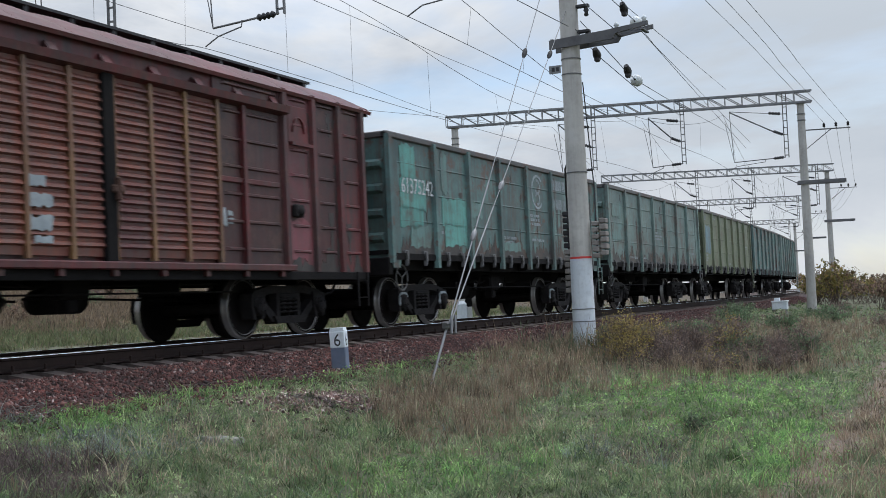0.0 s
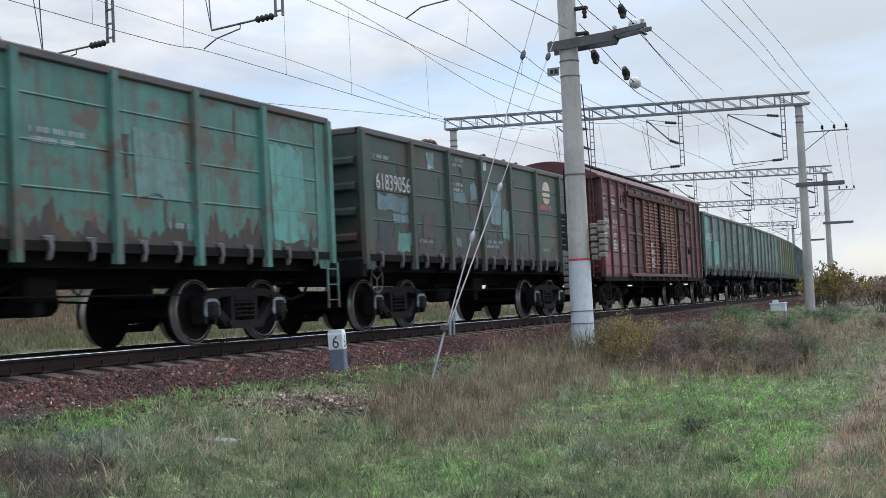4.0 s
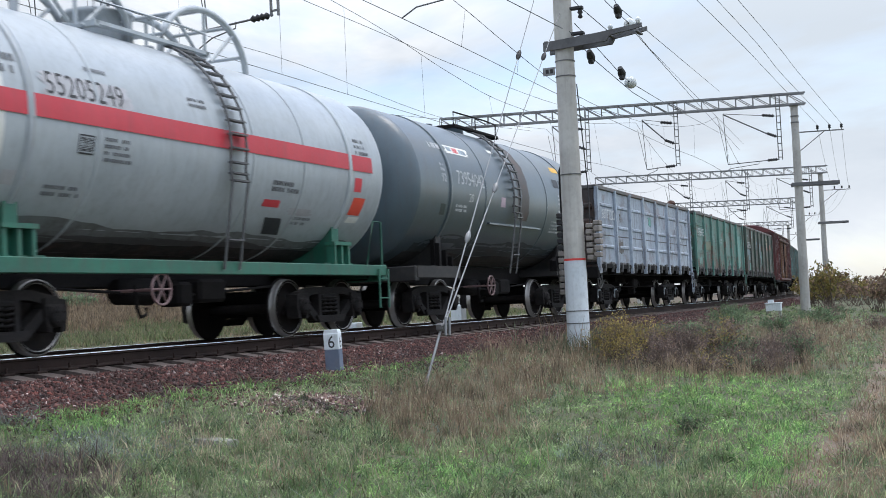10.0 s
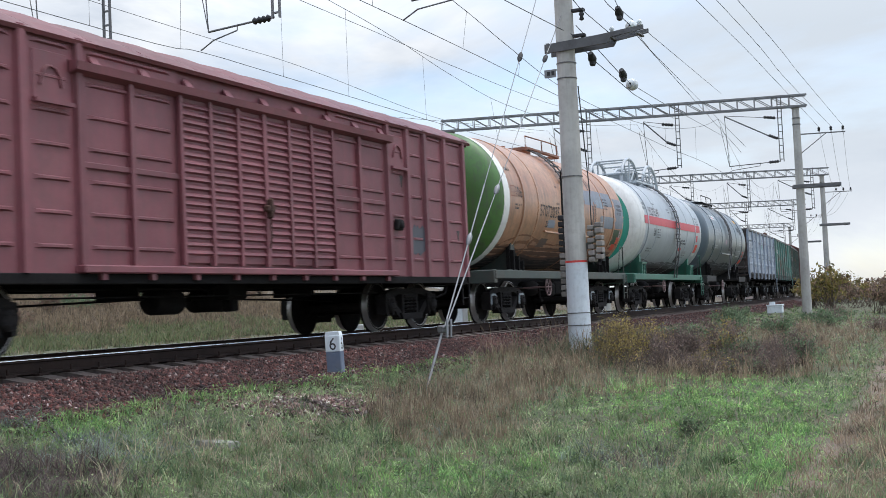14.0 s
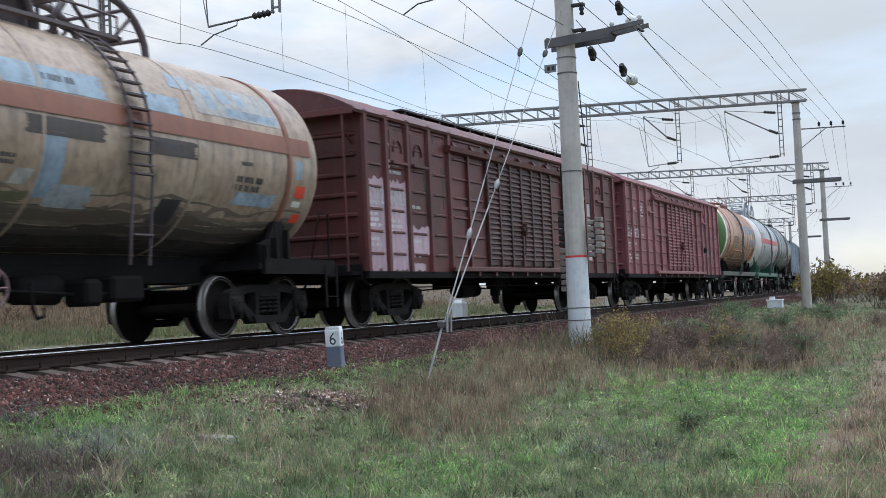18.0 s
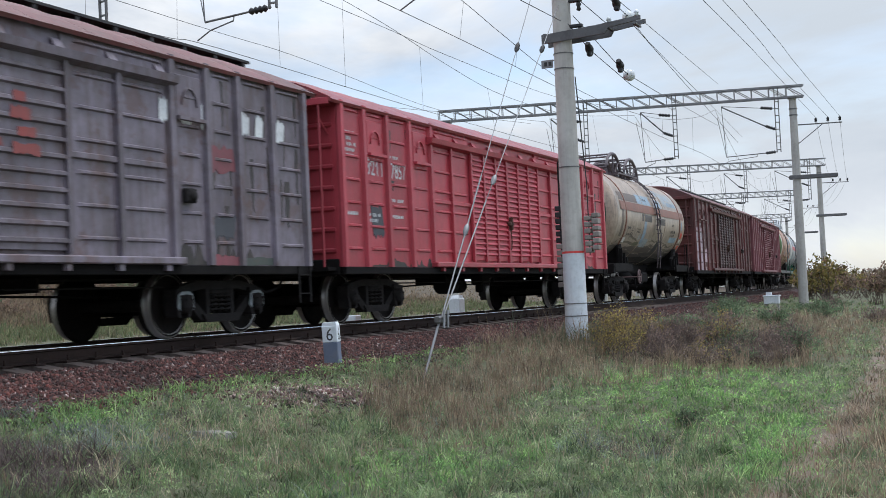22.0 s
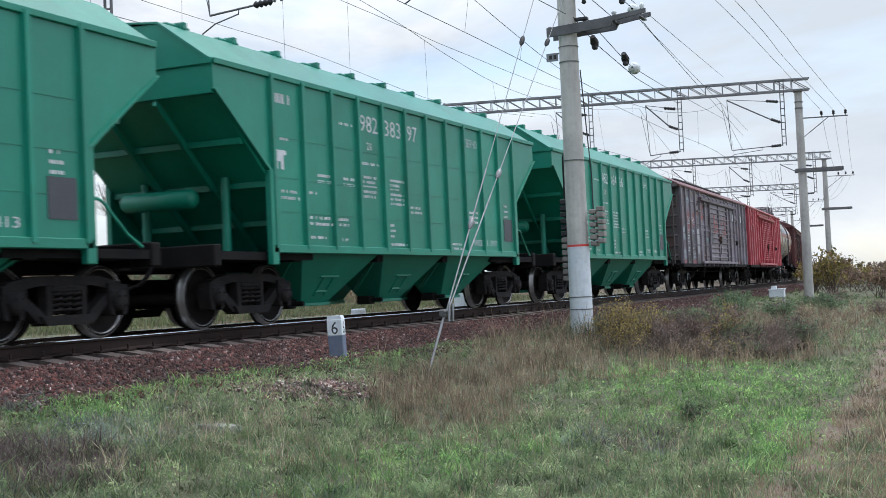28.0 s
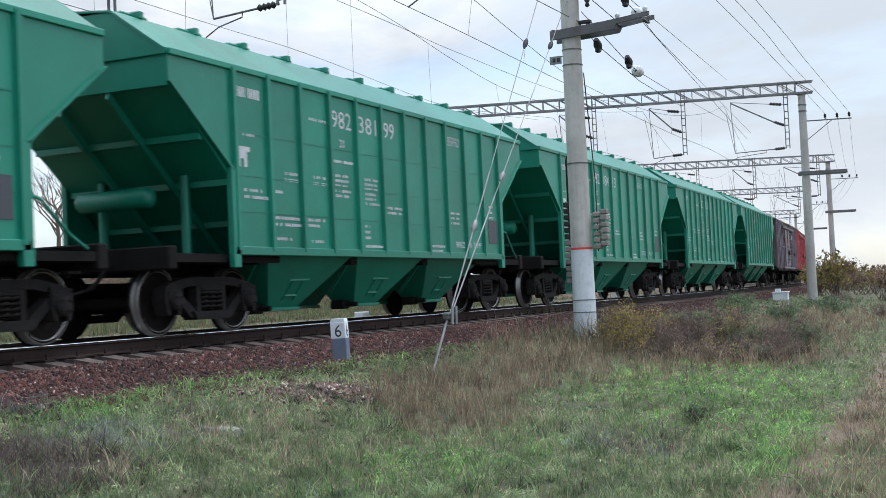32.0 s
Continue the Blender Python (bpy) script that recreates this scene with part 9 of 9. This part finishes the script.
    blades("field_grass", "tall dry tan field beyond the track", x[far], y[far], rng.uniform(0.06, 0.24, far.sum()), (0.006 + 0.0007 * r)[far], MAT["field"], 48, 1.2)
    # weedy slope beyond the track
    x, y = polar(rng, 70000, 24, 95, 14, 60)
    w = gz_w(x, y)
    pn = patchy(x, y, 0.35, 9)
    keep = (w < -15) & (w > -46) & (rng.random(len(x)) < 0.55 + 0.5 * pn)
    green = keep & (w > -23 - 8 * pn)
    tan = keep & ~green
    tussocks("verge_weeds", "low green weeds on the slope beyond the track", x[green], y[green], 7, 0.16, 0.12, 0.34, 0.012, MAT["verge"], 71, 1.3)
    tussocks("tan_weeds", "tall tan and brown dead weeds beyond the track", x[tan], y[tan], 7, 0.2, 0.25, 0.75, 0.014, MAT["field"], 72, 1.0)


def gz_w(x, y):
    return np.where(x < BEND_X, AXIS_Y - y, np.hypot(x - BEND_X, y - AXIS_Y - BEND_R) - BEND_R)


meadow()


def shrub(name, label, category, at, radius, high, stems, leaves, leaf, stem_mat, leaf_mat, seed, group="", spread=1.0):
    """Branching stems with single leaves along the twigs."""
    rng = random.Random(seed)
    m = thing(name, label, category, at, group)
    st = Shape()
    tips = []
    for _ in range(stems):
        a, k = rng.uniform(0, 6.28), rng.uniform(0.1, 1.0) ** 0.7 * radius * spread
        p0 = Vector((rng.gauss(0, 0.12) * radius, rng.gauss(0, 0.12) * radius, -0.05))
        p2 = Vector((math.cos(a) * k, math.sin(a) * k, high * rng.uniform(0.55, 1.0) * (1 - 0.35 * (k / radius) ** 2)))
        p1 = p0.lerp(p2, 0.5) + Vector((rng.gauss(0, 0.08), rng.gauss(0, 0.08), 0.12 * high))
        th = 0.006 + 0.006 * high
        st.tube([p0, p1, p2], [th, th * 0.7, th * 0.25], 4, cap=False)
        tips.append((p1, p2))
        for _ in range(3):
            u = rng.uniform(0.1, 0.9)
            q0 = p1.lerp(p2, u)
            q1 = q0 + Vector((rng.gauss(0, 0.16), rng.gauss(0, 0.16), rng.uniform(0.0, 0.25))) * (0.4 + 0.5 * high)
            st.tube([q0, q1], [th * 0.45, th * 0.15], 3, cap=False)
            tips.append((q0, q1))
    part("branchwork", st, stem_mat, m, "thin woody stems")
    g = np.random.default_rng(seed)
    idx = g.integers(0, len(tips), leaves)
    t = g.uniform(-0.55, 1.05, leaves)
    A = np.array([tips[i][0] for i in idx])
    B = np.array([tips[i][1] for i in idx])
    c = A + (B - A) * t[:, None] + g.normal(0, 0.035 + 0.02 * high, (leaves, 3))
    d1 = g.normal(0, 1, (leaves, 3))
    d1 /= np.linalg.norm(d1, axis=1)[:, None]
    d2 = np.cross(d1, g.normal(0, 1, (leaves, 3)))
    d2 /= np.linalg.norm(d2, axis=1)[:, None]
    s = g.uniform(0.5, 1.2, (leaves, 1)) * leaf
    v = np.stack([c - d1 * s, c + d2 * s * 0.4, c + d1 * s, c - d2 * s * 0.4], 1).reshape(-1, 3)
    f = (np.array([(0, 1, 2, 3)])[None] + 4 * np.arange(leaves)[:, None, None]).reshape(-1, 4)
    ob = quick("foliage", v, f, leaf_mat, "", "")
    ob["kind"] = "stuff"
    ob.parent = m
    return m


MAT["twig"] = surf("twig_bark", (0.10, 0.075, 0.06, 1), (0.14, 0.11, 0.09, 1), (0.05, 0.04, 0.03, 1), 0.4, 0.9)
MAT["olive_leaf"] = leafy("olive_leaves", [(0.17, 0.15, 0.05, 1), (0.25, 0.20, 0.06, 1), (0.13, 0.14, 0.05, 1), (0.30, 0.23, 0.08, 1), (0.2, 0.12, 0.07, 1)])
MAT["brown_leaf"] = leafy("brown_leaves", [(0.18, 0.115, 0.085, 1), (0.25, 0.165, 0.12, 1), (0.14, 0.10, 0.075, 1), (0.2, 0.17, 0.10, 1)])
MAT["green_leaf"] = leafy("dull_green_leaves", [(0.081, 0.138, 0.072, 1), (0.127, 0.196, 0.102, 1), (0.196, 0.241, 0.138, 1)])

MAT["yellow_leaf"] = leafy("yellowing_leaves", [(0.176, 0.165, 0.055, 1), (0.286, 0.242, 0.066, 1), (0.418, 0.330, 0.099, 1), (0.220, 0.143, 0.077, 1), (0.330, 0.275, 0.110, 1)], clump=0.4)
MAT["mauve_leaf"] = leafy("purplish_dead_leaves", [(0.130, 0.088, 0.073, 1), (0.225, 0.153, 0.130, 1), (0.173, 0.140, 0.125, 1), (0.285, 0.211, 0.173, 1)], clump=0.4)
rb = random.Random(77)
LEAVES = {"y": ("yellowing olive bush at the verge", "yellow_leaf"), "m": ("purplish-brown dying bush at the verge", "mauve_leaf"), "g": ("dull green bush at the verge", "green_leaf")}
for i, kind in enumerate("yyyymmmmymgmgmgm"):
    x, y = 22.5 + i * 0.22 + rb.gauss(0, 0.3), 6.55 - i * 0.19 + rb.gauss(0, 0.3)
    words, leaf = LEAVES[kind]
    shrub("bush", words, "bush", (x, y, ground_z(x, y)), rb.uniform(0.42, 0.62), (0.95 if i < 5 else 0.92 if i < 10 else 0.72) * rb.uniform(0.75, 1.12), 26, 1500, 0.024, MAT["twig"], MAT[leaf], 100 + i, "bushes at the verge", 1.15)
for i, kind in enumerate("ymmymmgmmm"):
    x, y = 21.3 + i * 0.3 + rb.gauss(0, 0.25), 5.75 - i * 0.26 + rb.gauss(0, 0.22)
    words, leaf = LEAVES[kind]
    shrub("bush", words, "bush", (x, y, ground_z(x, y)), rb.uniform(0.36, 0.55), rb.uniform(0.45, 0.72), 24, 1000, 0.022, MAT["twig"], MAT[leaf], 140 + i, "bushes at the verge", 1.15)
for i in range(16):
    x, y = 27.5 + i * 1.9 + rb.gauss(0, 0.5), 6.6 - i * 0.02 + rb.gauss(0, 0.7)
    shrub("bush", "low dull green weed bush beside the line" if i % 3 else "low brown weed bush beside the line", "bush", (x, y, ground_z(x, y)), rb.uniform(0.6, 1.0), rb.uniform(0.45, 0.75), 16, 1000, 0.042, MAT["twig"], MAT["green_leaf"] if i % 3 else MAT["mauve_leaf"], 200 + i, "bushes beside the line")
# brown and green thicket beyond the track
for i in range(22):
    x, y = 41 + i * 1.5 + rb.gauss(0, 0.8), 41 + i * 0.45 + rb.gauss(0, 2.6)
    words, leaf = (("brown dying bush beyond the track", "brown_leaf"), ("purplish-brown bush beyond the track", "mauve_leaf"), ("dull green bush beyond the track", "green_leaf"))[i * 5 % 7 % 3]
    shrub("bush", words, "bush", (x, y, ground_z(x, y)), rb.uniform(0.9, 1.7), rb.uniform(0.7, 1.4), 14, 800, 0.075, MAT["twig"], MAT[leaf], 500 + i, "bushes beyond the track")
shrub("small_plant", "small dark green plant in the grass", "plant", (13.6, 3.08, ground_z(13.6, 3.08)), 0.13, 0.24, 12, 420, 0.025, MAT["twig"], MAT["green_leaf"], 300)
shrub("small_plant", "climbing weed at the mast's foot", "plant", (MX + 0.35, MY - 0.3, ground_z(MX, MY)), 0.14, 0.8, 7, 220, 0.03, MAT["twig"], MAT["green_leaf"], 301)
for i in range(26):
    x = 62 + i * 3.2 + rb.gauss(0, 1.5)
    y = x * math.tan(radians(3.2 + 4.4 * ((i * 7) % 11) / 10)) + rb.gauss(0, 0.3)
    shrub("bush", "olive bush in the distance" if i % 2 else "brown bush in the distance", "bush", (x, y, ground_z(x, y)), rb.uniform(1.3, 2.1), rb.uniform(1.7, 2.9), 18, 900, 0.13, MAT["twig"], MAT["olive_leaf"] if i % 2 else MAT["brown_leaf"], 400 + i, "distant bushes")


def bare_tree(at, high, seed):
    rng = random.Random(seed)
    m = thing("tree", "bare branching tree far beyond the track", "tree", at, "far trees")
    tr = Shape()
    tr.tube([(0, 0, -0.5), (0.1, 0, high * 0.3), (0.05, 0.1, high * 0.55)], [0.22, 0.16, 0.1], 8)
    part("trunk", tr, MAT["twig"], m)
    tips = []

    def grow(p, d, length, r, depth, sh):
        q = p + d * length
        sh.tube([p, p.lerp(q, 0.5) + Vector((rng.gauss(0, 0.06), rng.gauss(0, 0.06), 0.05)) * length, q], [r, r * 0.75, r * 0.5], 4, cap=False)
        if depth:
            for _ in range(3):
                nd = (d + Vector((rng.gauss(0, 0.55), rng.gauss(0, 0.55), rng.uniform(-0.1, 0.5)))).normalized()
                grow(p.lerp(q, rng.uniform(0.5, 1.0)), nd, length * 0.66, r * 0.5, depth - 1, sh)
        else:
            tips.append(q)
    for i in range(7):
        sh = Shape()
        a = i * 0.9
        grow(Vector((0.05, 0.05, high * (0.25 + 0.05 * i))), Vector((math.cos(a) * 0.7, math.sin(a) * 0.7, 0.8)).normalized(), high * 0.28, 0.08, 3, sh)
        part("limb", sh, MAT["twig"], m)
    return m


for i, (x, y, h) in enumerate(((74, 64, 9.5), (80, 70, 8.5), (66, 72, 8.0), (60, 66, 6.0), (95, 75, 9.0))):
    bare_tree((x, y, ground_z(x, y)), h, 500 + i)



SPEED = 7.067


def motions():
    """The train rolls away along the track; every wheelset turns with it."""
    for w, centre in TRAIN:
        rows = []
        for i in range(33):
            x, y, a = line(centre + SPEED * i)
            rows.append((i, pose(x, y, 0.003, 0, 0, math.degrees(a))))
        walk(w, rows)
    first = WHEELSETS[0]
    walk(first, [(i / 10, pose(0, 0, 0, 0, math.degrees(SPEED * i / 10 / 0.475), 0)) for i in range(321)])
    for w in WHEELSETS[1:]:
        w.animation_data_create()
        w.animation_data.action = first.animation_data.action
        w.animation_data.action_slot = first.animation_data.action_slot


motions()
